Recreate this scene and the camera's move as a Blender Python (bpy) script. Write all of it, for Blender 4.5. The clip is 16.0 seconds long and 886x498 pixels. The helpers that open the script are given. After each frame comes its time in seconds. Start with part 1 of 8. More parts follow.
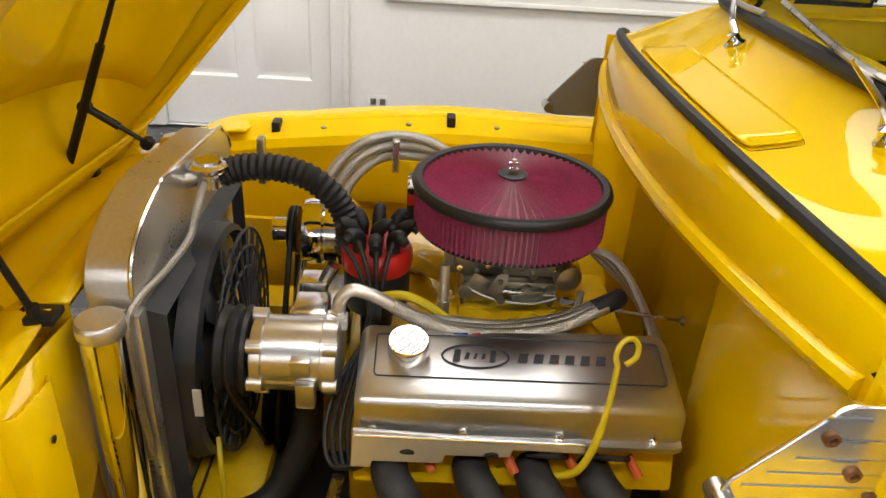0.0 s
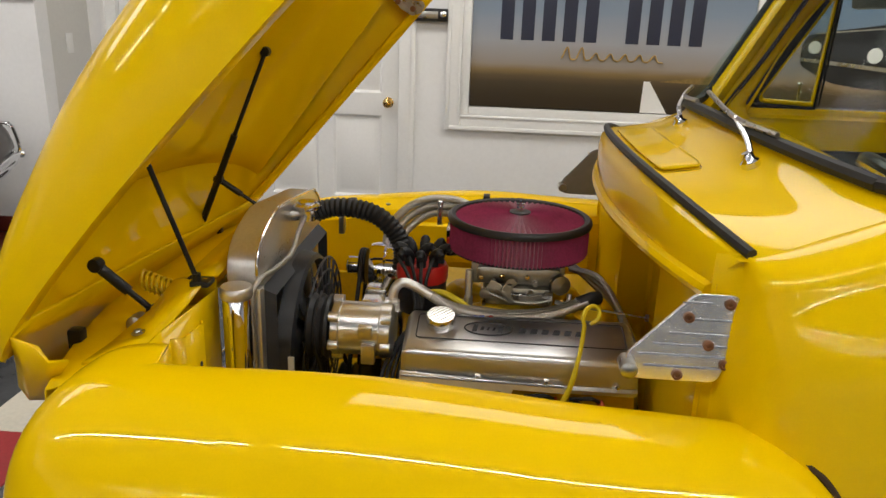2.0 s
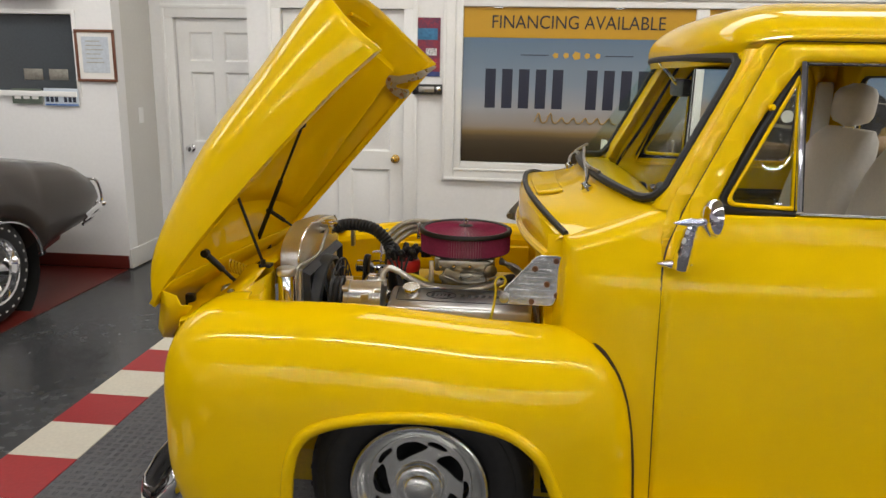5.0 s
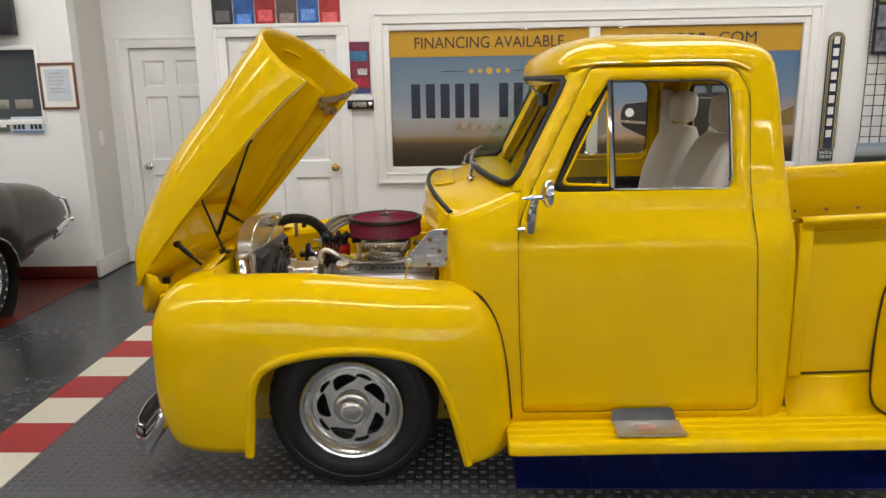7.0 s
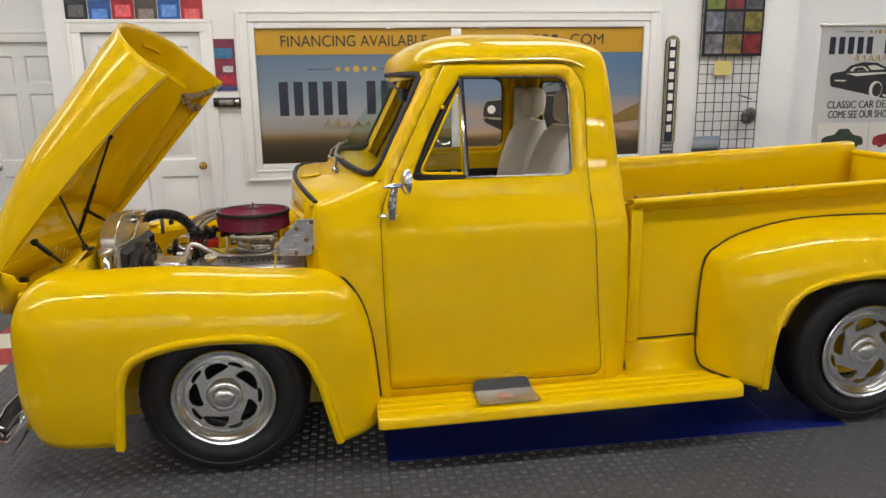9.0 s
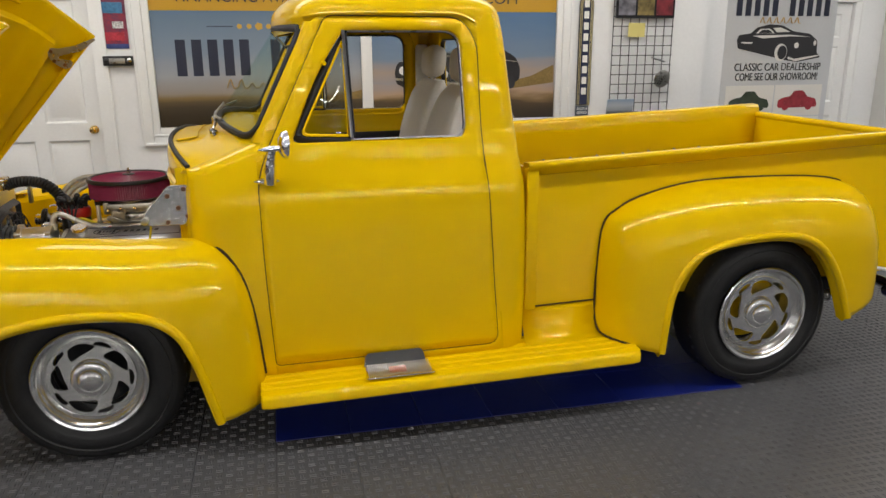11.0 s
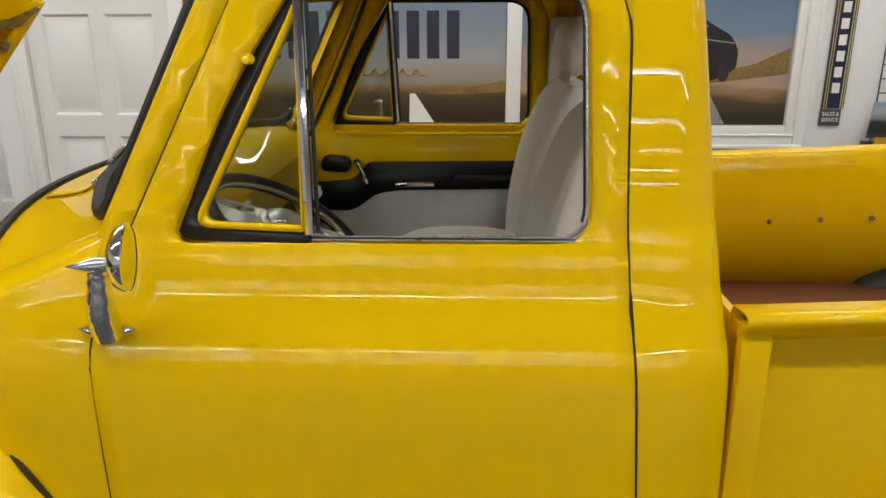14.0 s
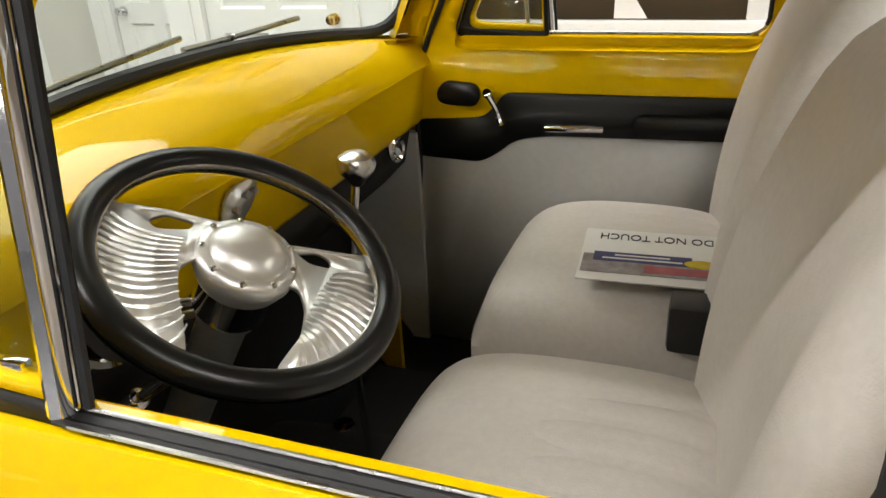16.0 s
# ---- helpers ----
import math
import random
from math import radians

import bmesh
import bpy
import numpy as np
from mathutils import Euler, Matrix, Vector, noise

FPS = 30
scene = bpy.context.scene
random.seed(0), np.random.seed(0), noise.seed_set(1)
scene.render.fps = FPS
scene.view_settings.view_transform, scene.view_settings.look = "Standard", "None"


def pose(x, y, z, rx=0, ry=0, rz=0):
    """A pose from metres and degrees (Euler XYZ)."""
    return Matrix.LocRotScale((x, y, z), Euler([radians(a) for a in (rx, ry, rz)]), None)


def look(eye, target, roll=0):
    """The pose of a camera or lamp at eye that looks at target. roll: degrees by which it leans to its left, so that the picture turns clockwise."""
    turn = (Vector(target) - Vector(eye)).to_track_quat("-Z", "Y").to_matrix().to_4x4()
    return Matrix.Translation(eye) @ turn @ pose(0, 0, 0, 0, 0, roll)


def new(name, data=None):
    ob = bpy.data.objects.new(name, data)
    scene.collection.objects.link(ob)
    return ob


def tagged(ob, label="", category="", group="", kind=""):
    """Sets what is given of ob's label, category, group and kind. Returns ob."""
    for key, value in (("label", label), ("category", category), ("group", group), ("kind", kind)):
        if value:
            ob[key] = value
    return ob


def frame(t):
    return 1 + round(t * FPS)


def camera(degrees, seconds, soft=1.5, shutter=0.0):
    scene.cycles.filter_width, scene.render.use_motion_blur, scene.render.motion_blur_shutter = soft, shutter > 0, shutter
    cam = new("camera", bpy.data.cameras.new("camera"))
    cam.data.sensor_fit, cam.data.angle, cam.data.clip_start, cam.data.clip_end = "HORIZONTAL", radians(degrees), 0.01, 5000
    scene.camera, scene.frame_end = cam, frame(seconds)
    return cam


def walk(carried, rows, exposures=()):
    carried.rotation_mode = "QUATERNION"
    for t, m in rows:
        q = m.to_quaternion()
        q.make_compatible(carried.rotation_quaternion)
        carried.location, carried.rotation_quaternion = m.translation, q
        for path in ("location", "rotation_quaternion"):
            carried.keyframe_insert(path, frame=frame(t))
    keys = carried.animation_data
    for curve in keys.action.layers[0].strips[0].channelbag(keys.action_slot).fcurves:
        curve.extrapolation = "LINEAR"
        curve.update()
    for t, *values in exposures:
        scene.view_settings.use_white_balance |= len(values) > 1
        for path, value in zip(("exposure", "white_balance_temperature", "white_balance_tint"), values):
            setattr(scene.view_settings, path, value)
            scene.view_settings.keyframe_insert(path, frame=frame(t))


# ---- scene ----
cam = camera(62.2, 16.0)
PATH = [
    (0, (-0.098, -1.182, 1.458), (-0.023, 0.57, 0.497), 3.8),
    (0.5, (-0.067, -1.344, 1.439), (-0.097, 0.455, 0.564), 2.9),
    (1, (-0.101, -1.484, 1.419), (-0.171, 0.369, 0.669), 1.6),
    (1.5, (-0.094, -1.615, 1.4), (-0.157, 0.266, 0.724), 1.8),
    (2, (-0.01, -1.743, 1.418), (-0.129, 0.157, 0.808), 2.1),
    (2.5, (0.099, -1.885, 1.441), (-0.091, 0.027, 0.885), 2.1),
    (3, (0.132, -2.024, 1.463), (-0.07, -0.101, 0.952), 1.3),
    (3.5, (0.164, -2.221, 1.493), (-0.037, -0.293, 1.002), 1.1),
    (3.7, (0.173, -2.299, 1.503), (-0.021, -0.369, 1.014), 1.3),
    (5.8, (0.345, -3.004, 1.547), (0.185, -1.063, 1.094), 0.4),
    (6, (0.383, -3.086, 1.563), (0.228, -1.144, 1.111), -0.1),
    (6.5, (0.454, -3.29, 1.563), (0.339, -1.343, 1.117), -0.5),
    (7, (0.46, -3.445, 1.57), (0.392, -1.496, 1.13), -1.0),
    (7.5, (0.471, -3.562, 1.561), (0.456, -1.611, 1.12), -1.4),
    (8, (0.486, -3.62, 1.559), (0.543, -1.671, 1.117), -1.5),
    (8.5, (0.503, -3.623, 1.554), (0.638, -1.677, 1.113), -1.3),
    (9, (0.514, -3.621, 1.552), (0.771, -1.688, 1.107), -0.8),
    (9.5, (0.537, -3.624, 1.545), (0.923, -1.716, 1.089), -0.3),
    (10, (0.565, -3.626, 1.54), (1.036, -1.74, 1.071), -0.2),
    (10.2, (0.577, -3.629, 1.535), (1.067, -1.749, 1.061), -0.2),
    (12.3, (1.013, -2.898, 1.503), (1.266, -1.018, 0.872), -1.0),
    (12.5, (1.043, -2.78, 1.51), (1.278, -0.895, 0.884), -1.0),
    (13, (1.183, -2.459, 1.503), (1.285, -0.553, 0.904), 0.2),
    (13.5, (1.249, -2.164, 1.491), (1.242, -0.254, 0.896), 0.3),
    (14, (1.263, -1.832, 1.509), (1.183, 0.076, 0.914), -0.2),
    (14.5, (1.33, -1.525, 1.489), (1.079, 0.364, 0.883), -0.7),
    (15, (1.363, -1.282, 1.466), (0.948, 0.553, 0.787), -2.0),
    (15.5, (1.356, -1.097, 1.469), (0.83, 0.68, 0.718), -2.6),
    (16, (1.355, -0.964, 1.452), (0.706, 0.722, 0.594), -3.1),
]
walk(cam, [(t, look(eye, target, roll)) for t, eye, target, roll in PATH], [(0.0, 0.5), (0.5, 0.4), (1.0, 0.2), (1.6, 0.0), (3.5, -0.05), (6.0, 0.0), (13.0, -0.05), (14.5, -0.1), (15.0, -0.2), (15.5, 0.3), (16.0, 0.78)])

# ---- light ----
world = bpy.data.worlds.new("world")
scene.world = world
world.use_nodes = True
world.node_tree.nodes["Background"].inputs[0].default_value = (0.9, 0.95, 1.0, 1)
world.node_tree.nodes["Background"].inputs[1].default_value = 0.05
CEIL = 3.3
TUBE_ROWS = {-17.8: 20.0, -15.2: 20.0, -12.6: 20.0, -10.0: 22.0, -7.4: 38.0, -1.8: 31.0}      # place of each row of tubes and its power
FILL_ROW, FILL_POWER = 1.3, 22.0      # added fill panels over the truck, to brighten wall and engine bay


# ---- materials ----
def mat(name, col, rough=0.5, metal=0.0, coat=0.0, var=0.12, big=1.5, fine=60.0, bump=0.0, bump_scale=200.0, alpha=1.0, trans=0.0, ior=1.45,
        rvar=0.0, emit=0.0, rand=0.0, sheen=0.0, col2=None):
    m = bpy.data.materials.new(name)
    m.use_nodes = True
    nt = m.node_tree
    n, l = nt.nodes, nt.links
    p = n["Principled BSDF"]
    p.inputs["Base Color"].default_value = (*col, 1)
    p.inputs["Roughness"].default_value = rough
    p.inputs["Metallic"].default_value = metal
    p.inputs["Coat Weight"].default_value = coat
    p.inputs["Coat Roughness"].default_value = 0.03
    p.inputs["Transmission Weight"].default_value = trans
    p.inputs["IOR"].default_value = ior
    p.inputs["Sheen Weight"].default_value = sheen
    p.inputs["Alpha"].default_value = alpha
    if emit:
        p.inputs["Emission Color"].default_value = (*col, 1)
        p.inputs["Emission Strength"].default_value = emit
    tc = n.new("ShaderNodeTexCoord")
    if var or rand:
        a, b = n.new("ShaderNodeTexNoise"), n.new("ShaderNodeTexNoise")
        a.inputs["Scale"].default_value, b.inputs["Scale"].default_value = big, fine
        a.inputs["Detail"].default_value = b.inputs["Detail"].default_value = 4
        l.new(tc.outputs["Object"], a.inputs["Vector"])
        l.new(tc.outputs["Object"], b.inputs["Vector"])
        add = n.new("ShaderNodeMath")
        add.operation = "ADD"
        l.new(a.outputs["Fac"], add.inputs[0])
        l.new(b.outputs["Fac"], add.inputs[1])
        last = add.outputs[0]
        if rand:
            oi, mu, ad = n.new("ShaderNodeObjectInfo"), n.new("ShaderNodeMath"), n.new("ShaderNodeMath")
            mu.operation, ad.operation = "MULTIPLY_ADD", "ADD"
            l.new(oi.outputs["Random"], mu.inputs[0])
            mu.inputs[1].default_value, mu.inputs[2].default_value = rand, -rand / 2
            l.new(mu.outputs[0], ad.inputs[0])
            l.new(last, ad.inputs[1])
            last = ad.outputs[0]
        ramp = n.new("ShaderNodeMapRange")
        ramp.inputs["From Min"].default_value, ramp.inputs["From Max"].default_value = 0.6, 1.4
        l.new(last, ramp.inputs["Value"])
        mix = n.new("ShaderNodeMix")
        mix.data_type = "RGBA"
        dark = col2 or tuple(c * (1 - var) for c in col)
        mix.inputs[6].default_value, mix.inputs[7].default_value = (*dark, 1), (*(min(1, c * (1 + var * 0.5)) for c in col), 1)
        l.new(ramp.outputs[0], mix.inputs[0])
        l.new(mix.outputs[2], p.inputs["Base Color"])
        if rvar:
            mr = n.new("ShaderNodeMapRange")
            mr.inputs["From Min"].default_value, mr.inputs["From Max"].default_value = 0.6, 1.4
            mr.inputs["To Min"].default_value, mr.inputs["To Max"].default_value = max(0.02, rough - rvar), rough + rvar
            l.new(last, mr.inputs["Value"])
            l.new(mr.outputs[0], p.inputs["Roughness"])
    if bump:
        c, bu = n.new("ShaderNodeTexNoise"), n.new("ShaderNodeBump")
        c.inputs["Scale"].default_value = bump_scale
        c.inputs["Detail"].default_value = 3
        bu.inputs["Strength"].default_value, bu.inputs["Distance"].default_value = bump, 0.002
        l.new(tc.outputs["Object"], c.inputs["Vector"])
        l.new(c.outputs["Fac"], bu.inputs["Height"])
        l.new(bu.outputs["Normal"], p.inputs["Normal"])
    return m


PAINT = mat("yellow_car_paint", (0.80, 0.515, 0.0), 0.45, coat=0.7, var=0.05, big=2, fine=300)
PAINT.node_tree.nodes["Principled BSDF"].inputs["Specular IOR Level"].default_value = 0.02
PAINT.node_tree.nodes["Principled BSDF"].inputs["Coat IOR"].default_value = 1.45
PAINT.node_tree.nodes["Principled BSDF"].inputs["Coat Roughness"].default_value = 0.012
def wavy(m, scale, distance):
    """A faint long ripple of the panel, as hand-blocked sheet metal has."""
    n, l = m.node_tree.nodes, m.node_tree.links
    no, bu, p = n.new("ShaderNodeTexNoise"), n.new("ShaderNodeBump"), n["Principled BSDF"]
    no.inputs["Scale"].default_value, no.inputs["Detail"].default_value = scale, 1.0
    bu.inputs["Strength"].default_value, bu.inputs["Distance"].default_value = 1.0, distance
    l.new(n["Texture Coordinate"].outputs["Object"], no.inputs["Vector"])
    l.new(no.outputs["Fac"], bu.inputs["Height"])
    l.new(bu.outputs["Normal"], p.inputs["Normal"])
    l.new(bu.outputs["Normal"], p.inputs["Coat Normal"])


wavy(PAINT, 9.0, 0.00016)
SATIN = mat("yellow_engine_enamel", (0.70, 0.45, 0.005), 0.28, coat=0.6, var=0.15, big=9, fine=80, bump=0.15, bump_scale=90)
CHROME = mat("chrome", (0.82, 0.82, 0.84), 0.06, metal=1, var=0.04, rvar=0.03)
POLISH = mat("polished_aluminium", (0.82, 0.81, 0.79), 0.22, metal=1, var=0.05, big=6, rvar=0.04)
BRUSH = mat("brushed_aluminium", (0.74, 0.73, 0.70), 0.34, metal=0.92, var=0.14, big=5, fine=140, rvar=0.1)
STEEL = mat("stainless_steel", (0.42, 0.41, 0.38), 0.3, metal=1, var=0.2, big=8, rvar=0.1)
RUBBER = mat("black_rubber", (0.012, 0.012, 0.013), 0.55, var=0.3, big=8, bump=0.1)
TYRE = mat("tyre_rubber", (0.018, 0.018, 0.019), 0.5, var=0.3, big=7, bump=0.2, bump_scale=120)
BLACK = mat("black_plastic", (0.015, 0.015, 0.016), 0.38, var=0.25, big=6, bump=0.08)
SATINBLACK = mat("black_satin_metal", (0.012, 0.012, 0.013), 0.3, metal=0.2, var=0.2)
RED = mat("red_plastic", (0.55, 0.02, 0.015), 0.3, coat=0.3, var=0.15)
FILTER = mat("red_cotton_filter", (0.29, 0.020, 0.075), 0.8, var=0.35, big=14, fine=160, bump=0.5, bump_scale=350, sheen=0.3)
def pane_mat(name, tint, gloss):
    """Thin flat glass: mostly clear, with a mirror-like share."""
    m = bpy.data.materials.new(name)
    m.use_nodes = True
    n, l = m.node_tree.nodes, m.node_tree.links
    n.remove(n["Principled BSDF"])
    clear, mirror, mix = n.new("ShaderNodeBsdfTransparent"), n.new("ShaderNodeBsdfGlossy"), n.new("ShaderNodeMixShader")
    clear.inputs["Color"].default_value = (*tint, 1)
    mirror.inputs["Color"].default_value, mirror.inputs["Roughness"].default_value = (1, 1, 1, 1), 0.0
    mix.inputs[0].default_value = gloss
    l.new(clear.outputs[0], mix.inputs[1])
    l.new(mirror.outputs[0], mix.inputs[2])
    l.new(mix.outputs[0], n["Material Output"].inputs[0])
    return m


TINT = pane_mat("tinted_screen_glass", (0.93, 0.97, 0.95), 0.006)
SMOKE = pane_mat("vent_glass", (0.80, 0.83, 0.80), 0.035)
GLASS = pane_mat("clear_glass", (0.93, 0.96, 0.94), 0.03)
LEATHER = mat("cream_leather", (0.65, 0.61, 0.565), 0.45, var=0.1, big=5, fine=90, bump=0.25, bump_scale=420)
VINYL = mat("pale_grey_vinyl", (0.63, 0.62, 0.60), 0.5, var=0.08, big=5, bump=0.2, bump_scale=420)
TRIMBLACK = mat("black_vinyl", (0.012, 0.012, 0.012), 0.5, var=0.3, bump=0.2, bump_scale=420)
CARPET = mat("black_carpet", (0.008, 0.008, 0.009), 0.95, var=0.4, big=20, bump=0.8, bump_scale=600)
WALL = mat("white_wall_paint", (0.80, 0.80, 0.80), 0.55, var=0.05, big=1.2, fine=40, bump=0.12, bump_scale=220)
WALLGREY = mat("pale_grey_wall", (0.62, 0.61, 0.58), 0.6, var=0.06, big=1.2, fine=40, bump=0.12, bump_scale=220)
TRIM = mat("white_gloss_trim", (0.80, 0.80, 0.79), 0.35, var=0.05, big=3)
DOORW = mat("white_door_paint", (0.78, 0.78, 0.77), 0.38, var=0.05, big=2, bump=0.06)
REDPAINT = mat("dark_red_paint", (0.115, 0.016, 0.011), 0.35, var=0.3, big=3)
FLOORM = mat("grey_coated_floor", (0.055, 0.057, 0.06), 0.22, var=0.35, big=1.3, fine=18, rvar=0.1, bump=0.05, bump_scale=60)
TREADM = mat("grey_tread_tile", (0.10, 0.10, 0.105), 0.38, var=0.22, big=1.6, fine=40, rvar=0.12, rand=0.2)
BLUET = mat("blue_tile", (0.008, 0.018, 0.20), 0.35, var=0.2, big=2, rand=0.2)
REDT = mat("red_tile", (0.34, 0.022, 0.025), 0.4, var=0.18, big=4, rand=0.2, bump=0.3, bump_scale=60)
WHITET = mat("cream_tile", (0.62, 0.58, 0.48), 0.42, var=0.15, big=4, rand=0.2, bump=0.3, bump_scale=60)
BRASS = mat("brass", (0.72, 0.50, 0.18), 0.18, metal=1, var=0.1)
LIGHTM = mat("lamp_tube", (1.0, 0.97, 0.92), 0.5, var=0, emit=9.0)
LIGHTM.cycles.emission_sampling = "NONE"
CEILM = mat("ceiling_tile", (0.66, 0.66, 0.65), 0.8, var=0.06, big=2, bump=0.2, bump_scale=80)
DARKWALL = mat("dark_showroom_wall", (0.20, 0.20, 0.20), 0.6, var=0.2, big=1)
GAP = mat("dark_seam", (0.035, 0.017, 0.004), 0.85, var=0)
WOOD = mat("brown_wood", (0.16, 0.06, 0.03), 0.4, var=0.3, big=6, fine=50)
PAPER = mat("white_paper", (0.78, 0.77, 0.74), 0.6, var=0.04)
INK = mat("dark_ink", (0.03, 0.03, 0.035), 0.6, var=0.1)
PLUM = mat("brown_car_paint", (0.040, 0.030, 0.025), 0.3, coat=0.7, var=0.1)


# ---- mesh helpers ----
def finish(bm, m, angle=40):
    bmesh.ops.recalc_face_normals(bm, faces=bm.faces)
    me = bpy.data.meshes.new("mesh")
    bm.to_mesh(me)
    bm.free()
    me.materials.append(m)
    me.shade_smooth()
    me.set_sharp_from_angle(angle=radians(angle))
    return me


def thing(name, loc=(0, 0, 0), label="", category="", group="", kind=""):
    ob = new(name)
    ob.location = loc
    ob.empty_display_size = 0.1
    return tagged(ob, label, category, group, kind)


def part(name, bm, m, parent, label="", angle=40, solid=0.0, bev=0.0, offset=-1):
    ob = new(name, finish(bm, m, angle) if isinstance(bm, bmesh.types.BMesh) else bm)
    ob.parent = parent
    if parent.data is None:
        ob.matrix_parent_inverse = Matrix.Translation(parent.location).inverted()
    if solid:
        s = ob.modifiers.new("thickness", "SOLIDIFY")
        s.thickness, s.offset = solid, offset
    if bev:
        b = ob.modifiers.new("edges", "BEVEL")
        b.width, b.segments, b.limit_method, b.angle_limit = bev, 2, "ANGLE", radians(35)
    if label:
        tagged(ob, label)
    return ob


def solo(name, bm, m, label, category, group="", kind="", angle=40, bev=0.0):
    ob = new(name, finish(bm, m, angle))
    if bev:
        b = ob.modifiers.new("edges", "BEVEL")
        b.width, b.segments, b.limit_method, b.angle_limit = bev, 2, "ANGLE", radians(35)
    return tagged(ob, label, category, group, kind)


def B():
    return bmesh.new()


def box(bm, c, s, rot=None, bev=0.0, seg=2):
    m = Matrix.Translation(c) @ (rot.to_4x4() if rot else Matrix()) @ Matrix.Diagonal((*s, 1))
    r = bmesh.ops.create_cube(bm, size=1, matrix=m)
    if bev:
        es = list({e for v in r["verts"] for e in v.link_edges})
        bmesh.ops.bevel(bm, geom=es, offset=bev, segments=seg, affect="EDGES", profile=0.6)
    return bm


def span(bm, a, b, bev=0.0, seg=2):
    return box(bm, [(p + q) / 2 for p, q in zip(a, b)], [abs(q - p) for p, q in zip(a, b)], bev=bev, seg=seg)


def frame_of(d):
    d = Vector(d).normalized()
    up = Vector((0, 0, 1)) if abs(d.z) < 0.9 else Vector((1, 0, 0))
    a = d.cross(up).normalized()
    return d, a, d.cross(a).normalized()


def loft(bm, rows, ring=False, cap=False):
    vs = [[bm.verts.new(p) for p in row] for row in rows]
    n = len(vs[0])
    for a, b in zip(vs, vs[1:]):
        for i in range(n if ring else n - 1):
            j = (i + 1) % n
            try:
                bm.faces.new((a[i], a[j], b[j], b[i]))
            except ValueError:
                pass
    if cap:
        bm.faces.new(vs[0])
        bm.faces.new(vs[-1])
    return bm


def lathe(bm, profile, origin, axis, seg=32, cap=True):
    """profile: (radius, height along the axis)."""
    d, a, b = frame_of(axis)
    o = Vector(origin)
    rows = [[o + d * h + (a * math.cos(2 * math.pi * k / seg) + b * math.sin(2 * math.pi * k / seg)) * max(r, 1e-4) for k in range(seg)] for r, h in profile]
    return loft(bm, rows, ring=True, cap=cap)


def cyl(bm, p, q, r, r2=None, seg=20, bev=0.0):
    p, q = Vector(p), Vector(q)
    h = (q - p).length
    r2 = r if r2 is None else r2
    prof = [(r, 0), (r2, h)] if not bev else [(r - bev, 0), (r, bev), (r2, h - bev), (r2 - bev, h)]
    return lathe(bm, prof, p, q - p, seg)


def smooth_path(pts, step=6):
    pts = [Vector(p) for p in pts]
    if len(pts) < 3:
        return pts
    out, ext = [], [pts[0] * 2 - pts[1], *pts, pts[-1] * 2 - pts[-2]]
    for i in range(1, len(ext) - 2):
        a, b, c, d = ext[i - 1:i + 3]
        for k in range(step):
            t = k / step
            out.append(0.5 * ((2 * b) + (c - a) * t + (2 * a - 5 * b + 4 * c - d) * t * t + (3 * b - a - 3 * c + d) * t ** 3))
    return out + [pts[-1]]


def tube(bm, pts, r, seg=10, smooth=True, step=6, ribs=0.0, flat=1.0):
    path = smooth_path(pts, step) if smooth else [Vector(p) for p in pts]
    d0 = (path[1] - path[0]).normalized()
    _, a, b = frame_of(d0)
    rows = []
    for i, p in enumerate(path):
        d = (path[min(i + 1, len(path) - 1)] - path[max(i - 1, 0)]).normalized()
        a = (a - d * a.dot(d)).normalized()
        b = d.cross(a)
        rr = (r[min(i * len(r) // len(path), len(r) - 1)] if isinstance(r, (list, tuple)) else r) * (1 + ribs * (1 if i % 2 else -1))
        rows.append([p + (a * math.cos(2 * math.pi * k / seg) + b * math.sin(2 * math.pi * k / seg) * flat) * rr for k in range(seg)])
    return loft(bm, rows, ring=True, cap=True)


def fill(bm, outline, holes=(), place=lambda u, v: (u, 0, v), us=(), vs=()):
    """A flat outline with holes, cut along the lines u and v, then set into space by place."""
    edges = []
    for loop in (outline, *holes):
        ring = [bm.verts.new((u, 0, v)) for u, v in loop]
        edges += [bm.edges.new((ring[i], ring[(i + 1) % len(ring)])) for i in range(len(ring))]
    bmesh.ops.triangle_fill(bm, edges=edges, use_beauty=True, use_dissolve=True, normal=(0, -1, 0))
    for axis, cuts in ((0, us), (2, vs)):
        for c in cuts:
            no = [0, 0, 0]
            co = [0, 0, 0]
            no[axis], co[axis] = 1, c
            bmesh.ops.bisect_plane(bm, geom=[*bm.verts, *bm.edges, *bm.faces], plane_co=co, plane_no=no)
    for v in bm.verts:
        v.co = place(v.co.x, v.co.z)
    return bm


def slab(outline, holes=(), place=lambda u, v: (u, 0, v), depth=(0, -0.01, 0)):
    """A flat outline with thickness along depth."""
    bm = fill(B(), outline, holes, place)
    r = bmesh.ops.extrude_face_region(bm, geom=list(bm.faces))
    bmesh.ops.translate(bm, verts=[g for g in r["geom"] if isinstance(g, bmesh.types.BMVert)], vec=depth)
    return bm


def arc(cx, cy, r, a0, a1, n=8, ry=None):
    return [(cx + r * math.cos(radians(a0 + (a1 - a0) * k / n)), cy + (ry or r) * math.sin(radians(a0 + (a1 - a0) * k / n))) for k in range(n + 1)]


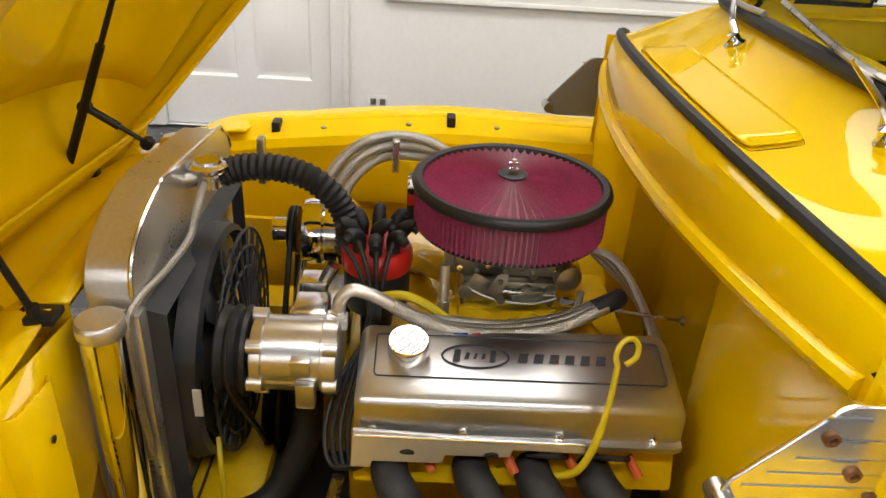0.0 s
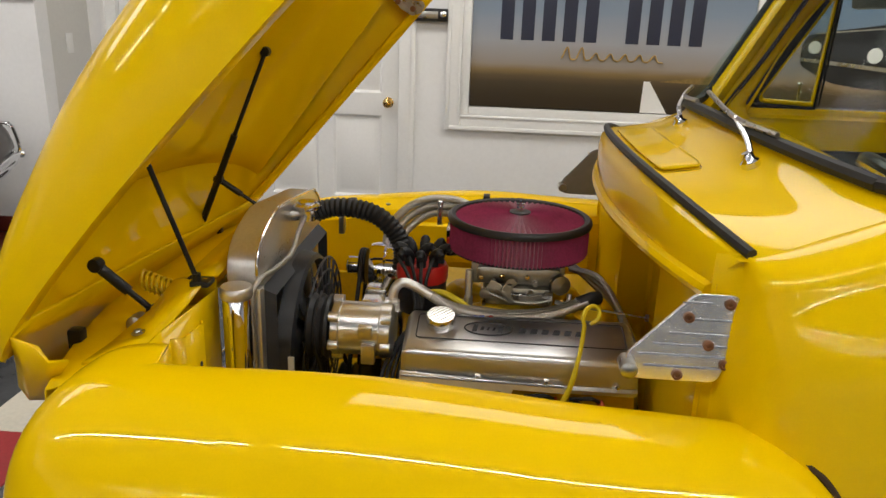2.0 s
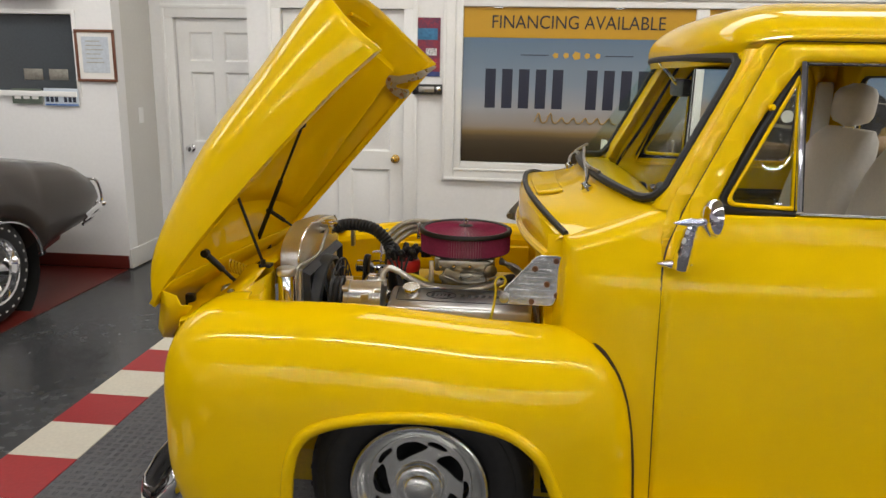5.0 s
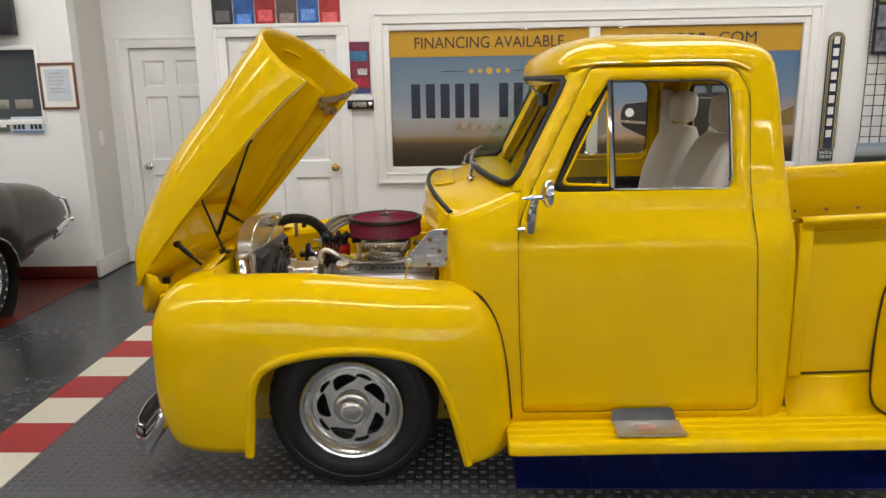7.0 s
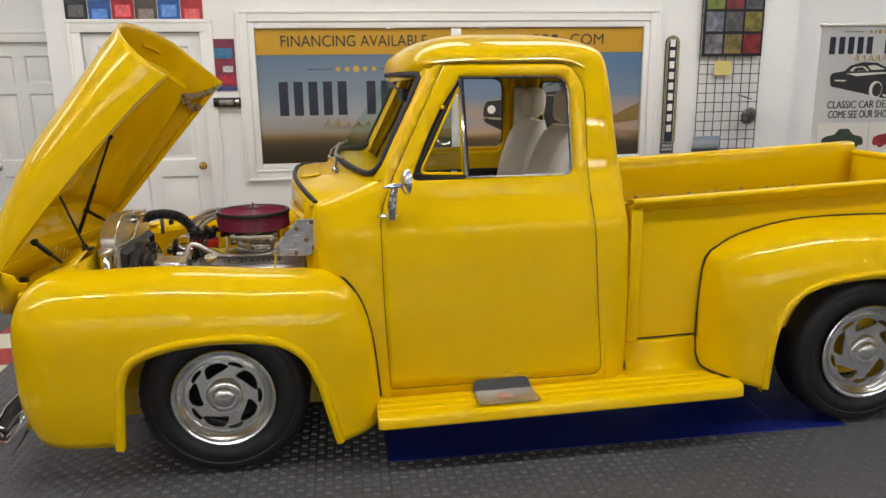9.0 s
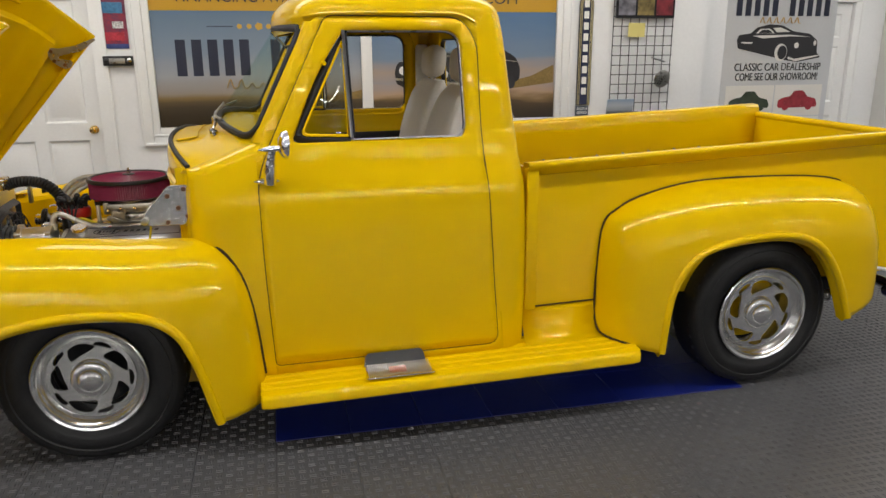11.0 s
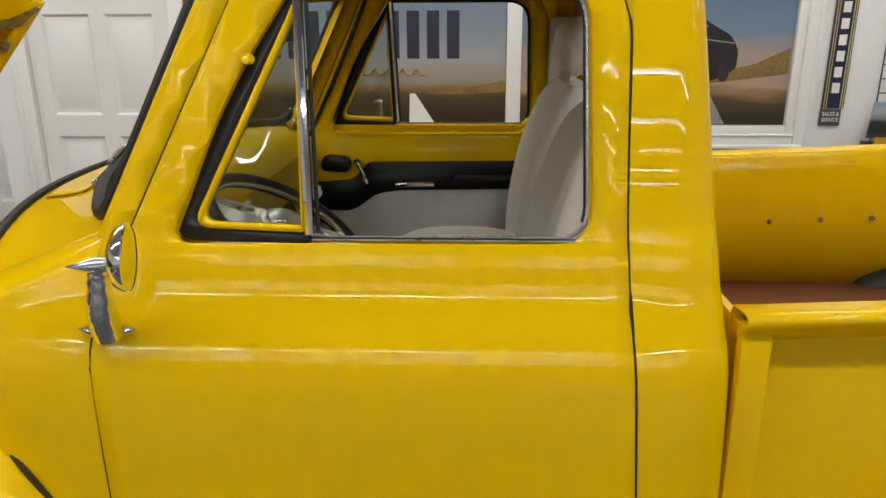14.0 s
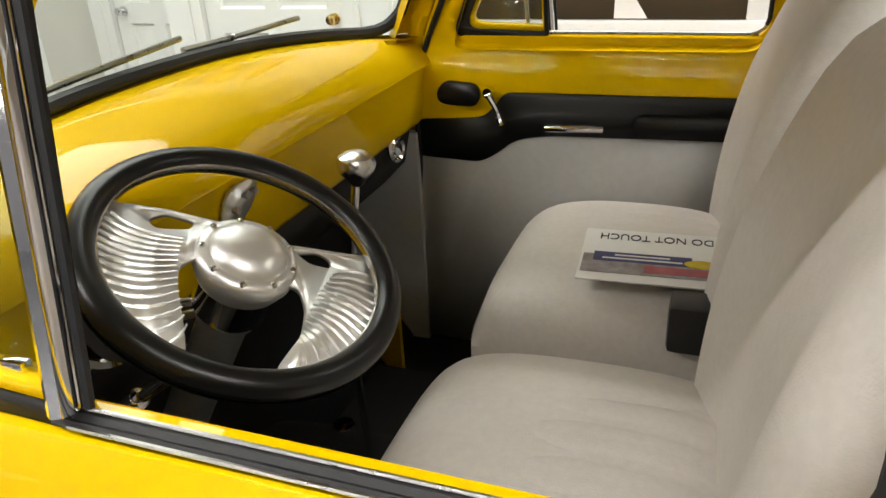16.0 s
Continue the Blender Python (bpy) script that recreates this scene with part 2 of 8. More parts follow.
def rounded(pts, r, n=5):
    """A polygon with rounded corners; r one radius or one for each corner."""
    out = []
    for i, p in enumerate(pts):
        a, b, c = Vector(pts[i - 1]), Vector(p), Vector(pts[(i + 1) % len(pts)])
        rad = r[i] if isinstance(r, (list, tuple)) else r
        if rad <= 0:
            out.append(tuple(b))
            continue
        u, w = (a - b), (c - b)
        k = min(rad, u.length * 0.49, w.length * 0.49)
        s, e = b + u.normalized() * k, b + w.normalized() * k
        for j in range(n + 1):
            t = j / n
            q = s * (1 - t) ** 2 + b * 2 * t * (1 - t) + e * t * t
            out.append(tuple(q))
    return out


def curve(xs, ys):
    """A smooth function through given values."""
    def f(x):
        if x <= xs[0]:
            return ys[0]
        if x >= xs[-1]:
            return ys[-1]
        i = max(k for k in range(len(xs)) if xs[k] <= x)
        i = min(i, len(xs) - 2)
        h = xs[i + 1] - xs[i]
        t = (x - xs[i]) / h
        def slope(k):
            if k == 0 or k == len(xs) - 1:
                k0, k1 = (0, 1) if k == 0 else (k - 1, k)
                return (ys[k1] - ys[k0]) / (xs[k1] - xs[k0])
            return (ys[k + 1] - ys[k - 1]) / (xs[k + 1] - xs[k - 1])
        m0, m1 = slope(i) * h, slope(i + 1) * h
        return (2 * t ** 3 - 3 * t * t + 1) * ys[i] + (t ** 3 - 2 * t * t + t) * m0 + (-2 * t ** 3 + 3 * t * t) * ys[i + 1] + (t ** 3 - t * t) * m1
    return f


def steps(a, b, n):
    return [a + (b - a) * k / n for k in range(n + 1)]


def words(text, size, m, parent, place, label="", depth=0.0015, width=None):
    """Raised lettering; place is the pose of its middle, reading along x with z towards the reader."""
    cu = bpy.data.curves.new("lettering", "FONT")
    cu.body, cu.size, cu.align_x, cu.align_y, cu.extrude = text, size, "CENTER", "CENTER", depth
    ob = bpy.data.objects.new("tmp", cu)
    scene.collection.objects.link(ob)
    me = bpy.data.meshes.new_from_object(ob.evaluated_get(bpy.context.evaluated_depsgraph_get()))
    bpy.data.objects.remove(ob)
    wide = max(v.co.x for v in me.vertices) - min(v.co.x for v in me.vertices)
    me.transform(place @ Matrix.Diagonal(((width / wide) if width else 1, 1, 1, 1)))
    me.materials.append(m)
    o = part("lettering", me, m, parent, label)
    return o

# ---- room ----
WY = 2.79            # face of the back wall
X0, X1, Y0 = -7.5, 11.5, -19.5

floor = solo("floor", span(B(), (X0, Y0, -0.12), (X1, 5.0, -0.012)), FLOORM, "dark grey glossy coated concrete floor", "floor", kind="structure")
ceiling = B()
span(ceiling, (X0, Y0, CEIL), (X1, 5.0, CEIL + 0.1))
for k in range(25):
    span(ceiling, (X0, Y0 + k, CEIL - 0.012), (X1, Y0 + k + 0.025, CEIL - 0.002))
for k in range(32):
    span(ceiling, (X0 + 0.61 * k, Y0, CEIL - 0.011), (X0 + 0.61 * k + 0.025, 5.0, CEIL - 0.003))
solo("ceiling", ceiling, CEILM, "pale suspended ceiling of square tiles", "ceiling", kind="structure")


def wall(name, a, b, m=WALL, label="plain white painted wall"):
    return solo(name, span(B(), a, b), m, label, "wall", kind="structure")


def wall_xz(name, x0, x1, holes, y, thick=0.12, m=WALL, z1=CEIL):
    """A wall along x whose face lies at y, with openings (x0, x1, z0, z1) right through it."""
    loops = []
    out = [(x0, 0), (x1, 0), (x1, z1), (x0, z1)]
    for a, b, c, d in holes:
        loops.append([(a, c), (b, c), (b, d), (a, d)])
    bm = slab(out, loops, lambda u, v: (u, y, v), (0, thick, 0))
    return solo(name, bm, m, "white painted showroom wall with openings", "wall", kind="structure")


DOOR1 = (-1.52, -0.60, 0.0, 1.97)
PANEL = (-0.17, 3.17, 0.885, 1.995)
wall_xz("wall_north", -1.66, 4.62, [(DOOR1[0], DOOR1[1], 0.0 + 0.001, DOOR1[3]), PANEL], WY)
wall("wall_alcove_east", (-1.78, WY, 0), (-1.66, 3.10, CEIL))
DOOR2 = (-2.50, -1.80, 0.001, 1.915)
wall_xz("wall_alcove_north", -2.72, -1.66, [DOOR2], 3.12)
wall("wall_alcove_west", (-2.82, 2.67, 0), (-2.70, 3.12, CEIL), WALLGREY, "pale grey painted alcove side wall")
LWIN = (-4.35, -3.005, 1.34, 1.89)
wall_xz("wall_north_west", X0, -2.70, [LWIN], 2.55)
DOOR3 = (5.50, 6.40, 0.001, 1.90)
wall_xz("wall_north_east", 4.62, X1, [DOOR3], 3.05)
wall("wall_return", (4.55, WY + 0.12, 0), (4.62, 3.17, CEIL))
wall("wall_east", (X1, Y0, 0), (X1 + 0.12, 5.0, CEIL), WALL)
wall("wall_west", (X0 - 0.12, Y0, 0), (X0, 5.0, CEIL), WALL)
wall("wall_south", (X0, Y0 - 0.12, 0), (X1, Y0, CEIL), DARKWALL, "dark grey showroom wall")
wall("wall_beyond", (-8, 4.9, 0), (X1, 5.0, CEIL), DARKWALL, "dim wall of the office beyond")
# the wall steps forward past the door; its grey stands in for shade
wall("wall_step", (6.77, 2.87, 0), (X1, 3.048, CEIL), WALLGREY, "stepped wall, its shade put in as pale grey")

# red base along the left wall, grey base in the alcove
solo("baseboard", span(B(), (X0, 2.532, 0), (-2.71, 2.548, 0.10), bev=0.004), REDPAINT, "dark red painted baseboard", "baseboard", kind="structure")
solo("baseboard", span(B(), (-2.698, 2.536, 0), (-2.682, 3.115, 0.15), bev=0.004), WALLGREY, "grey vinyl baseboard in the alcove", "baseboard", kind="structure")
solo("baseboard", span(B(), (-0.50, WY - 0.016, 0), (4.55, WY - 0.002, 0.11), bev=0.004), TRIM, "white baseboard", "baseboard", kind="structure")
solo("red_floor_band", span(B(), (X0, -3.2, -0.012), (-2.72, 2.53, -0.006)), REDPAINT, "dark red painted band on the floor", "floor", kind="structure")


def panel_door(name, x0, x1, z1, y, knob_x, m_knob, label):
    """A six-panel door leaf in its casing, face at y."""
    t = thing(name, ((x0 + x1) / 2, y, 0), label, "door", kind="structure")
    w = x1 - x0
    cols = [(x0 + 0.11, x0 + w / 2 - 0.05), (x0 + w / 2 + 0.05, x1 - 0.11)]
    rows = [(0.285, 0.80), (0.94, z1 - 0.42), (z1 - 0.33, z1 - 0.11)]
    holes = [[(a, c), (b, c), (b, d), (a, d)] for a, b in cols for c, d in rows]
    leaf = slab([(x0 + 0.004, 0.008), (x1 - 0.004, 0.008), (x1 - 0.004, z1 - 0.004), (x0 + 0.004, z1 - 0.004)], holes, lambda u, v: (u, y + 0.02, v), (0, 0.04, 0))
    part("door_leaf", leaf, DOORW, t, bev=0.004)
    for a, b in cols:
        for c, d in rows:
            p = B()
            loft(p, [[(a - 0.001, y + 0.021, c - 0.001), (b + 0.001, y + 0.021, c - 0.001), (b + 0.001, y + 0.021, d + 0.001), (a - 0.001, y + 0.021, d + 0.001)],
                     [(a + 0.012, y + 0.036, c + 0.012), (b - 0.012, y + 0.036, c + 0.012), (b - 0.012, y + 0.036, d - 0.012), (a + 0.012, y + 0.036, d - 0.012)],
                     [(a + 0.03, y + 0.036, c + 0.03), (b - 0.03, y + 0.036, c + 0.03), (b - 0.03, y + 0.036, d - 0.03), (a + 0.03, y + 0.036, d - 0.03)],
                     [(a + 0.05, y + 0.027, c + 0.05), (b - 0.05, y + 0.027, c + 0.05), (b - 0.05, y + 0.027, d - 0.05), (a + 0.05, y + 0.027, d - 0.05)]], ring=True)
            p.faces.new([v for v in p.verts][-4:])
            part("door_panel", p, DOORW, t)
    for a, b in (((x0 - 0.095, y - 0.02, 0), (x0, y - 0.002, z1)), ((x1, y - 0.02, 0), (x1 + 0.095, y - 0.002, z1)), ((x0 - 0.095, y - 0.02, z1), (x1 + 0.095, y - 0.002, z1 + 0.095))):
        c = span(B(), a, b, bev=0.005)
        part("casing", c, TRIM, t)
    for a, b in (((x0 - 0.1, y - 0.028, 0), (x0 - 0.07, y - 0.002, z1 + 0.07)), ((x1 + 0.07, y - 0.028, 0), (x1 + 0.1, y - 0.002, z1 + 0.07)), ((x0 - 0.1, y - 0.028, z1 + 0.07), (x1 + 0.1, y - 0.002, z1 + 0.1))):
        part("casing_edge", span(B(), a, b, bev=0.006), TRIM, t)
    k = lathe(B(), [(0.032, 0), (0.032, 0.006), (0.012, 0.01), (0.012, 0.035), (0.024, 0.042), (0.029, 0.055), (0.024, 0.068), (0.0, 0.072)], (knob_x, y + 0.02, 0.885), (0, -1, 0), 20)
    part("door_knob", k, m_knob, t, "round metal door knob")
    return t


panel_door("door_1", *DOOR1[:2], DOOR1[3], WY, -0.665, BRASS, "white six-panel door with a brass knob")
panel_door("door_3", *DOOR3[:2], DOOR3[3], 3.05, 5.57, CHROME, "white six-panel door behind the standing banner")
panel_door("door_2", *DOOR2[:2], DOOR2[3], 3.12, -2.42, CHROME, "white six-panel door with a chrome knob in an alcove")

# ---- floor tiles ----
PX, PY, TX, TY = 0.2985, 0.2915, -1.4455, -0.808


def plain_tile():
    return finish(span(B(), (0.001, 0.001, -0.012), (PX - 0.001, PY - 0.001, 0), bev=0.0015, seg=1), REDT)


def tread_tile():
    bm = span(B(), (0.001, 0.001, -0.012), (PX - 0.001, PY - 0.001, -0.0025))
    n = 8
    for i in range(n):
        for j in range(n):
            cx, cy = (i + 0.5) * PX / n, (j + 0.5) * PY / n
            for s in (-0.0055, 0.0055):
                a, b = (0.0135, 0.0032) if (i + j) % 2 else (0.0032, 0.0135)
                ox, oy = (0, s) if (i + j) % 2 else (s, 0)
                x, y = cx + ox, cy + oy
                lo = [bm.verts.new((x + p * a, y + q * b, -0.0025)) for p, q in ((-1, -1), (1, -1), (1, 1), (-1, 1))]
                hi = [bm.verts.new((x + p * a * 0.8, y + q * b * 0.6, 0)) for p, q in ((-1, -1), (1, -1), (1, 1), (-1, 1))]
                bm.faces.new(hi)
                for k in range(4):
                    bm.faces.new((lo[k], lo[(k + 1) % 4], hi[(k + 1) % 4], hi[k]))
    return finish(bm, TREADM, 20)


def lay(name, me, m, cells, label, parent_name):
    t = thing(parent_name, (TX, TY, -0.012), label, "floor tiles", kind="structure")
    mesh = me.copy()
    mesh.materials[0] = m
    for i, j in cells:
        o = new(name, mesh)
        o.parent = t
        o.location = (i * PX, j * PY, 0.012)


# ---- truck ----
truck = thing("pickup_truck", (1.4, 0, 0), "glossy yellow 1950s step-side pickup truck with its hood raised", "truck")


def mirrored(name, make, m, parent, label="", **kw):
    """One part for each side of the truck."""
    return [part(name, make(s), m, parent, label, **kw) for s in (-1, 1)]


# front fenders: columns of points from the crest down to the lower edge
ARCH = smooth_path([(-0.374, 0.203, 0), (-0.362, 0.33, 0), (-0.350, 0.45, 0), (-0.318, 0.532, 0), (-0.245, 0.582, 0), (-0.115, 0.613, 0), (0.027, 0.623, 0), (0.167, 0.614, 0),
                    (0.268, 0.585, 0), (0.338, 0.528, 0), (0.372, 0.46, 0), (0.398, 0.39, 0), (0.428, 0.27, 0), (0.455, 0.162, 0)], 4)
CREST = curve([-0.8, -0.56, -0.2, 0.0, 0.15, 0.30, 0.40, 0.446, 0.50, 0.55, 0.59, 0.612, 0.625], [0.858, 0.858, 0.86, 0.848, 0.836, 0.83, 0.826, 0.818, 0.785, 0.72, 0.60, 0.42, 0.20])
CRESTY = curve([-0.6, 0.2, 0.44, 0.50, 0.63], [0.70, 0.70, 0.715, 0.745, 0.768])
SAG = curve([-0.60, -0.48, -0.37, -0.17, -0.04, 0.12], [0.070, 0.056, 0.046, 0.026, 0.010, 0.0])


def crest(x, s):
    """The fender's height; the passenger's side sits a little lower towards the front."""
    return CREST(x) - (SAG(x) if s > 0 else 0)


OUTER = curve([-0.42, -0.2, 0.25, 0.40, 0.50, 0.57, 0.61, 0.627], [0.9275, 0.932, 0.932, 0.925, 0.90, 0.86, 0.81, 0.775])
BOTTOM = curve([-0.8, -0.40, -0.374], [0.215, 0.205, 0.203])


def section(top, bottom, depth):
    """Rows of (inset from the outer face, height): a rounded crown, then the side."""
    drop, line = 0.27, []
    for k in range(65):
        a = math.pi / 2 * k / 64
        z = top - drop * (1 - max(0.0, math.cos(a)) ** 0.90)
        if z <= bottom:
            break
        line.append((depth * (1 - math.sin(a) ** 0.80), z))
    line.append((line[-1][0] if line[-1][1] - bottom < 0.02 else 0.0, bottom))
    run = [0.0]
    for p, q in zip(line, line[1:]):
        run.append(run[-1] + math.dist(p, q))
    out, i = [], 0
    for k in range(33):
        t = run[-1] * k / 32
        while i < len(run) - 2 and run[i + 1] < t:
            i += 1
        f = (t - run[i]) / max(1e-9, run[i + 1] - run[i])
        out.append(tuple(p + (q - p) * min(1, f) for p, q in zip(line[i], line[i + 1])))
    return out


def front_fender(s):
    rows = []
    cx, rx, ry, mid = -0.40, 0.378, 0.2275, 0.70
    for k in range(27):          # round the front corner
        a = radians(-14 + 104 * k / 26)
        ca, sa = math.cos(a), math.sin(a)
        nx, ny = -abs(ca) ** (2 / 2.7), math.copysign(abs(sa) ** (2 / 2.7), sa)
        top = 0.858 - (0.05 + 0.02 * max(0, ca) if s > 0 else 0)
        col = []
        for inset, z in section(top, 0.21, ry):
            lean = 0.06 * max(0, (0.42 - z) / 0.22) ** 2
            f = inset / ry
            ox, oy = cx + nx * (rx - lean), mid + ny * (ry - lean * 0.3)
            qx, qy = cx + nx * (rx - 0.225), mid + min(0, ny) * ry
            col.append((ox + (qx - ox) * f, s * (oy + (qy - oy) * f), z))
        inn = [(cx + nx * 0.145, s * (mid - 0.018), top - 0.006), (cx + nx * 0.14, s * (mid - 0.026), top - 0.04)]
        rows.append(inn[::-1] + col)
    xs = [(-0.39, 0.0), (-0.38, 0.0)] + [(p.x, p.y) for p in ARCH] + [(x, 0.0) for x in (0.49, 0.515, 0.54, 0.56, 0.58, 0.595, 0.608, 0.618, 0.626)]
    for x, zb in xs:
        zb = zb or (BOTTOM(x) if x < 0 else 0.162 + (x - 0.462) * 0.17)
        top = crest(x, s)
        d = OUTER(x) - CRESTY(x)
        col = [(x, s * (OUTER(x) - inset), z) for inset, z in section(max(top, zb + 0.02), zb, d)]
        inn = [(x, s * (CRESTY(x) - 0.018), top - 0.006), (x, s * (CRESTY(x) - 0.026), top - 0.04)]
        rows.append(inn[::-1] + col)
    return loft(B(), rows)


def arch_bead(path, outer, r):
    def make(s):
        pts = [(p.x, s * (outer(p.x) - 0.004), p.y) for p in path]
        bm = tube(B(), pts, r, 10, smooth=False)
        rows = [[(p.x, s * (outer(p.x) - 0.004), p.y) for p in path], [(p.x, s * (outer(p.x) - 0.03), p.y - 0.03) for p in path], [(p.x, s * (outer(p.x) - 0.07), p.y - 0.02) for p in path]]
        return loft(bm, rows)
    return make


fenders = mirrored("front_fender", front_fender, PAINT, truck, solid=0.006)
for f, s in zip(fenders, (-1, 1)):
    part("wheel_arch_lip", arch_bead(ARCH, OUTER, 0.018)(s), PAINT, f)
    part("seam_welt", tube(B(), [(x, s * y, z) for x, y, z in ((0.435, 0.72, 0.821), (0.455, 0.748, 0.818), (0.485, 0.771, 0.800), (0.515, 0.785, 0.772), (0.55, 0.7865, 0.716), (0.575, 0.7865, 0.65), (0.595, 0.786, 0.56), (0.608, 0.783, 0.46), (0.617, 0.776, 0.36), (0.624, 0.765, 0.28))], 0.0055, 6), GAP, f, "dark fender seam welt")

# rear fenders
RARCH = smooth_path([(2.245, 0.262, 0), (2.255, 0.40, 0), (2.272, 0.52, 0), (2.31, 0.61, 0), (2.375, 0.682, 0), (2.48, 0.722, 0), (2.62, 0.742, 0), (2.76, 0.745, 0),
                     (2.88, 0.72, 0), (2.965, 0.665, 0), (3.03, 0.58, 0), (3.082, 0.48, 0), (3.138, 0.345, 0)], 4)
RCREST = curve([2.03, 2.045, 2.108, 2.231, 2.457, 2.70, 2.908, 3.11, 3.23, 3.30, 3.355, 3.40], [0.55, 0.752, 0.839, 0.897, 0.943, 0.952, 0.949, 0.935, 0.90, 0.83, 0.70, 0.42])
ROUTER = curve([2.03, 2.07, 2.13, 2.22, 2.4, 2.9, 3.14, 3.28, 3.37, 3.40], [0.70, 0.80, 0.87, 0.915, 0.935, 0.935, 0.925, 0.88, 0.80, 0.71])


def rear_fender(s):
    rows = []
    xs = [(x, 0.0) for x in (2.03, 2.036, 2.045, 2.06, 2.08, 2.10, 2.13, 2.16, 2.20, 2.225)] + [(p.x, p.y) for p in RARCH] + [(x, 0.0) for x in (3.16, 3.19, 3.22, 3.25, 3.28, 3.31, 3.34, 3.36, 3.38, 3.392, 3.40)]
    for x, zb in xs:
        zb = zb or (0.30 - 0.18 * (x - 2.03) if x < 2.3 else 0.345 + 0.28 * (x - 3.138))
        top, d = RCREST(x), ROUTER(x) - 0.692
        rows.append([(x, s * (ROUTER(x) - inset), z) for inset, z in section(max(top, zb + 0.02), zb, d)])
    return loft(B(), rows)


rfenders = mirrored("rear_fender", rear_fender, PAINT, truck, solid=0.006)
for f, s in zip(rfenders, (-1, 1)):
    part("wheel_arch_lip", arch_bead(RARCH, ROUTER, 0.016)(s), PAINT, f)
    seam = [(x, s * 0.697, RCREST(x) + 0.002) for x in (2.032, 2.045, 2.07, 2.108, 2.16, 2.231, 2.34, 2.457, 2.6, 2.75, 2.908, 3.0, 3.098, 3.16, 3.2)]
    part("seam_welt", tube(B(), [(2.146, s * 0.888, 0.288), (2.126, s * 0.872, 0.294), (2.066, s * 0.806, 0.302), (2.036, s * 0.745, 0.316), (2.028, s * 0.712, 0.36), (2.026, s * 0.703, 0.44), *seam], 0.0045, 6), GAP, f)

# running boards
def board(s):
    bm = B()
    rows = []
    for x in (0.604, 0.61, 0.64, 1.0, 1.4, 1.8, 2.10, 2.132, 2.142):
        z = 0.262 + 0.030 * (x - 0.6) / 1.5
        end = 0.02 if x in (0.604, 2.142) else 0.006 if x in (0.61, 2.132) else 0.0
        prof = [(0.69, z - 0.02), (0.69, z + 0.012), (0.745, z + 0.004)]
        for k in range(3):
            c = 0.775 + 0.05 * k
            prof += [(c - 0.014, z), (c - 0.008, z + 0.006), (c + 0.008, z + 0.006), (c + 0.014, z)]
        prof += [(0.925, z), (0.942 - end, z - 0.004), (0.952 - end, z - 0.016), (0.952 - end, z - 0.045), (0.944 - end, z - 0.052), (0.90, z - 0.05)]
        rows.append([(x, s * y, zz) for y, zz in prof])
    return loft(bm, rows, ring=True, cap=True)


boards = mirrored("running_board", board, PAINT, truck)
for s in (-1, 1):
    part("sill_panel", span(B(), (0.60, s * 0.70, 0.24), (1.72, s * 0.735, 0.305)), PAINT, truck)
    part("bed_apron", loft(B(), [[(1.70, s * 0.775, 0.285), (2.07, s * 0.775, 0.292)], [(1.70, s * 0.735, 0.305), (2.07, s * 0.735, 0.312)], [(1.70, s * 0.712, 0.35), (2.06, s * 0.712, 0.36)], [(1.70, s * 0.706, 0.41), (2.06, s * 0.706, 0.42)], [(1.70, s * 0.70, 0.435), (2.06, s * 0.70, 0.445)], [(1.70, s * 0.66, 0.435), (2.06, s * 0.66, 0.445)]]), PAINT, truck, solid=0.004)

    part("apron_seam", tube(B(), [(1.742, s * 0.7025, 0.4385), (2.03, s * 0.7025, 0.447)], 0.0038, 6), GAP, truck, "dark seam line over the bed apron")


# wheels
WHEELM = mat("polished_wheel_alloy", (0.80, 0.80, 0.79), 0.20, metal=0.95, var=0.03, big=3)


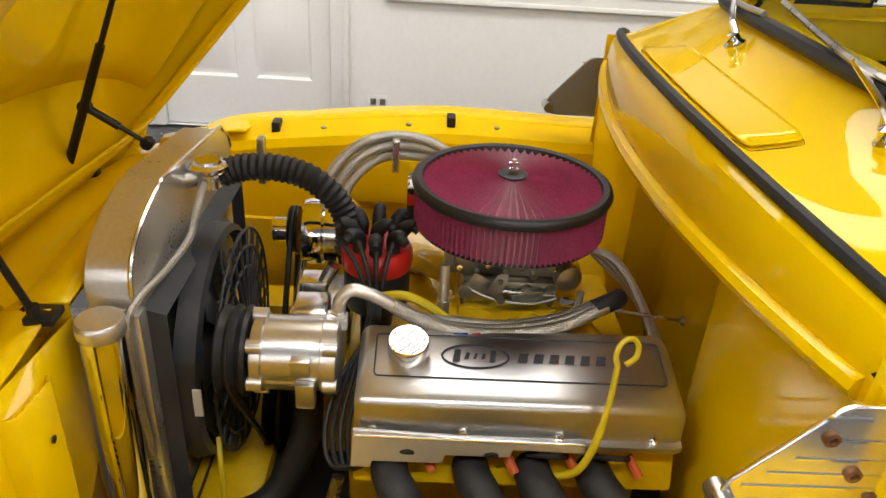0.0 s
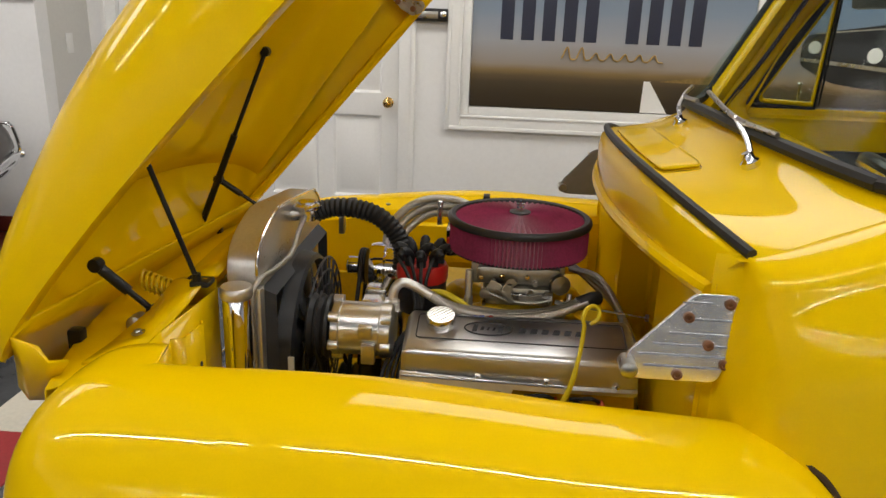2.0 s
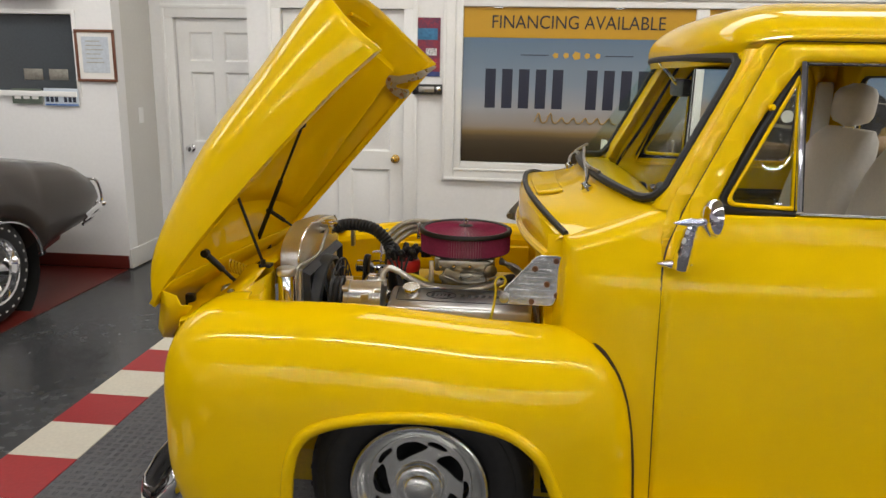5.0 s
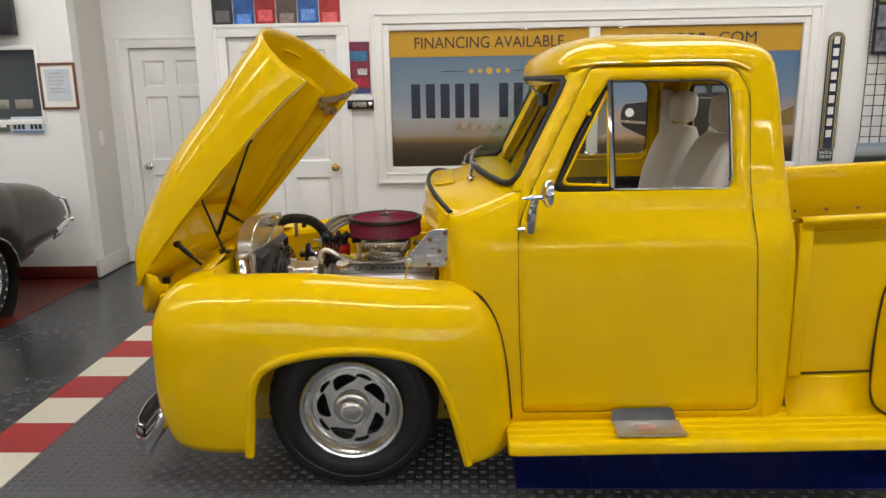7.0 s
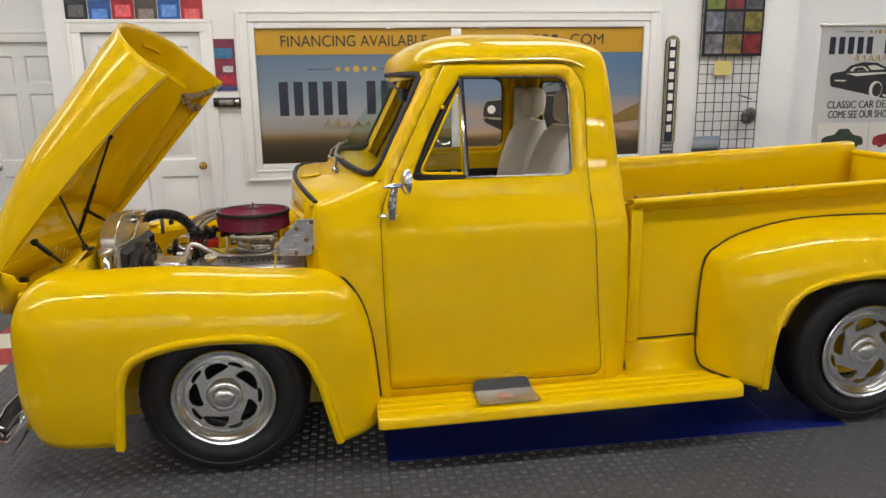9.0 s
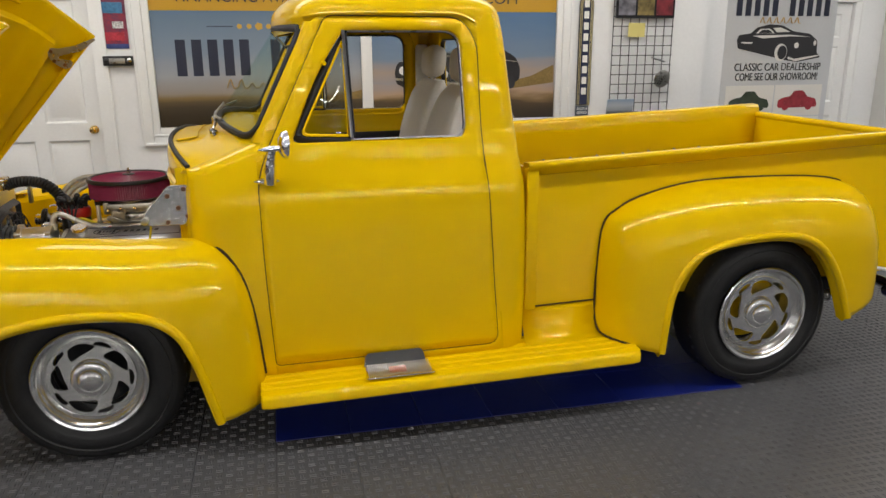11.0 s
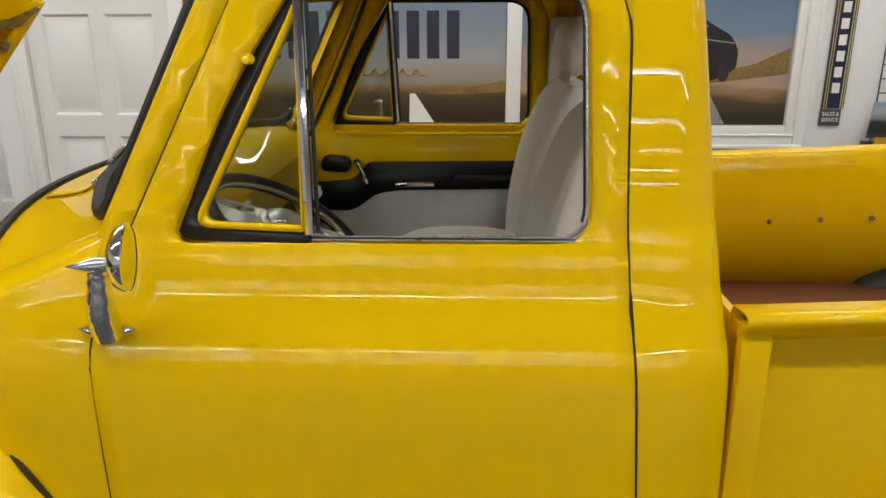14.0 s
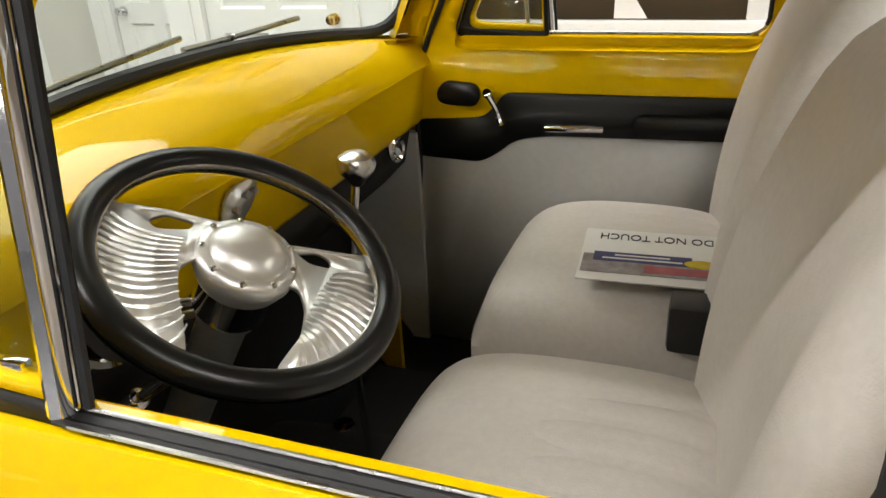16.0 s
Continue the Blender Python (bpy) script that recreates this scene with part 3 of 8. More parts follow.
def wheel(x, s, R, face, z, g):
    w = B()
    cy = s * face
    a = (0, s, 0)
    wd = 0.215
    prof = [(0.205 * g, -wd + 0.02), (0.24, -wd + 0.005), (R - 0.05, -wd), (R - 0.014, -wd + 0.02), (R, -wd + 0.05), (R, -0.055), (R - 0.012, -0.022), (R - 0.03, -0.006), (R - 0.034, -0.0045),
            (R - 0.05, 0.0), (R - 0.055, -0.003), (R - 0.075, 0.004), (0.245 * g, 0.004), (0.24 * g, 0.001), (0.225 * g, -0.002), (0.208 * g, -0.016)]
    tyre = part("wheel", lathe(w, prof, (x, cy, z), a, 64, cap=False), TYRE, truck, "black tyre on a polished alloy wheel")
    grooves = B()
    for k in range(72):
        t = 2 * math.pi * k / 72
        rot = Euler((0, 0.5 if k % 2 else -0.5, 0)).to_matrix()
        m = Matrix.Rotation(t, 3, "Y")
        c = m @ Vector((R - 0.0105, 0, 0))
        box(grooves, (x + c.x, cy - s * (0.056 if k % 2 else 0.10), z + c.z), (0.014, 0.045, 0.012), m)
    part("tread", grooves, TYRE, tyre)
    rim = lathe(B(), [(r * g, q) for r, q in ((0.212, -0.004), (0.214, 0.006), (0.208, 0.010), (0.199, 0.006), (0.195, -0.006), (0.187, -0.012), (0.180, -0.022), (0.173, -0.030), (0.164, -0.034), (0.161, -0.12), (0.17, -0.19))], (x, cy, z), a, 64, cap=False)
    part("rim", rim, WHEELM, tyre, "polished alloy rim")
    # slotted centre
    outl = arc(0, 0, 0.163, 0, 360, 48)[:-1]
    holes = []
    for k in range(5):
        t0 = 360 / 5 * k + (34 if x < 1 else 20)
        big = [(0.096, 26), (0.116, 24), (0.143, 15), (0.149, 2), (0.147, -12), (0.134, -28), (0.118, -22), (0.100, 2)]
        small = [(0.138, -23), (0.152, -27), (0.156, -38), (0.151, -51), (0.139, -50), (0.137, -36)]
        for sh in (big, small):
            holes.append(rounded([(r * math.cos(radians(t0 - s * q)), r * math.sin(radians(t0 - s * q))) for r, q in sh], 0.008, 2))
    disc = fill(B(), outl, holes, lambda u, v: (x + u * g, cy - s * 0.030, z + v * g))
    centre = part("spokes", disc, WHEELM, tyre, "slotted polished wheel centre", solid=0.010, offset=0, angle=25)
    for face_ in centre.data.polygons:
        face_.use_smooth = False
    cap = lathe(B(), [(0.078, -0.004), (0.074, 0.008), (0.070, 0.018), (0.062, 0.024), (0.048, 0.026), (0.046, 0.031), (0.040, 0.038), (0.024, 0.044), (0.0, 0.046)], (x, cy - s * 0.027, z), a, 40)
    part("hub_cap", cap, WHEELM, tyre, "domed chrome hub cap")
    drum = lathe(B(), [(0.150, -0.17), (0.150, -0.125), (0.0, -0.125)], (x, cy, z), a, 32)
    part("brake_drum", drum, SATINBLACK if x < 1 else SATIN, tyre, "black brake drum" if x < 1 else "yellow painted brake drum")
    return tyre


for s in (-1, 1):
    wheel(0.0, s, 0.337, 0.805, 0.334, 0.95)
    wheel(2.797, s, 0.347, 0.80, 0.346, 1.02)

# wheel wells and underbody
UNDER = mat("black_underbody", (0.01, 0.01, 0.01), 0.8, var=0.3)
span_b = B()
span(span_b, (-0.55, -0.48, 0.30), (3.6, 0.48, 0.36))
span(span_b, (0.66, -0.69, 0.24), (1.68, 0.69, 0.30))
part("chassis", span_b, UNDER, truck)
part("front_crossmember", span(B(), (-0.50, -0.33, 0.27), (-0.36, 0.33, 0.385), bev=0.02), SATIN, truck, "yellow painted front crossmember")
for s in (-1, 1):
    part("splash_panel", span(B(), (-0.56, s * 0.50, 0.16), (0.66, s * 0.515, 0.60)), SATIN, truck, "yellow painted inner splash panel")
    part("frame_rail", span(B(), (-0.72, s * 0.33, 0.30), (0.50, s * 0.43, 0.45), bev=0.012), SATIN, truck, "yellow painted frame rail")
    part("splash_panel", span(B(), (0.52, s * 0.50, 0.20), (0.535, s * 0.74, 0.60)), UNDER, truck)

# ---- cab ----
# a belt line: full below, falling in, nearly upright again, then rolling over to the window sill
SIDE = curve([0.25, 0.34, 0.60, 0.84, 0.92, 0.95, 0.97, 0.99, 1.01, 1.03, 1.05, 1.07, 1.09, 1.105, 1.12, 1.135, 1.15, 1.165, 1.176, 1.24, 1.57, 1.66],
             [0.755, 0.772, 0.784, 0.785, 0.784, 0.782, 0.7795, 0.7745, 0.767, 0.758, 0.7485, 0.7395, 0.732, 0.7275, 0.7243, 0.7212, 0.717, 0.7115, 0.7075, 0.6965, 0.642, 0.625])


def side_y(x, z):
    """The half-width of the cab at a place on its side."""
    y = SIDE(z)
    if x < 0.60:
        t = min(1, (0.60 - x) / 0.215)
        y -= 0.13 * (1 - max(0, 1 - t ** 2.9) ** (1 / 2.1))
    if x > 1.53:                  # the quarter panel steps out under a moulded ledge
        up = max(0, min(1, (x - 1.53) / 0.10))
        y += up * (0.009 * max(0, min(1, (1.196 - z) / 0.012)) * max(0, min(1, (z - 0.95) / 0.16)))
    return y


DOOR = rounded([(0.668, 0.308), (0.652, 0.70), (0.647, 1.04), (0.70, 1.17), (0.925, 1.622), (1.44, 1.617), (1.500, 1.53), (1.505, 1.2), (1.524, 0.9), (1.548, 0.55), (1.572, 0.318)],
               [0.02, 0.1, 0.08, 0.1, 0.03, 0.09, 0.09, 0.1, 0.1, 0.1, 0.05], 5)
WIN = rounded([(0.770, 1.166), (1.453, 1.169), (1.440, 1.572), (0.988, 1.572), (0.879, 1.41)], [0.04, 0.055, 0.075, 0.02, 0.1], 6)


def grow(loop, d):
    """A loop moved outward by d."""
    n, out = len(loop), []
    area = sum(loop[i - 1][0] * loop[i][1] - loop[i][0] * loop[i - 1][1] for i in range(n))
    sg = 1 if area > 0 else -1
    for i in range(n):
        a, b = Vector(loop[i - 1]), Vector(loop[(i + 1) % n])
        t = (b - a).normalized()
        out.append((loop[i][0] + sg * t.y * d, loop[i][1] - sg * t.x * d))
    return out


US, VS = steps(0.36, 1.72, 34), steps(0.3, 0.92, 12) + steps(0.94, 1.22, 42) + steps(1.26, 1.66, 12)


def on_side(s, d=0.0):
    return lambda u, v: (u, s * (side_y(u, v) + d), v)


# door skins and the cab side round them
def cab_side(s):
    outer = [(0.636, 1.0), (0.640, 0.70), (0.652, 0.25), (1.600, 0.25), (1.572, 0.55), (1.548, 0.9), (1.530, 1.2), (1.526, 1.50), (1.522, 1.58), (1.50, 1.646), (0.93, 1.652), (0.87, 1.60), (0.70, 1.27), (0.668, 1.19), (0.636, 1.10)]
    tuck = lambda u, v: (u, s * (side_y(u, v) - (0.002 if (u < 0.66 and v < 1.10) or (u > 1.5 and v > 0.5) else 0)), v)
    return fill(B(), rounded(outer, 0.008, 3), [grow(DOOR, 0.003)], tuck, US, VS)


mirrored("cab_side", cab_side, PAINT, truck, solid=0.03)
doors = mirrored("door", lambda s: fill(B(), DOOR, [WIN], on_side(s, 0.001), US, VS), PAINT, truck, "yellow door with a chrome-framed window", solid=0.028)
for d, s in zip(doors, (-1, 1)):
    ring = [Vector((u, s * (side_y(u, v) - 0.003), v)) for u, v in grow(DOOR, 0.0015)]
    part("door_seam", tube(B(), [*ring, ring[0]], 0.0038, 6, smooth=False), GAP, d)
    # window reveal, channel and glass
    lip = [grow(WIN, 0.0), grow(WIN, -0.002), grow(WIN, -0.004)]
    rows = [[(u, s * (side_y(u, v) + dd), v if v > 1.21 else v - drop) for u, v in [*lp, lp[0]]] for lp, dd, drop in zip(lip, (0.002, -0.012, -0.045), (0.002, 0.012, 0.030))]
    part("window_reveal", loft(B(), rows), PAINT, d)
    run = [(u, v) for u, v in grow(WIN, -0.004) if (v > 1.47 and u > 1.0) or u > 1.40]
    part("window_seal", tube(B(), [(u, s * (side_y(u, v) - 0.020), v) for u, v in run], 0.0035, 6, smooth=False), STEEL, d, "thin bright window channel edge")
    run = [(u, v) for u, v in grow(WIN, -0.006) if (v > 1.47 and u > 1.0) or u > 1.40]
    part("window_channel", tube(B(), [(u, s * (side_y(u, v) - 0.029), v) for u, v in run if v > 1.19], 0.0045, 6, smooth=False), RUBBER, d, "black felt window channel")
    for off, zz in ((0.0, 1.1725), (0.0175, 1.1730)):
        bead = [(u, s * (side_y(u, v) - off), v) for u, v in [(x, zz) for x in steps(1.005, 1.43, 8)]]
        part("sill_bead", tube(B(), bead, 0.0016, 6, smooth=False), STEEL, d, "thin metal bead along the sill")
    strip = [[(x, s * (side_y(x, 1.174) - o), z) for x in steps(0.99, 1.428, 8)] for o, z in ((0.0, 1.1715), (0.004, 1.1735), (0.008, 1.1710), (0.012, 1.1735), (0.0175, 1.1715))]
    part("sill_weatherstrip", loft(B(), strip), RUBBER, d, "black rubber window weatherstrip")
    # vent window: rubber triangle, yellow frame, chrome post, glass
    tri_o = rounded([(0.772, 1.168), (0.998, 1.164), (0.990, 1.568), (0.881, 1.41)], [0.04, 0.004, 0.01, 0.1], 5)
    tri_i = rounded([(0.806, 1.189), (0.990, 1.182), (0.983, 1.540)], [0.035, 0.004, 0.01], 5)
    tri_g = rounded([(0.820, 1.199), (0.986, 1.193), (0.981, 1.515)], [0.028, 0.004, 0.01], 5)
    part("vent_rubber", fill(B(), tri_o, [tri_i], on_side(s, -0.010)), RUBBER, d, "black rubber vent window surround", solid=0.02)
    part("vent_frame", fill(B(), tri_i, [tri_g], on_side(s, -0.006)), PAINT, d, solid=0.02)
    pp = [(1.001 - 0.013 * k / 8, 1.180 + 0.390 * k / 8) for k in range(9)]
    part("vent_post", tube(B(), [(u, s * (side_y(u, v) - 0.002), v) for u, v in pp], 0.0105, 8, smooth=False, flat=0.8), CHROME, d, "upright chrome vent window post")
    part("vent_channel", tube(B(), [(u + 0.012, s * (side_y(u, v) - 0.010), v) for u, v in pp], 0.0035, 6, smooth=False), RUBBER, d)
    part("vent_glass", fill(B(), grow(tri_g, 0.003), (), on_side(s, -0.016)), SMOKE, d, "lightly tinted vent window glass", solid=0.004)
    kb = lathe(B(), [(0.009, 0), (0.009, 0.012), (0.006, 0.02), (0.0, 0.021)], (0.912, s * 0.662, 1.452), (0, s, 0), 12)
    part("vent_latch", kb, PAINT, d)

# roof: drip rail, visor edge and crown
def roof_edge():
    """The plan of the roof's edge, once round."""
    half = [(0.730 + 0.110 * k ** 3.0, 0.622 * k) for k in steps(0, 0.92, 14)] + [(0.838, 0.603), (0.872, 0.626), (0.92, 0.634), (0.98, 0.636)] + [(x, 0.636) for x in steps(1.08, 1.40, 6)]
    half += [(1.46, 0.636), (1.50, 0.6345), (1.54, 0.629), (1.575, 0.614), (1.600, 0.590), (1.614, 0.555), (1.620, 0.50), (1.622, 0.38), (1.623, 0.2), (1.623, 0.0)]
    return half + [(x, -y) for x, y in half[-2:0:-1]]


def edge_z(x):
    return 1.640 - 0.036 * max(0, min(1, (0.95 - x) / 0.21)) - 0.012 * max(0, (x - 1.45) / 0.14)


def roof():
    rim = roof_edge()
    rows = []
    for drop, kx, ky in ((0.050, 0.975, 0.975), (0.022, 0.985, 0.988), (0.010, 0.998, 0.999)):
        row = []
        for x, y in rim:
            f = max(0, min(1, (x - 1.44) / 0.07))          # no lip at the back: the roof runs on into the pillars
            row.append((1.15 + (x - 1.15) * (kx + (1.0 + 0.10 * drop - kx) * f), y * (ky + (1.0 + 0.26 * drop - ky) * f), edge_z(x) - drop))
        rows.append(row)
    for k in range(0, 20):
        a = math.pi / 2 * k / 20
        c, sn = math.cos(a) ** 0.92, math.sin(a) ** 0.94
        rows.append([(1.15 + (x - 1.15) * c, y * c, edge_z(x) + (1.762 - edge_z(x)) * sn) for x, y in rim])
    rows.append([(1.15, 0.0, 1.762)] * len(rim))
    return loft(B(), rows, ring=True)


part("roof", roof(), PAINT, truck, "domed yellow roof", angle=50)
for s in (-1, 1):
    rail = [(0.845, s * 0.612, 1.620), (0.875, s * 0.631, 1.624), (0.93, s * 0.640, 1.630), (1.0, s * 0.642, 1.633), (1.15, s * 0.642, 1.634), (1.36, s * 0.642, 1.633), (1.44, s * 0.642, 1.626), (1.495, s * 0.640, 1.602)]
    part("drip_rail", tube(B(), rail, 0.0055, 8), PAINT, truck)

# windscreen, its rubber and the header over it
def ws(v, w):
    """v from -1 to 1 across, w from 0 at the base to 1 at the head."""
    a = abs(v)
    xb = 0.482 + 0.155 * a ** 2.6
    xt = 0.742 + 0.095 * a ** 2.8
    zb = 1.222 - 0.045 * a ** 2.2
    zt = 1.588 - 0.010 * a ** 2
    yb, yt = 0.655 * v, 0.612 * v
    return Vector((xb + (xt - xb) * w, yb + (yt - yb) * w, zb + (zt - zb) * w))


NV = 28
screen = loft(B(), [[ws(-1 + 2 * i / NV, j / 6) for i in range(NV + 1)] for j in range(7)])
wscreen = part("windscreen", screen, TINT, truck, "curved lightly tinted windscreen", solid=0.005)
wscreen.visible_shadow = False
edge = [ws(-0.88 + 1.76 * i / 24, 0) for i in range(25)] + [ws(0.93, 0.012), ws(0.965, 0.04), ws(0.985, 0.08)] + [ws(1, k / 8) for k in range(1, 8)] + [ws(0.99, 0.97)] + [ws(0.96 - 1.92 * i / 24, 1) for i in range(25)] + [ws(-0.99, 0.97)] + [ws(-1, 1 - k / 8) for k in range(1, 8)] + [ws(-0.985, 0.08), ws(-0.965, 0.04), ws(-0.93, 0.012)]
part("screen_rubber", tube(B(), [*edge, edge[0]], 0.014, 8, smooth=False), RUBBER, wscreen, "black rubber windscreen seal")
head = [[ws(-1.0 + 2.0 * i / NV, w) + Vector((dx, 0, 0)) for i in range(NV + 1)] for w, dx in ((0.985, -0.006), (1.02, -0.004), (1.05, 0.010), (1.10, 0.030))]
part("screen_header", loft(B(), head), PAINT, truck, solid=0.01)
for s in (-1, 1):      # pillars between the screen and the door
    rows = []
    for k in range(13):
        w = -0.02 + 1.08 * k / 12
        p = ws(s * 0.985, w)
        z = p.z
        dx = 0.70 + (z - 1.17) * 0.4978
        q = Vector((dx, s * (side_y(dx, z) + 0.0), z))
        rows.append([p + Vector((0.03, -s * 0.03, 0)), p, p.lerp(q, 0.35) + Vector((-0.012, s * 0.018, 0)), p.lerp(q, 0.7) + Vector((-0.005, s * 0.010, 0)), q, q + Vector((0.02, -s * 0.045, 0))])
    part("screen_pillar", loft(B(), rows), PAINT, truck, angle=70)

# cowl: from the screen's base forward to the hood seal, then down to the firewall
def cowl_edge(v):
    """The cowl's front edge, under the hood seal."""
    return Vector((0.285 + 0.117 * abs(v) ** 2.4, 0.655 * v, 1.142 - 0.065 * abs(v) ** 2.6))


def cowl_top(u, v, d=0.0):
    """u from the screen's base forward to the edge; the top dips between them."""
    base = ws(v, 0) + Vector((0.012, 0, -0.004))
    dip = 0.030 * math.sin(math.pi * u ** 0.6) * (1 - abs(v) ** 5)
    return base.lerp(cowl_edge(v), u) + Vector((0, 0, d - dip))


def cowl():
    rows = []
    for i in range(NV + 1):
        v = -1 + 2 * i / NV
        a = abs(v)
        f = cowl_edge(v)
        low = Vector((0.270 + 0.082 * a ** 2, 0.60 * v, 1.012))
        lip = f.lerp(low, 0.35) + Vector((-0.018, 0, 0.004))
        mid = f.lerp(low, 0.75) + Vector((-0.012, 0, 0.0))
        rows.append([*(cowl_top(u, v) for u in (0, 0.06, 0.14, 0.24, 0.36, 0.5, 0.65, 0.8, 0.92)), f, f.lerp(lip, 0.5) + Vector((-0.006, 0, 0.004)), lip, mid, low, low + Vector((0.012, 0, -0.008)), low + Vector((0.05, 0, 0.0)), (0.46, 0.60 * v, 1.02)])
    return loft(B(), rows)


part("cowl", cowl(), PAINT, truck, angle=35)
part("cowl_lip", tube(B(), [(0.270 + 0.082 * abs(v) ** 2 - 0.004, 0.60 * v, 1.012 - 0.004) for v in steps(-1.02, 1.02, 28)], 0.015, 8, smooth=False), PAINT, truck)
plan = [(0.352, -0.64), (0.356, -0.255), (0.364, -0.235), (0.44, -0.215), (0.448, -0.20), (0.448, 0.20), (0.44, 0.215), (0.364, 0.235), (0.356, 0.255), (0.352, 0.64)]
part("firewall", loft(B(), [[(x, y, z) for x, y in plan] for z in (0.28, 0.5, 0.8, 1.03)]), PAINT, truck, "yellow painted recessed firewall", angle=25)
seal = [cowl_edge(v) + Vector((-0.004, 0, 0.004)) for v in steps(-0.985, 0.985, 30)]
part("hood_seal", tube(B(), seal, 0.0095, 8, smooth=False), RUBBER, truck, "black rubber hood seal across the cowl")
FRONT = curve([0.25, 0.308, 0.70, 1.04, 1.2], [0.667, 0.664, 0.649, 0.645, 0.645])
for s in (-1, 1):     # rounded shoulder and corner from the cowl to the side
    rows = []
    for x in (0.386, 0.389, 0.395, 0.402, 0.412, 0.425, 0.44, 0.46, 0.48, 0.50, 0.52, 0.54, 0.549, 0.551, 0.58, 0.60, 0.62, 0.635, 0.645, 0.6465, 0.655, 0.668):
        t = max(0, min(1, (x - 0.402) / 0.247))
        ze = 1.079 + 0.096 * t
        zs = ze - 0.050
        zl = 0.26 if x < 0.646 else zs - 0.03
        ys = side_y(x, zs)
        ye = min(0.652, ys - 0.015)
        row = [(x, s * (ye - 0.006), ze + 0.0005)]
        for k in range(9):
            a = math.pi / 2 * k / 8
            row.append((x, s * (ye + (ys - ye) * math.sin(a)), ze - (ze - zs) * (0.14 * math.sin(a) + 0.86 * (1 - math.cos(a)))))
        for z in steps(zs, zl, 24)[1:]:
            xx = x if x < 0.551 or x > 0.646 else 0.551 + (x - 0.551) / 0.094 * (FRONT(z) - 0.551)
            row.append((xx, s * side_y(xx, z), z))
        rows.append(row)
    first = rows[0]
    rows = [[(0.345, s * 0.632, p[2]) for p in first], [(0.37, s * 0.634, p[2]) for p in first]] + rows
    part("cowl_side", loft(B(), rows), PAINT, truck, angle=50)

# cab back with its window opening, belt ledge, cab floor
XB = curve([0.28, 0.9, 1.15, 1.3, 1.45, 1.56, 1.63], [1.70, 1.69, 1.668, 1.654, 1.640, 1.628, 1.616])
back_o = rounded([(-0.735, 0.28), (0.735, 0.28), (0.735, 1.0), (0.70, 1.2), (0.60, 1.62), (-0.60, 1.62), (-0.70, 1.2), (-0.735, 1.0)], 0.06, 4)
back_w = rounded([(-0.50, 1.22), (0.50, 1.22), (0.46, 1.55), (-0.46, 1.55)], 0.09, 6)
part("cab_back", fill(B(), back_o, [back_w], lambda u, v: (XB(v) - 0.06 * (abs(u) / 0.70) ** 8, u, v), steps(-0.70, 0.70, 20), steps(0.3, 1.6, 14)), PAINT, truck, solid=0.03)
part("rear_window_seal", tube(B(), [(1.64 - 0.03 * max(0, v - 1.2) / 0.4, u, v) for u, v in [*back_w, back_w[0]]], 0.013, 8, smooth=False), RUBBER, truck)
part("rear_window", fill(B(), back_w, (), lambda u, v: (1.64 - 0.03 * max(0, v - 1.2) / 0.4, u, v)), GLASS, truck, "clear rear window glass")
part("cab_floor", span(B(), (0.36, -0.72, 0.30), (1.65, 0.72, 0.33)), CARPET, truck, "black carpeted cab floor")
REAR = curve([0.25, 0.318, 0.55, 0.9, 1.2, 1.5, 1.56, 1.66], [1.580, 1.577, 1.553, 1.529, 1.510, 1.506, 1.506, 1.506])
for s in (-1, 1):     # rounded rear corners, from the door's edge to the cab's back
    rows = []
    for z in [*steps(0.26, 0.94, 7), *steps(0.96, 1.17, 18), 1.178, 1.184, 1.190, 1.196, 1.202, *steps(1.215, 1.60, 20), 1.615, 1.63]:
        xb = XB(z)
        x0 = min(1.575, xb - 0.065)
        xs = min(REAR(z), x0 - 0.012)
        y0, r = side_y(x0, z), 0.075 + 0.05 * max(0, z - 1.2)
        row = [(x, s * side_y(x, z), z) for x in steps(xs, x0, 5)[:-1]]
        for k in range(19):
            a = math.pi / 2 * k / 18
            row.append((x0 + (xb - x0) * math.sin(a) ** 0.95, s * (y0 - r * (1 - math.cos(a) ** 0.95)), z))
        rows.append(row + [(xb - 0.002, s * (y0 - r - 0.06), z)])
    part("cab_corner", loft(B(), rows), PAINT, truck, angle=50)

# ---- hood ----
HO = Vector((-0.128, 0, 1.567))
HU, HW = Vector((-0.653, 0, -0.757)), Vector((-0.757, 0, 0.653))
HEIGHT = curve([0.0, 0.3, 0.6, 0.8, 0.93, 1.0, 1.05, 1.085, 1.10], [0.340, 0.297, 0.272, 0.226, 0.186, 0.150, 0.095, 0.040, 0.012])
RISE = curve([0.0, 0.04, 0.15, 0.31, 0.6, 0.85, 1.05, 1.245], [0.030, 0.036, 0.052, 0.064, 0.076, 0.078, 0.070, 0.05])
HALF = curve([0.0, 0.5, 0.9, 1.0, 1.06, 1.10], [0.625, 0.625, 0.618, 0.610, 0.596, 0.575])


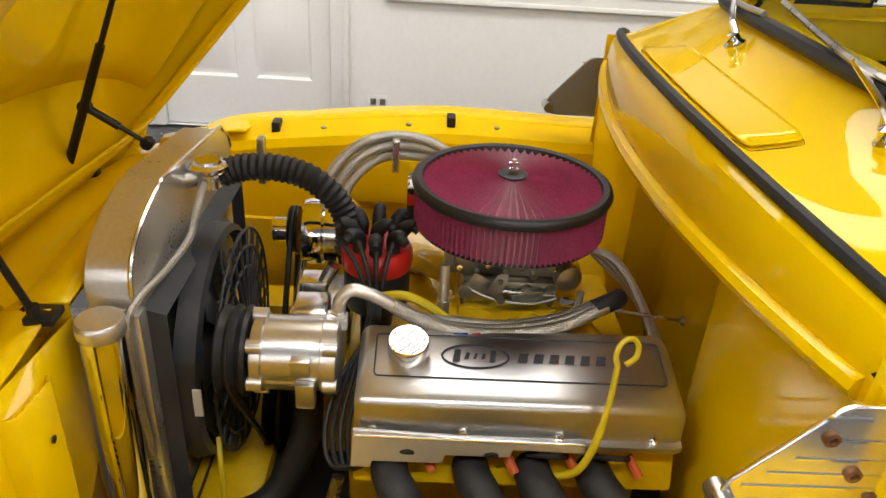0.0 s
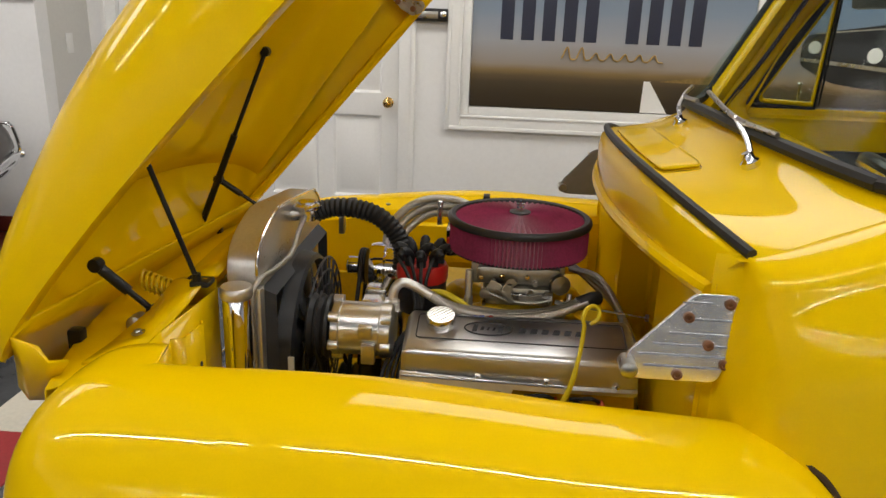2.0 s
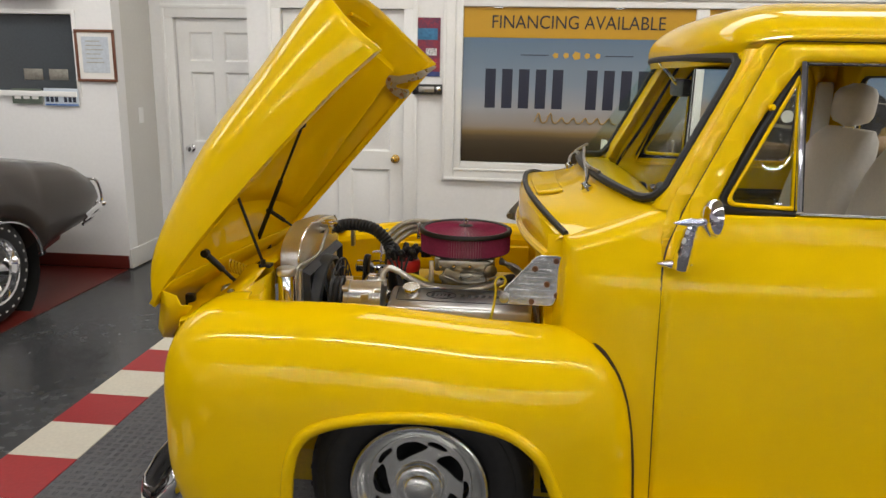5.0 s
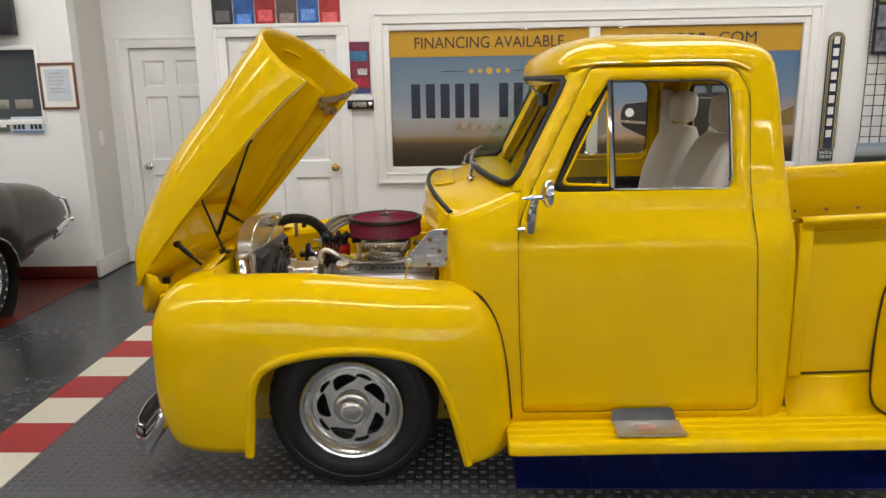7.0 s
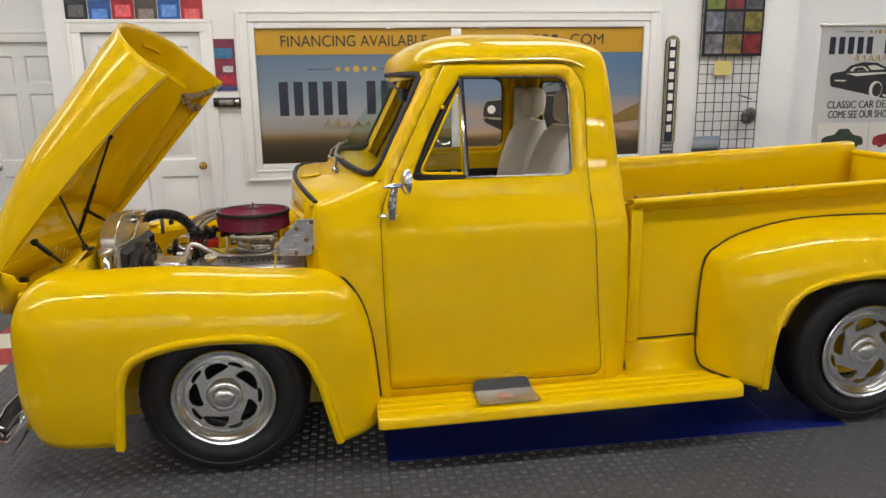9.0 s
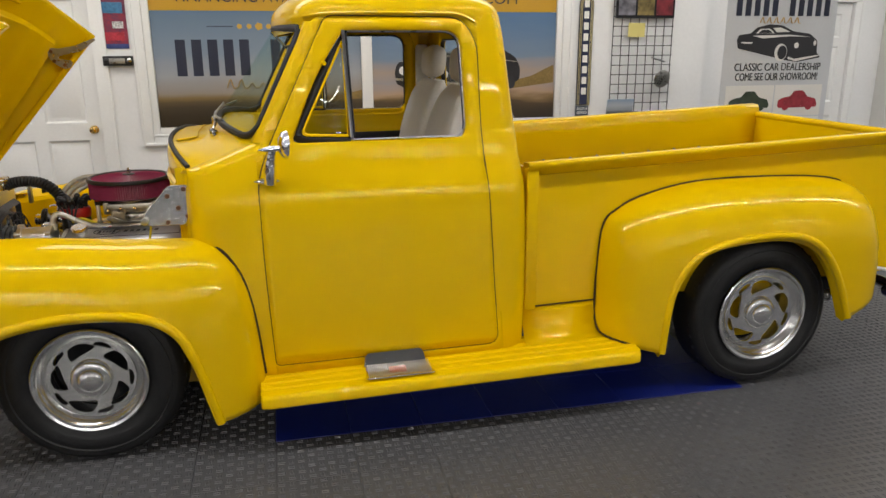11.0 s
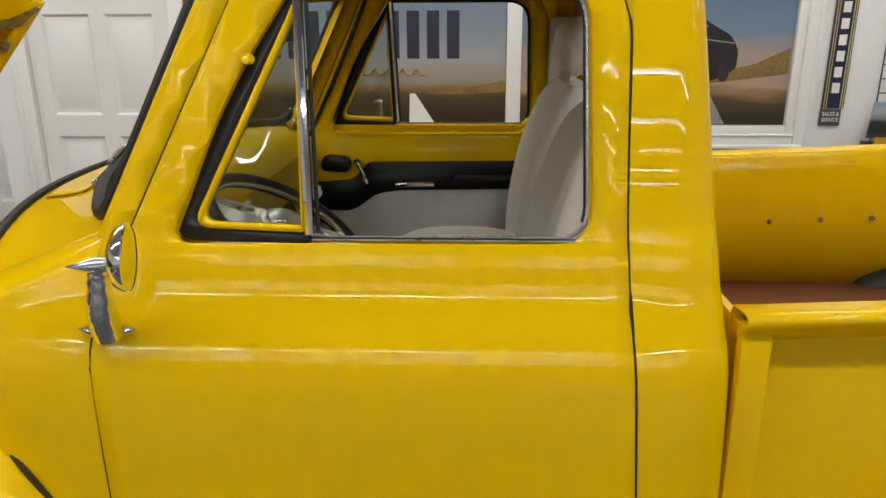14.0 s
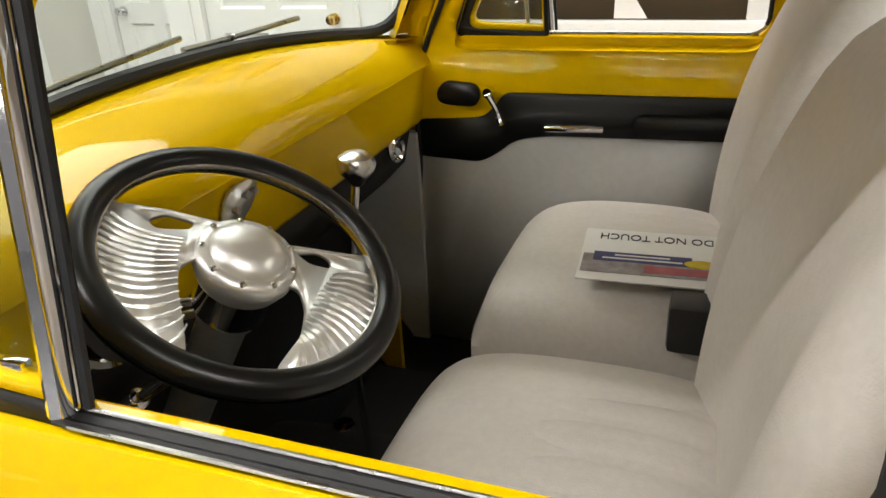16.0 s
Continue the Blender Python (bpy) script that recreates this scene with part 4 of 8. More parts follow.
def hood_at(u, v, d=0.0):
    """u from the rear edge forward, v from -1 to 1 over the section, d inward."""
    h, w = HEIGHT(u) - d, HALF(u) - d
    a = math.pi / 2 * abs(v)
    square = 0.66 if v < 0 else 0.66 - 0.20 * max(0, 1 - u / 0.7)
    y, z = w * math.sin(a) ** 0.80, h * max(0.0, math.cos(a)) ** square
    z += RISE(u) * (0.5 - 0.5 * math.copysign(y, v) / 0.62)          # the driver's edge bows up
    edge = -0.022 * (1 - (y / w) ** 4) * max(0, 1 - u / 0.6)          # the rear edge follows the cowl
    return HO + HU * (u + edge) + HW * z + Vector((0, math.copysign(y, v), 0))


def hood_skin(d, u0=0.0, u1=1.10, n=44):
    rows = []
    for i in range(n + 1):
        u = u0 + (u1 - u0) * i / n
        row = [hood_at(u, -1 + 2 * k / 56, d) for k in range(57)]
        turn = 0.045 * min(1, max(0, (1.12 - u) / 0.08))
        near, far = [row[0] + Vector((0, turn * f, 0)) + HW * g for f, g in ((1, 0.012), (0.5, -0.006))], [row[-1] - Vector((0, turn * f, 0)) + HW * g for f, g in ((0.5, -0.006), (1, 0.012))]
        rows.append(near + row + far)
    return loft(B(), rows)


def hood_lip():
    """The hood's front edge, turned down below its nose."""
    rows = []
    for v in steps(-1, 1, 40):
        end = 1.03 + 0.25 * (1 - abs(v) ** 7)
        lift = 0.5 - 0.5 * v
        rows.append([HO + HU * u + HW * (w * lift + k) + Vector((0, 0.605 * v * q, 0)) for u, w, k, q in ((0.98, 0.075, 0.0, 0.99), (1.02 + (end - 1.03) * 0.25, 0.072, 0.004, 1.0), (1.02 + (end - 1.03) * 0.6, 0.06, 0.0, 1.0), (end - 0.02, 0.03, -0.004, 0.99), (end, 0.01, -0.014, 0.97), (end - 0.015, 0.0, -0.03, 0.94))])
    return loft(B(), rows)


hood = part("hood", hood_skin(0.0), PAINT, truck, "yellow front-hinged hood standing open", solid=0.012, angle=60)
part("hood_lip", hood_lip(), PAINT, hood, solid=0.008)
part("hood_inner_panel", loft(B(), [[hood_at(u, v, 0.012 if e else 0.045) for v in steps(-0.90, 0.90, 40)] for u, e in ((0.135, 1), (0.15, 0), *((q, 0) for q in steps(0.2, 0.88, 10)), (0.94, 1))]), PAINT, hood)
for a, b in ((0.12, 0.40), (-0.40, -0.12)):
    part("hood_stiffener", tube(B(), [hood_at(0.075, v, 0.016) for v in steps(a, b, 8)], 0.012, 8, flat=0.6), PAINT, hood)

# ---- bed ----
RZ = lambda x: 1.05 + 0.043 * (x - 1.70)


def bed_side(s):
    zt = lambda x: RZ(x) - 0.03
    return fill(B(), [(1.705, 0.43), (3.70, 0.47), (3.70, zt(3.70)), (1.705, zt(1.705))], (), lambda u, v: (u, s * 0.690, v))


sides = mirrored("bed_side", bed_side, PAINT, truck)
for o, s in zip(sides, (-1, 1)):
    rows = []
    for x in steps(1.70, 3.72, 12):
        z = RZ(x)
        prof = [(0.690, z - 0.052), (0.702, z - 0.046), (0.729, z - 0.018), (0.738, z - 0.008), (0.740, z + 0.0), (0.735, z + 0.007), (0.726, z + 0.010), (0.70, z + 0.008), (0.67, z + 0.004), (0.655, z - 0.02), (0.655, z - 0.07), (0.650, 0.62)]
        rows.append([(x, s * y, zz) for y, zz in prof])
    part("bed_rail", loft(B(), rows), PAINT, o, solid=0.003, angle=50)
    part("front_stake", span(B(), (1.70, s * 0.69, 0.43), (1.752, s * 0.722, RZ(1.7) - 0.012), bev=0.010), PAINT, o)
part("bed_front", span(B(), (1.705, -0.69, 0.45), (1.72, 0.69, 1.03)), PAINT, truck)
part("bed_floor", span(B(), (1.70, -0.68, 0.60), (3.70, 0.68, 0.625)), WOOD, truck, "varnished wooden bed floor")
gate = part("tailgate", span(B(), (3.70, -0.69, 0.50), (3.73, 0.69, 1.07), bev=0.006), PAINT, truck)
part("gate_rail", tube(B(), [(3.715, -0.69, 1.08), (3.715, 0.69, 1.08)], 0.022, 10), PAINT, gate)

# ---- engine bay ----
def braided(name="braided_hose_mat"):
    m = mat(name, (0.52, 0.50, 0.45), 0.32, metal=0.95, var=0.45, big=420, fine=800)
    nt = m.node_tree
    tc, w1, bu = nt.nodes["Texture Coordinate"], nt.nodes.new("ShaderNodeTexVoronoi"), nt.nodes.new("ShaderNodeBump")
    w1.inputs["Scale"].default_value = 430
    nt.links.new(tc.outputs["Object"], w1.inputs["Vector"])
    nt.links.new(w1.outputs["Distance"], bu.inputs["Height"])
    bu.inputs["Strength"].default_value, bu.inputs["Distance"].default_value = 0.8, 0.0014
    nt.links.new(bu.outputs["Normal"], nt.nodes["Principled BSDF"].inputs["Normal"])
    return m


BRAID = braided()
WIREY = mat("yellow_wire", (0.62, 0.48, 0.01), 0.45, var=0.1)
BLUEA = mat("blue_anodised", (0.01, 0.06, 0.45), 0.25, metal=0.8, var=0.05)
REDA = mat("red_anodised", (0.5, 0.03, 0.02), 0.25, metal=0.8, var=0.05)
ORANGE = mat("orange_boot", (0.55, 0.10, 0.02), 0.55, var=0.2)
HEADER = mat("black_header_coating", (0.02, 0.021, 0.022), 0.6, var=0.4, big=30, fine=120, bump=0.4)
DULL = mat("dull_zinc", (0.46, 0.44, 0.38), 0.34, metal=0.95, var=0.3, big=14)

# filter
air = part("air_cleaner", lathe(B(), [(0.10, 0.868), (0.160, 0.870), (0.168, 0.872), (0.166, 0.876), (0.10, 0.877)], (0.066, 0.0, 0), (0, 0, 1), 64), SATINBLACK, truck, "round open air cleaner with a pleated red filter")
pl = []
for z in (0.874, 0.946):
    pl.append([(0.066 + (0.170 if k % 2 else 0.160) * math.cos(2 * math.pi * k / 220), (0.170 if k % 2 else 0.160) * math.sin(2 * math.pi * k / 220), z) for k in range(220)])
part("filter_element", loft(B(), pl, ring=True), FILTER, air, "pleated red cotton element", angle=20)
rows = []
for r, z in ((0.022, 0.962), (0.06, 0.960), (0.11, 0.955), (0.158, 0.948)):
    rows.append([(0.066 + r * math.cos(2 * math.pi * k / 128), r * math.sin(2 * math.pi * k / 128), z + (0.0048 if k % 2 else -0.0048) * min(1, r / 0.08)) for k in range(128)])
part("filter_lid", loft(B(), rows, ring=True), FILTER, air, "pleated red filter lid", angle=10)
part("lid_ring", lathe(B(), [(0.154, 0.946), (0.158, 0.956), (0.168, 0.958), (0.174, 0.954), (0.176, 0.948), (0.174, 0.941), (0.168, 0.940), (0.166, 0.944)], (0.066, 0, 0), (0, 0, 1), 64, cap=False), BLACK, air, "black rubber lid ring")
part("lid_hub", lathe(B(), [(0.026, 0.955), (0.026, 0.966), (0.020, 0.968), (0.0, 0.968)], (0.066, 0, 0), (0, 0, 1), 24), BLACK, air)
st = cyl(B(), (0.066, 0, 0.962), (0.066, 0, 0.992), 0.0045, seg=8)
cyl(st, (0.066, 0, 0.968), (0.066, 0, 0.976), 0.010, seg=6)
box(st, (0.066, 0, 0.982), (0.020, 0.004, 0.010), bev=0.002)
part("wing_nut", st, CHROME, air)

# carburettor and linkage
cb = span(B(), (-0.015, -0.09, 0.752), (0.155, 0.09, 0.80), bev=0.012)
span(cb, (-0.03, -0.075, 0.80), (0.17, 0.075, 0.845), bev=0.012)
cyl(cb, (0.066, 0, 0.845), (0.066, 0, 0.872), 0.066, seg=28)
for x in (0.0, 0.05, 0.10, 0.14):
    cyl(cb, (x, -0.10, 0.785), (x, -0.075, 0.785), 0.011, seg=10)
    cyl(cb, (x + 0.01, -0.088, 0.81), (x + 0.01, -0.07, 0.81), 0.007, seg=6)
carb = part("carburettor", cb, DULL, truck, "dull zinc four-barrel carburettor")
lk = tube(B(), [(0.0, -0.105, 0.79), (0.05, -0.112, 0.775), (0.11, -0.112, 0.772), (0.15, -0.108, 0.782)], 0.0035, 8)
box(lk, (0.02, -0.105, 0.80), (0.05, 0.005, 0.03), Euler((0, 0.5, 0)).to_matrix(), bev=0.002)
box(lk, (0.10, -0.105, 0.778), (0.055, 0.005, 0.022), Euler((0, -0.2, 0)).to_matrix(), bev=0.002)
lathe(lk, [(0.012, 0), (0.012, 0.006), (0.0, 0.007)], (0.045, -0.112, 0.805), (0, -1, 0), 12)
lathe(lk, [(0.012, 0), (0.012, 0.006), (0.0, 0.007)], (-0.01, -0.11, 0.79), (0, -1, 0), 12)
part("throttle_linkage", lk, DULL, carb)
spr = [(0.07 + 0.0011 * k, -0.115 + 0.006 * math.cos(k * 1.57), 0.735 + 0.006 * math.sin(k * 1.57)) for k in range(56)]
part("return_spring", tube(B(), spr, 0.0013, 5, smooth=False), CHROME, carb)
cab = tube(B(), [(0.165, -0.10, 0.772), (0.24, -0.11, 0.766), (0.33, -0.12, 0.760), (0.372, -0.125, 0.757)], 0.0028, 8)
cyl(cab, (0.16, -0.10, 0.772), (0.215, -0.107, 0.768), 0.0065, seg=10)
cyl(cab, (0.368, -0.125, 0.757), (0.376, -0.126, 0.757), 0.009, seg=10)
part("throttle_cable", cab, STEEL, carb, "braided throttle cable to the firewall")

# carburettor details
for x, y, z in ((-0.02, -0.078, 0.806), (0.03, -0.078, 0.812), (0.09, -0.078, 0.812), (0.15, -0.078, 0.806)):
    part("carburettor_screw", lathe(B(), [(0.006, 0), (0.006, 0.005), (0.003, 0.006), (0.0, 0.006)], (x, y, z + 0.012), (0, -1, 0.2), 8), BRASS, carb)
part("choke_lever", slab(rounded([(0.028, 0.800), (0.044, 0.832), (0.058, 0.834), (0.062, 0.822), (0.050, 0.798), (0.062, 0.776), (0.050, 0.770)], 0.004, 2), [arc(0.048, 0.818, 0.005, 0, 360, 10)[:-1]], lambda u, v: (u, -0.118, v), (0, -0.003, 0)), DULL, carb)
part("vacuum_pot", lathe(B(), [(0.012, 0), (0.024, 0.004), (0.024, 0.016), (0.012, 0.02), (0.0, 0.021)], (0.165, -0.085, 0.815), (0.3, -1, 0), 20), DULL, carb)
part("fuel_bowl", span(B(), (-0.045, -0.06, 0.795), (-0.02, 0.06, 0.850), bev=0.006), DULL, carb)
part("fuel_bowl", span(B(), (0.155, -0.06, 0.795), (0.180, 0.06, 0.850), bev=0.006), DULL, carb)
part("cross_shaft", cyl(B(), (-0.01, -0.10, 0.79), (0.15, -0.10, 0.782), 0.004, seg=8), STEEL, carb)
part("carburettor_stud", cyl(B(), (-0.01, -0.085, 0.745), (-0.01, -0.085, 0.775), 0.005, seg=8), STEEL, carb)
part("carburettor_stud", cyl(B(), (0.145, -0.085, 0.745), (0.145, -0.085, 0.775), 0.005, seg=8), STEEL, carb)
part("line_union", cyl(B(), (0.158, -0.10, 0.772), (0.185, -0.104, 0.770), 0.0085, seg=6), CHROME, carb)

# intake manifold and block
man = B()
span(man, (-0.17, -0.19, 0.60), (0.31, 0.19, 0.665), bev=0.02)
span(man, (-0.02, -0.10, 0.66), (0.16, 0.10, 0.752), bev=0.015)
runners = []
for k, x in enumerate((-0.10, 0.005, 0.125, 0.235)):
    for s in (-1, 1):
        runners.append(tube(B(), [(0.07 + (x - 0.07) * 0.35, s * 0.03, 0.715), (0.07 + (x - 0.07) * 0.8, s * 0.11, 0.715), (x, s * 0.19, 0.665), (x, s * 0.215, 0.63)], 0.027, 12))
lathe(man, [(0.035, 0), (0.035, 0.05), (0.028, 0.055), (0.0, 0.056)], (0.10, -0.13, 0.66), (0, -0.2, 1), 18)
mano = part("intake_manifold", man, SATIN, truck, "yellow painted intake manifold")
for r_ in runners:
    part("intake_runner", r_, SATIN, mano)
blk = B()
span(blk, (-0.20, -0.23, 0.30), (0.32, 0.23, 0.60), bev=0.02)
heads = []
for s in (-1, 1):
    heads.append(B())
    box(heads[-1], (0.07, s * 0.265, 0.62), (0.50, 0.16, 0.12), Euler((s * 0.35, 0, 0)).to_matrix(), bev=0.01)
blko = part("engine_block", blk, SATIN, truck, "yellow painted engine block and cylinder heads")
for h_ in heads:
    part("cylinder_head", h_, SATIN, blko)


# valve covers
def cover(s):
    bm = B()
    sec = [(-0.365, 0.676), (-0.365, 0.684), (-0.353, 0.687), (-0.350, 0.733), (-0.347, 0.741), (-0.340, 0.7455), (-0.330, 0.7478), (-0.212, 0.776), (-0.198, 0.772), (-0.190, 0.755), (-0.180, 0.70), (-0.175, 0.69)]
    rows = []
    for x, sh in ((-0.178, 0.022), (-0.172, 0.008), (-0.165, 0.0), (0.305, 0.0), (0.312, 0.008), (0.318, 0.022)):
        cy, cz = -0.27, 0.70
        rows.append([(x, s * -1 * (cy + (y - cy) * (1 - sh * 3)), z - (sh * (z - 0.676) * 6 if z > 0.69 else 0)) for y, z in sec])
    loft(bm, rows, cap=True)
    return bm


POLC = mat("satin_cast_aluminium", (0.56, 0.56, 0.555), 0.33, metal=0.98, var=0.03, big=7, fine=90, rvar=0.02)
vc = part("valve_cover", cover(-1), POLC, truck, "satin aluminium valve cover with raised lettering panel")
NRM = Vector((0, -0.23, 0.973))
def on_cover(u, v, d=0.0):
    """u along the cover, v up its face."""
    return Vector((u, -0.261, 0.7645)) + Vector((0, 0.973, 0.23)) * v + NRM * d
line = [on_cover(u, v, 0.0005) for u, v in rounded([(-0.152, -0.044), (0.297, -0.044), (0.297, 0.040), (-0.152, 0.040)], 0.008, 3)]
part("panel_line", tube(B(), [*line, line[0]], 0.0013, 5, smooth=False), INK, vc)
ov = [on_cover(0.003 + 0.052 * math.cos(a), 0.023 * math.sin(a), 0.0008) for a in steps(0, 2 * math.pi, 40)]
part("oval_badge", tube(B(), ov, 0.0016, 5, smooth=False), INK, vc, "dark oval outline badge")
for a, b, h in ((-0.036, -0.022, 0.013), (-0.018, -0.008, 0.007), (-0.004, 0.004, 0.006), (0.008, 0.017, 0.006), (0.021, 0.033, 0.012)):
    q = [on_cover(0.003 + u, v, 0.0008) for u, v in ((a, -h), (b - 0.003, -h * 0.9), (b, h), (a + 0.004, h))]
    bd = B()
    bd.faces.new([bd.verts.new(p) for p in q])
    part("badge_bar", bd, INK, vc)
for k in range(6):
    a = 0.068 + 0.0245 * k
    q = [on_cover(u, v, 0.0008) for u, v in ((a, -0.009), (a + 0.015, -0.009), (a + 0.019, 0.009), (a + 0.005, 0.009))]
    bd = B()
    bd.faces.new([bd.verts.new(p) for p in q])
    part("badge_bar", bd, INK, vc)
oc = lathe(B(), [(0.031, 0), (0.032, 0.004), (0.032, 0.026), (0.030, 0.029), (0.0, 0.0295)], on_cover(-0.102, 0.004), NRM, 36)
cap = part("oil_cap", oc, POLISH, vc, "round ribbed oil filler cap")
rb = B()
for k in range(-3, 4):
    half = math.sqrt(0.029 ** 2 - (k * 0.008) ** 2)
    p0, p1 = on_cover(-0.102 + k * 0.0056 - half * 0.7, 0.004 + k * 0.0056 + 0, 0.0295), on_cover(-0.102 + k * 0.0056 + half * 0.7, 0.004 - 0, 0.0295)
    d = Vector((0.7, 0.68, 0.16)).normalized()
    c = on_cover(-0.102, 0.004, 0.0295) + Vector((0.7, -0.68, -0.16)).normalized() * k * 0.008
    cyl(rb, c - d * half, c + d * half, 0.0011, seg=6)
part("cap_ribs", rb, BRUSH, cap)
for x in (-0.15, -0.015, 0.13, 0.275):
    b = lathe(B(), [(0.008, 0), (0.008, 0.006), (0.006, 0.007), (0.006, 0.013), (0.0, 0.014)], (x, -0.352, 0.686), (0, -0.25, 1), 10)
    part("cover_bolt", b, CHROME, vc)
# stepped loom plate
out = [(-0.178, 0.704), (0.168, 0.690), (0.168, 0.678), (0.060, 0.680), (0.056, 0.668), (-0.040, 0.668), (-0.045, 0.655), (-0.148, 0.655), (-0.150, 0.645), (-0.180, 0.645)]
PLATE = mat("bright_satin_aluminium", (0.72, 0.72, 0.71), 0.35, metal=0.8, var=0.06, big=8)
lp = slab(out, (), lambda u, v: (u, -0.362 - (0.704 - v) * 0.25, v), (0, -0.006, 0))
plate = part("loom_plate", lp, PLATE, truck, "stepped polished plate under the valve cover", bev=0.0015)
for z in (0.696,):
    part("plate_ridge", tube(B(), [(-0.175, -0.369 - (0.704 - z) * 0.25, z), (0.05 if z < 0.68 else 0.165, -0.369 - (0.704 - z) * 0.25, z - 0.004)], 0.002, 6, smooth=False), CHROME, plate)

# headers and plug leads
for k, x in enumerate((-0.125, 0.0, 0.095, 0.19)):
    part("header_pipe", tube(B(), [(x, -0.31, 0.615), (x + 0.005, -0.375, 0.622), (x + 0.03, -0.418, 0.60), (x + 0.06, -0.435, 0.50), (x + 0.10, -0.42, 0.38)], 0.029, 14), HEADER, truck, "black coated exhaust header pipe")
    part("spark_plug_boot", tube(B(), [(x + 0.052, -0.350, 0.655), (x + 0.068, -0.372, 0.632)], 0.0075, 8), ORANGE, truck, "orange spark plug boot")
    part("plug_lead", tube(B(), [(x - 0.01, -0.36, 0.66), (x + 0.03, -0.375, 0.672), (x + 0.05, -0.36, 0.658)], 0.0045, 8), RUBBER, truck)

# distributor
ds = part("distributor", lathe(B(), [(0.03, 0.62), (0.03, 0.70), (0.056, 0.71), (0.060, 0.725), (0.060, 0.79), (0.055, 0.80)], (-0.166, -0.03, 0), (0, 0, 1), 32), BLACK, truck, "black distributor with a red cap")
part("distributor_cap", lathe(B(), [(0.062, 0.79), (0.064, 0.80), (0.064, 0.822), (0.058, 0.832), (0.03, 0.836), (0.0, 0.836)], (-0.166, -0.03, 0), (0, 0, 1), 32), RED, ds, "red plastic cap")
random.seed(3)
for k in range(9):
    a = 2 * math.pi * k / 8
    r = 0.042 if k < 8 else 0.0
    x, y = -0.166 + r * math.cos(a), -0.03 + r * math.sin(a)
    part("plug_boot", tube(B(), [(x, y, 0.828), (x, y, 0.855), (x + 0.015 * math.cos(a), y + 0.02 * math.sin(a) - 0.005, 0.872), (x + 0.03 * math.cos(a), y + 0.03 * math.sin(a) - 0.012, 0.866)], [0.012, 0.013, 0.012, 0.008], 10), RUBBER, ds)
for k in range(4):
    dx = -0.012 + 0.010 * k
    part("plug_lead", tube(B(), [(-0.19 + dx * 3, -0.075, 0.86), (-0.175 + dx * 1.5, -0.105, 0.82), (-0.165 + dx * 0.6, -0.13, 0.76), (-0.17 + dx * 0.5, -0.16, 0.735), (-0.19 - dx * 0.8, -0.23, 0.70), (-0.205 - dx * 1.2, -0.30, 0.65), (-0.195 - dx * 1.0, -0.345, 0.61), (-0.165, -0.36, 0.625)], 0.0045, 8), RUBBER, truck, "black ignition lead")

# compressor, low at the front
cm, lugs = B(), []
lathe(cm, [(0.05, 0), (0.062, 0.004), (0.064, 0.02), (0.060, 0.022), (0.060, 0.11), (0.064, 0.112), (0.064, 0.135), (0.055, 0.14), (0.0, 0.141)], (-0.348, -0.225, 0.732), (1, 0, 0), 36)
for k in range(6):
    a = math.pi / 3 * k + 0.3
    for x0, x1 in ((-0.348, -0.325), (-0.232, -0.21)):
        lugs.append(cyl(B(), (x0, -0.225 + 0.062 * math.cos(a), 0.732 + 0.062 * math.sin(a)), (x1, -0.225 + 0.062 * math.cos(a), 0.732 + 0.062 * math.sin(a)), 0.012, seg=10))
box(cm, (-0.265, -0.285, 0.75), (0.03, 0.02, 0.03), bev=0.003)
box(cm, (-0.258, -0.288, 0.70), (0.03, 0.02, 0.045), bev=0.003)
CAST = mat("bright_cast_aluminium", (0.68, 0.68, 0.67), 0.28, metal=0.95, var=0.06, big=12)
comp = part("compressor", cm, CAST, truck, "polished air conditioning compressor")
for l_ in lugs:
    part("body_lug", l_, CAST, comp)
part("clutch_pulley", lathe(B(), [(0.02, -0.052), (0.070, -0.05), (0.074, -0.046), (0.066, -0.036), (0.074, -0.026), (0.066, -0.018), (0.074, -0.008), (0.07, -0.002), (0.0, -0.001)], (-0.348, -0.225, 0.732), (1, 0, 0), 40), BLACK, comp, "black grooved pulley")
part("manifold_fitting", tube(B(), [(-0.215, -0.21, 0.785), (-0.213, -0.205, 0.82), (-0.195, -0.20, 0.838), (-0.165, -0.195, 0.828), (-0.13, -0.19, 0.806)], 0.011, 12), BRUSH, comp)
nut = lathe(B(), [(0.017, 0), (0.017, 0.022), (0.012, 0.024), (0.012, 0.03)], (-0.215, -0.21, 0.775), (0, 0, 1), 6)
part("fitting_nut", nut, BRUSH, comp)

# alternator, high on the far side
al = lathe(B(), [(0.03, 0), (0.066, 0.006), (0.070, 0.02), (0.070, 0.045), (0.064, 0.05), (0.064, 0.075), (0.070, 0.08), (0.070, 0.105), (0.05, 0.125), (0.0, 0.13)], (-0.335, 0.19, 0.735), (1, 0, 0), 36)
alt = part("alternator", al, CHROME, truck, "chromed alternator")
part("alternator_nut", lathe(B(), [(0.018, 0), (0.026, 0.006), (0.026, 0.034), (0.02, 0.04)], (-0.40, 0.19, 0.735), (1, 0, 0), 20), CHROME, alt)
part("alternator_pulley", lathe(B(), [(0.05, 0), (0.052, 0.003), (0.044, 0.010), (0.052, 0.017), (0.05, 0.02)], (-0.362, 0.19, 0.735), (1, 0, 0), 32), SATINBLACK, alt)
part("tension_rod", cyl(B(), (-0.325, 0.12, 0.70), (-0.33, 0.04, 0.63), 0.008, seg=10), CHROME, alt)
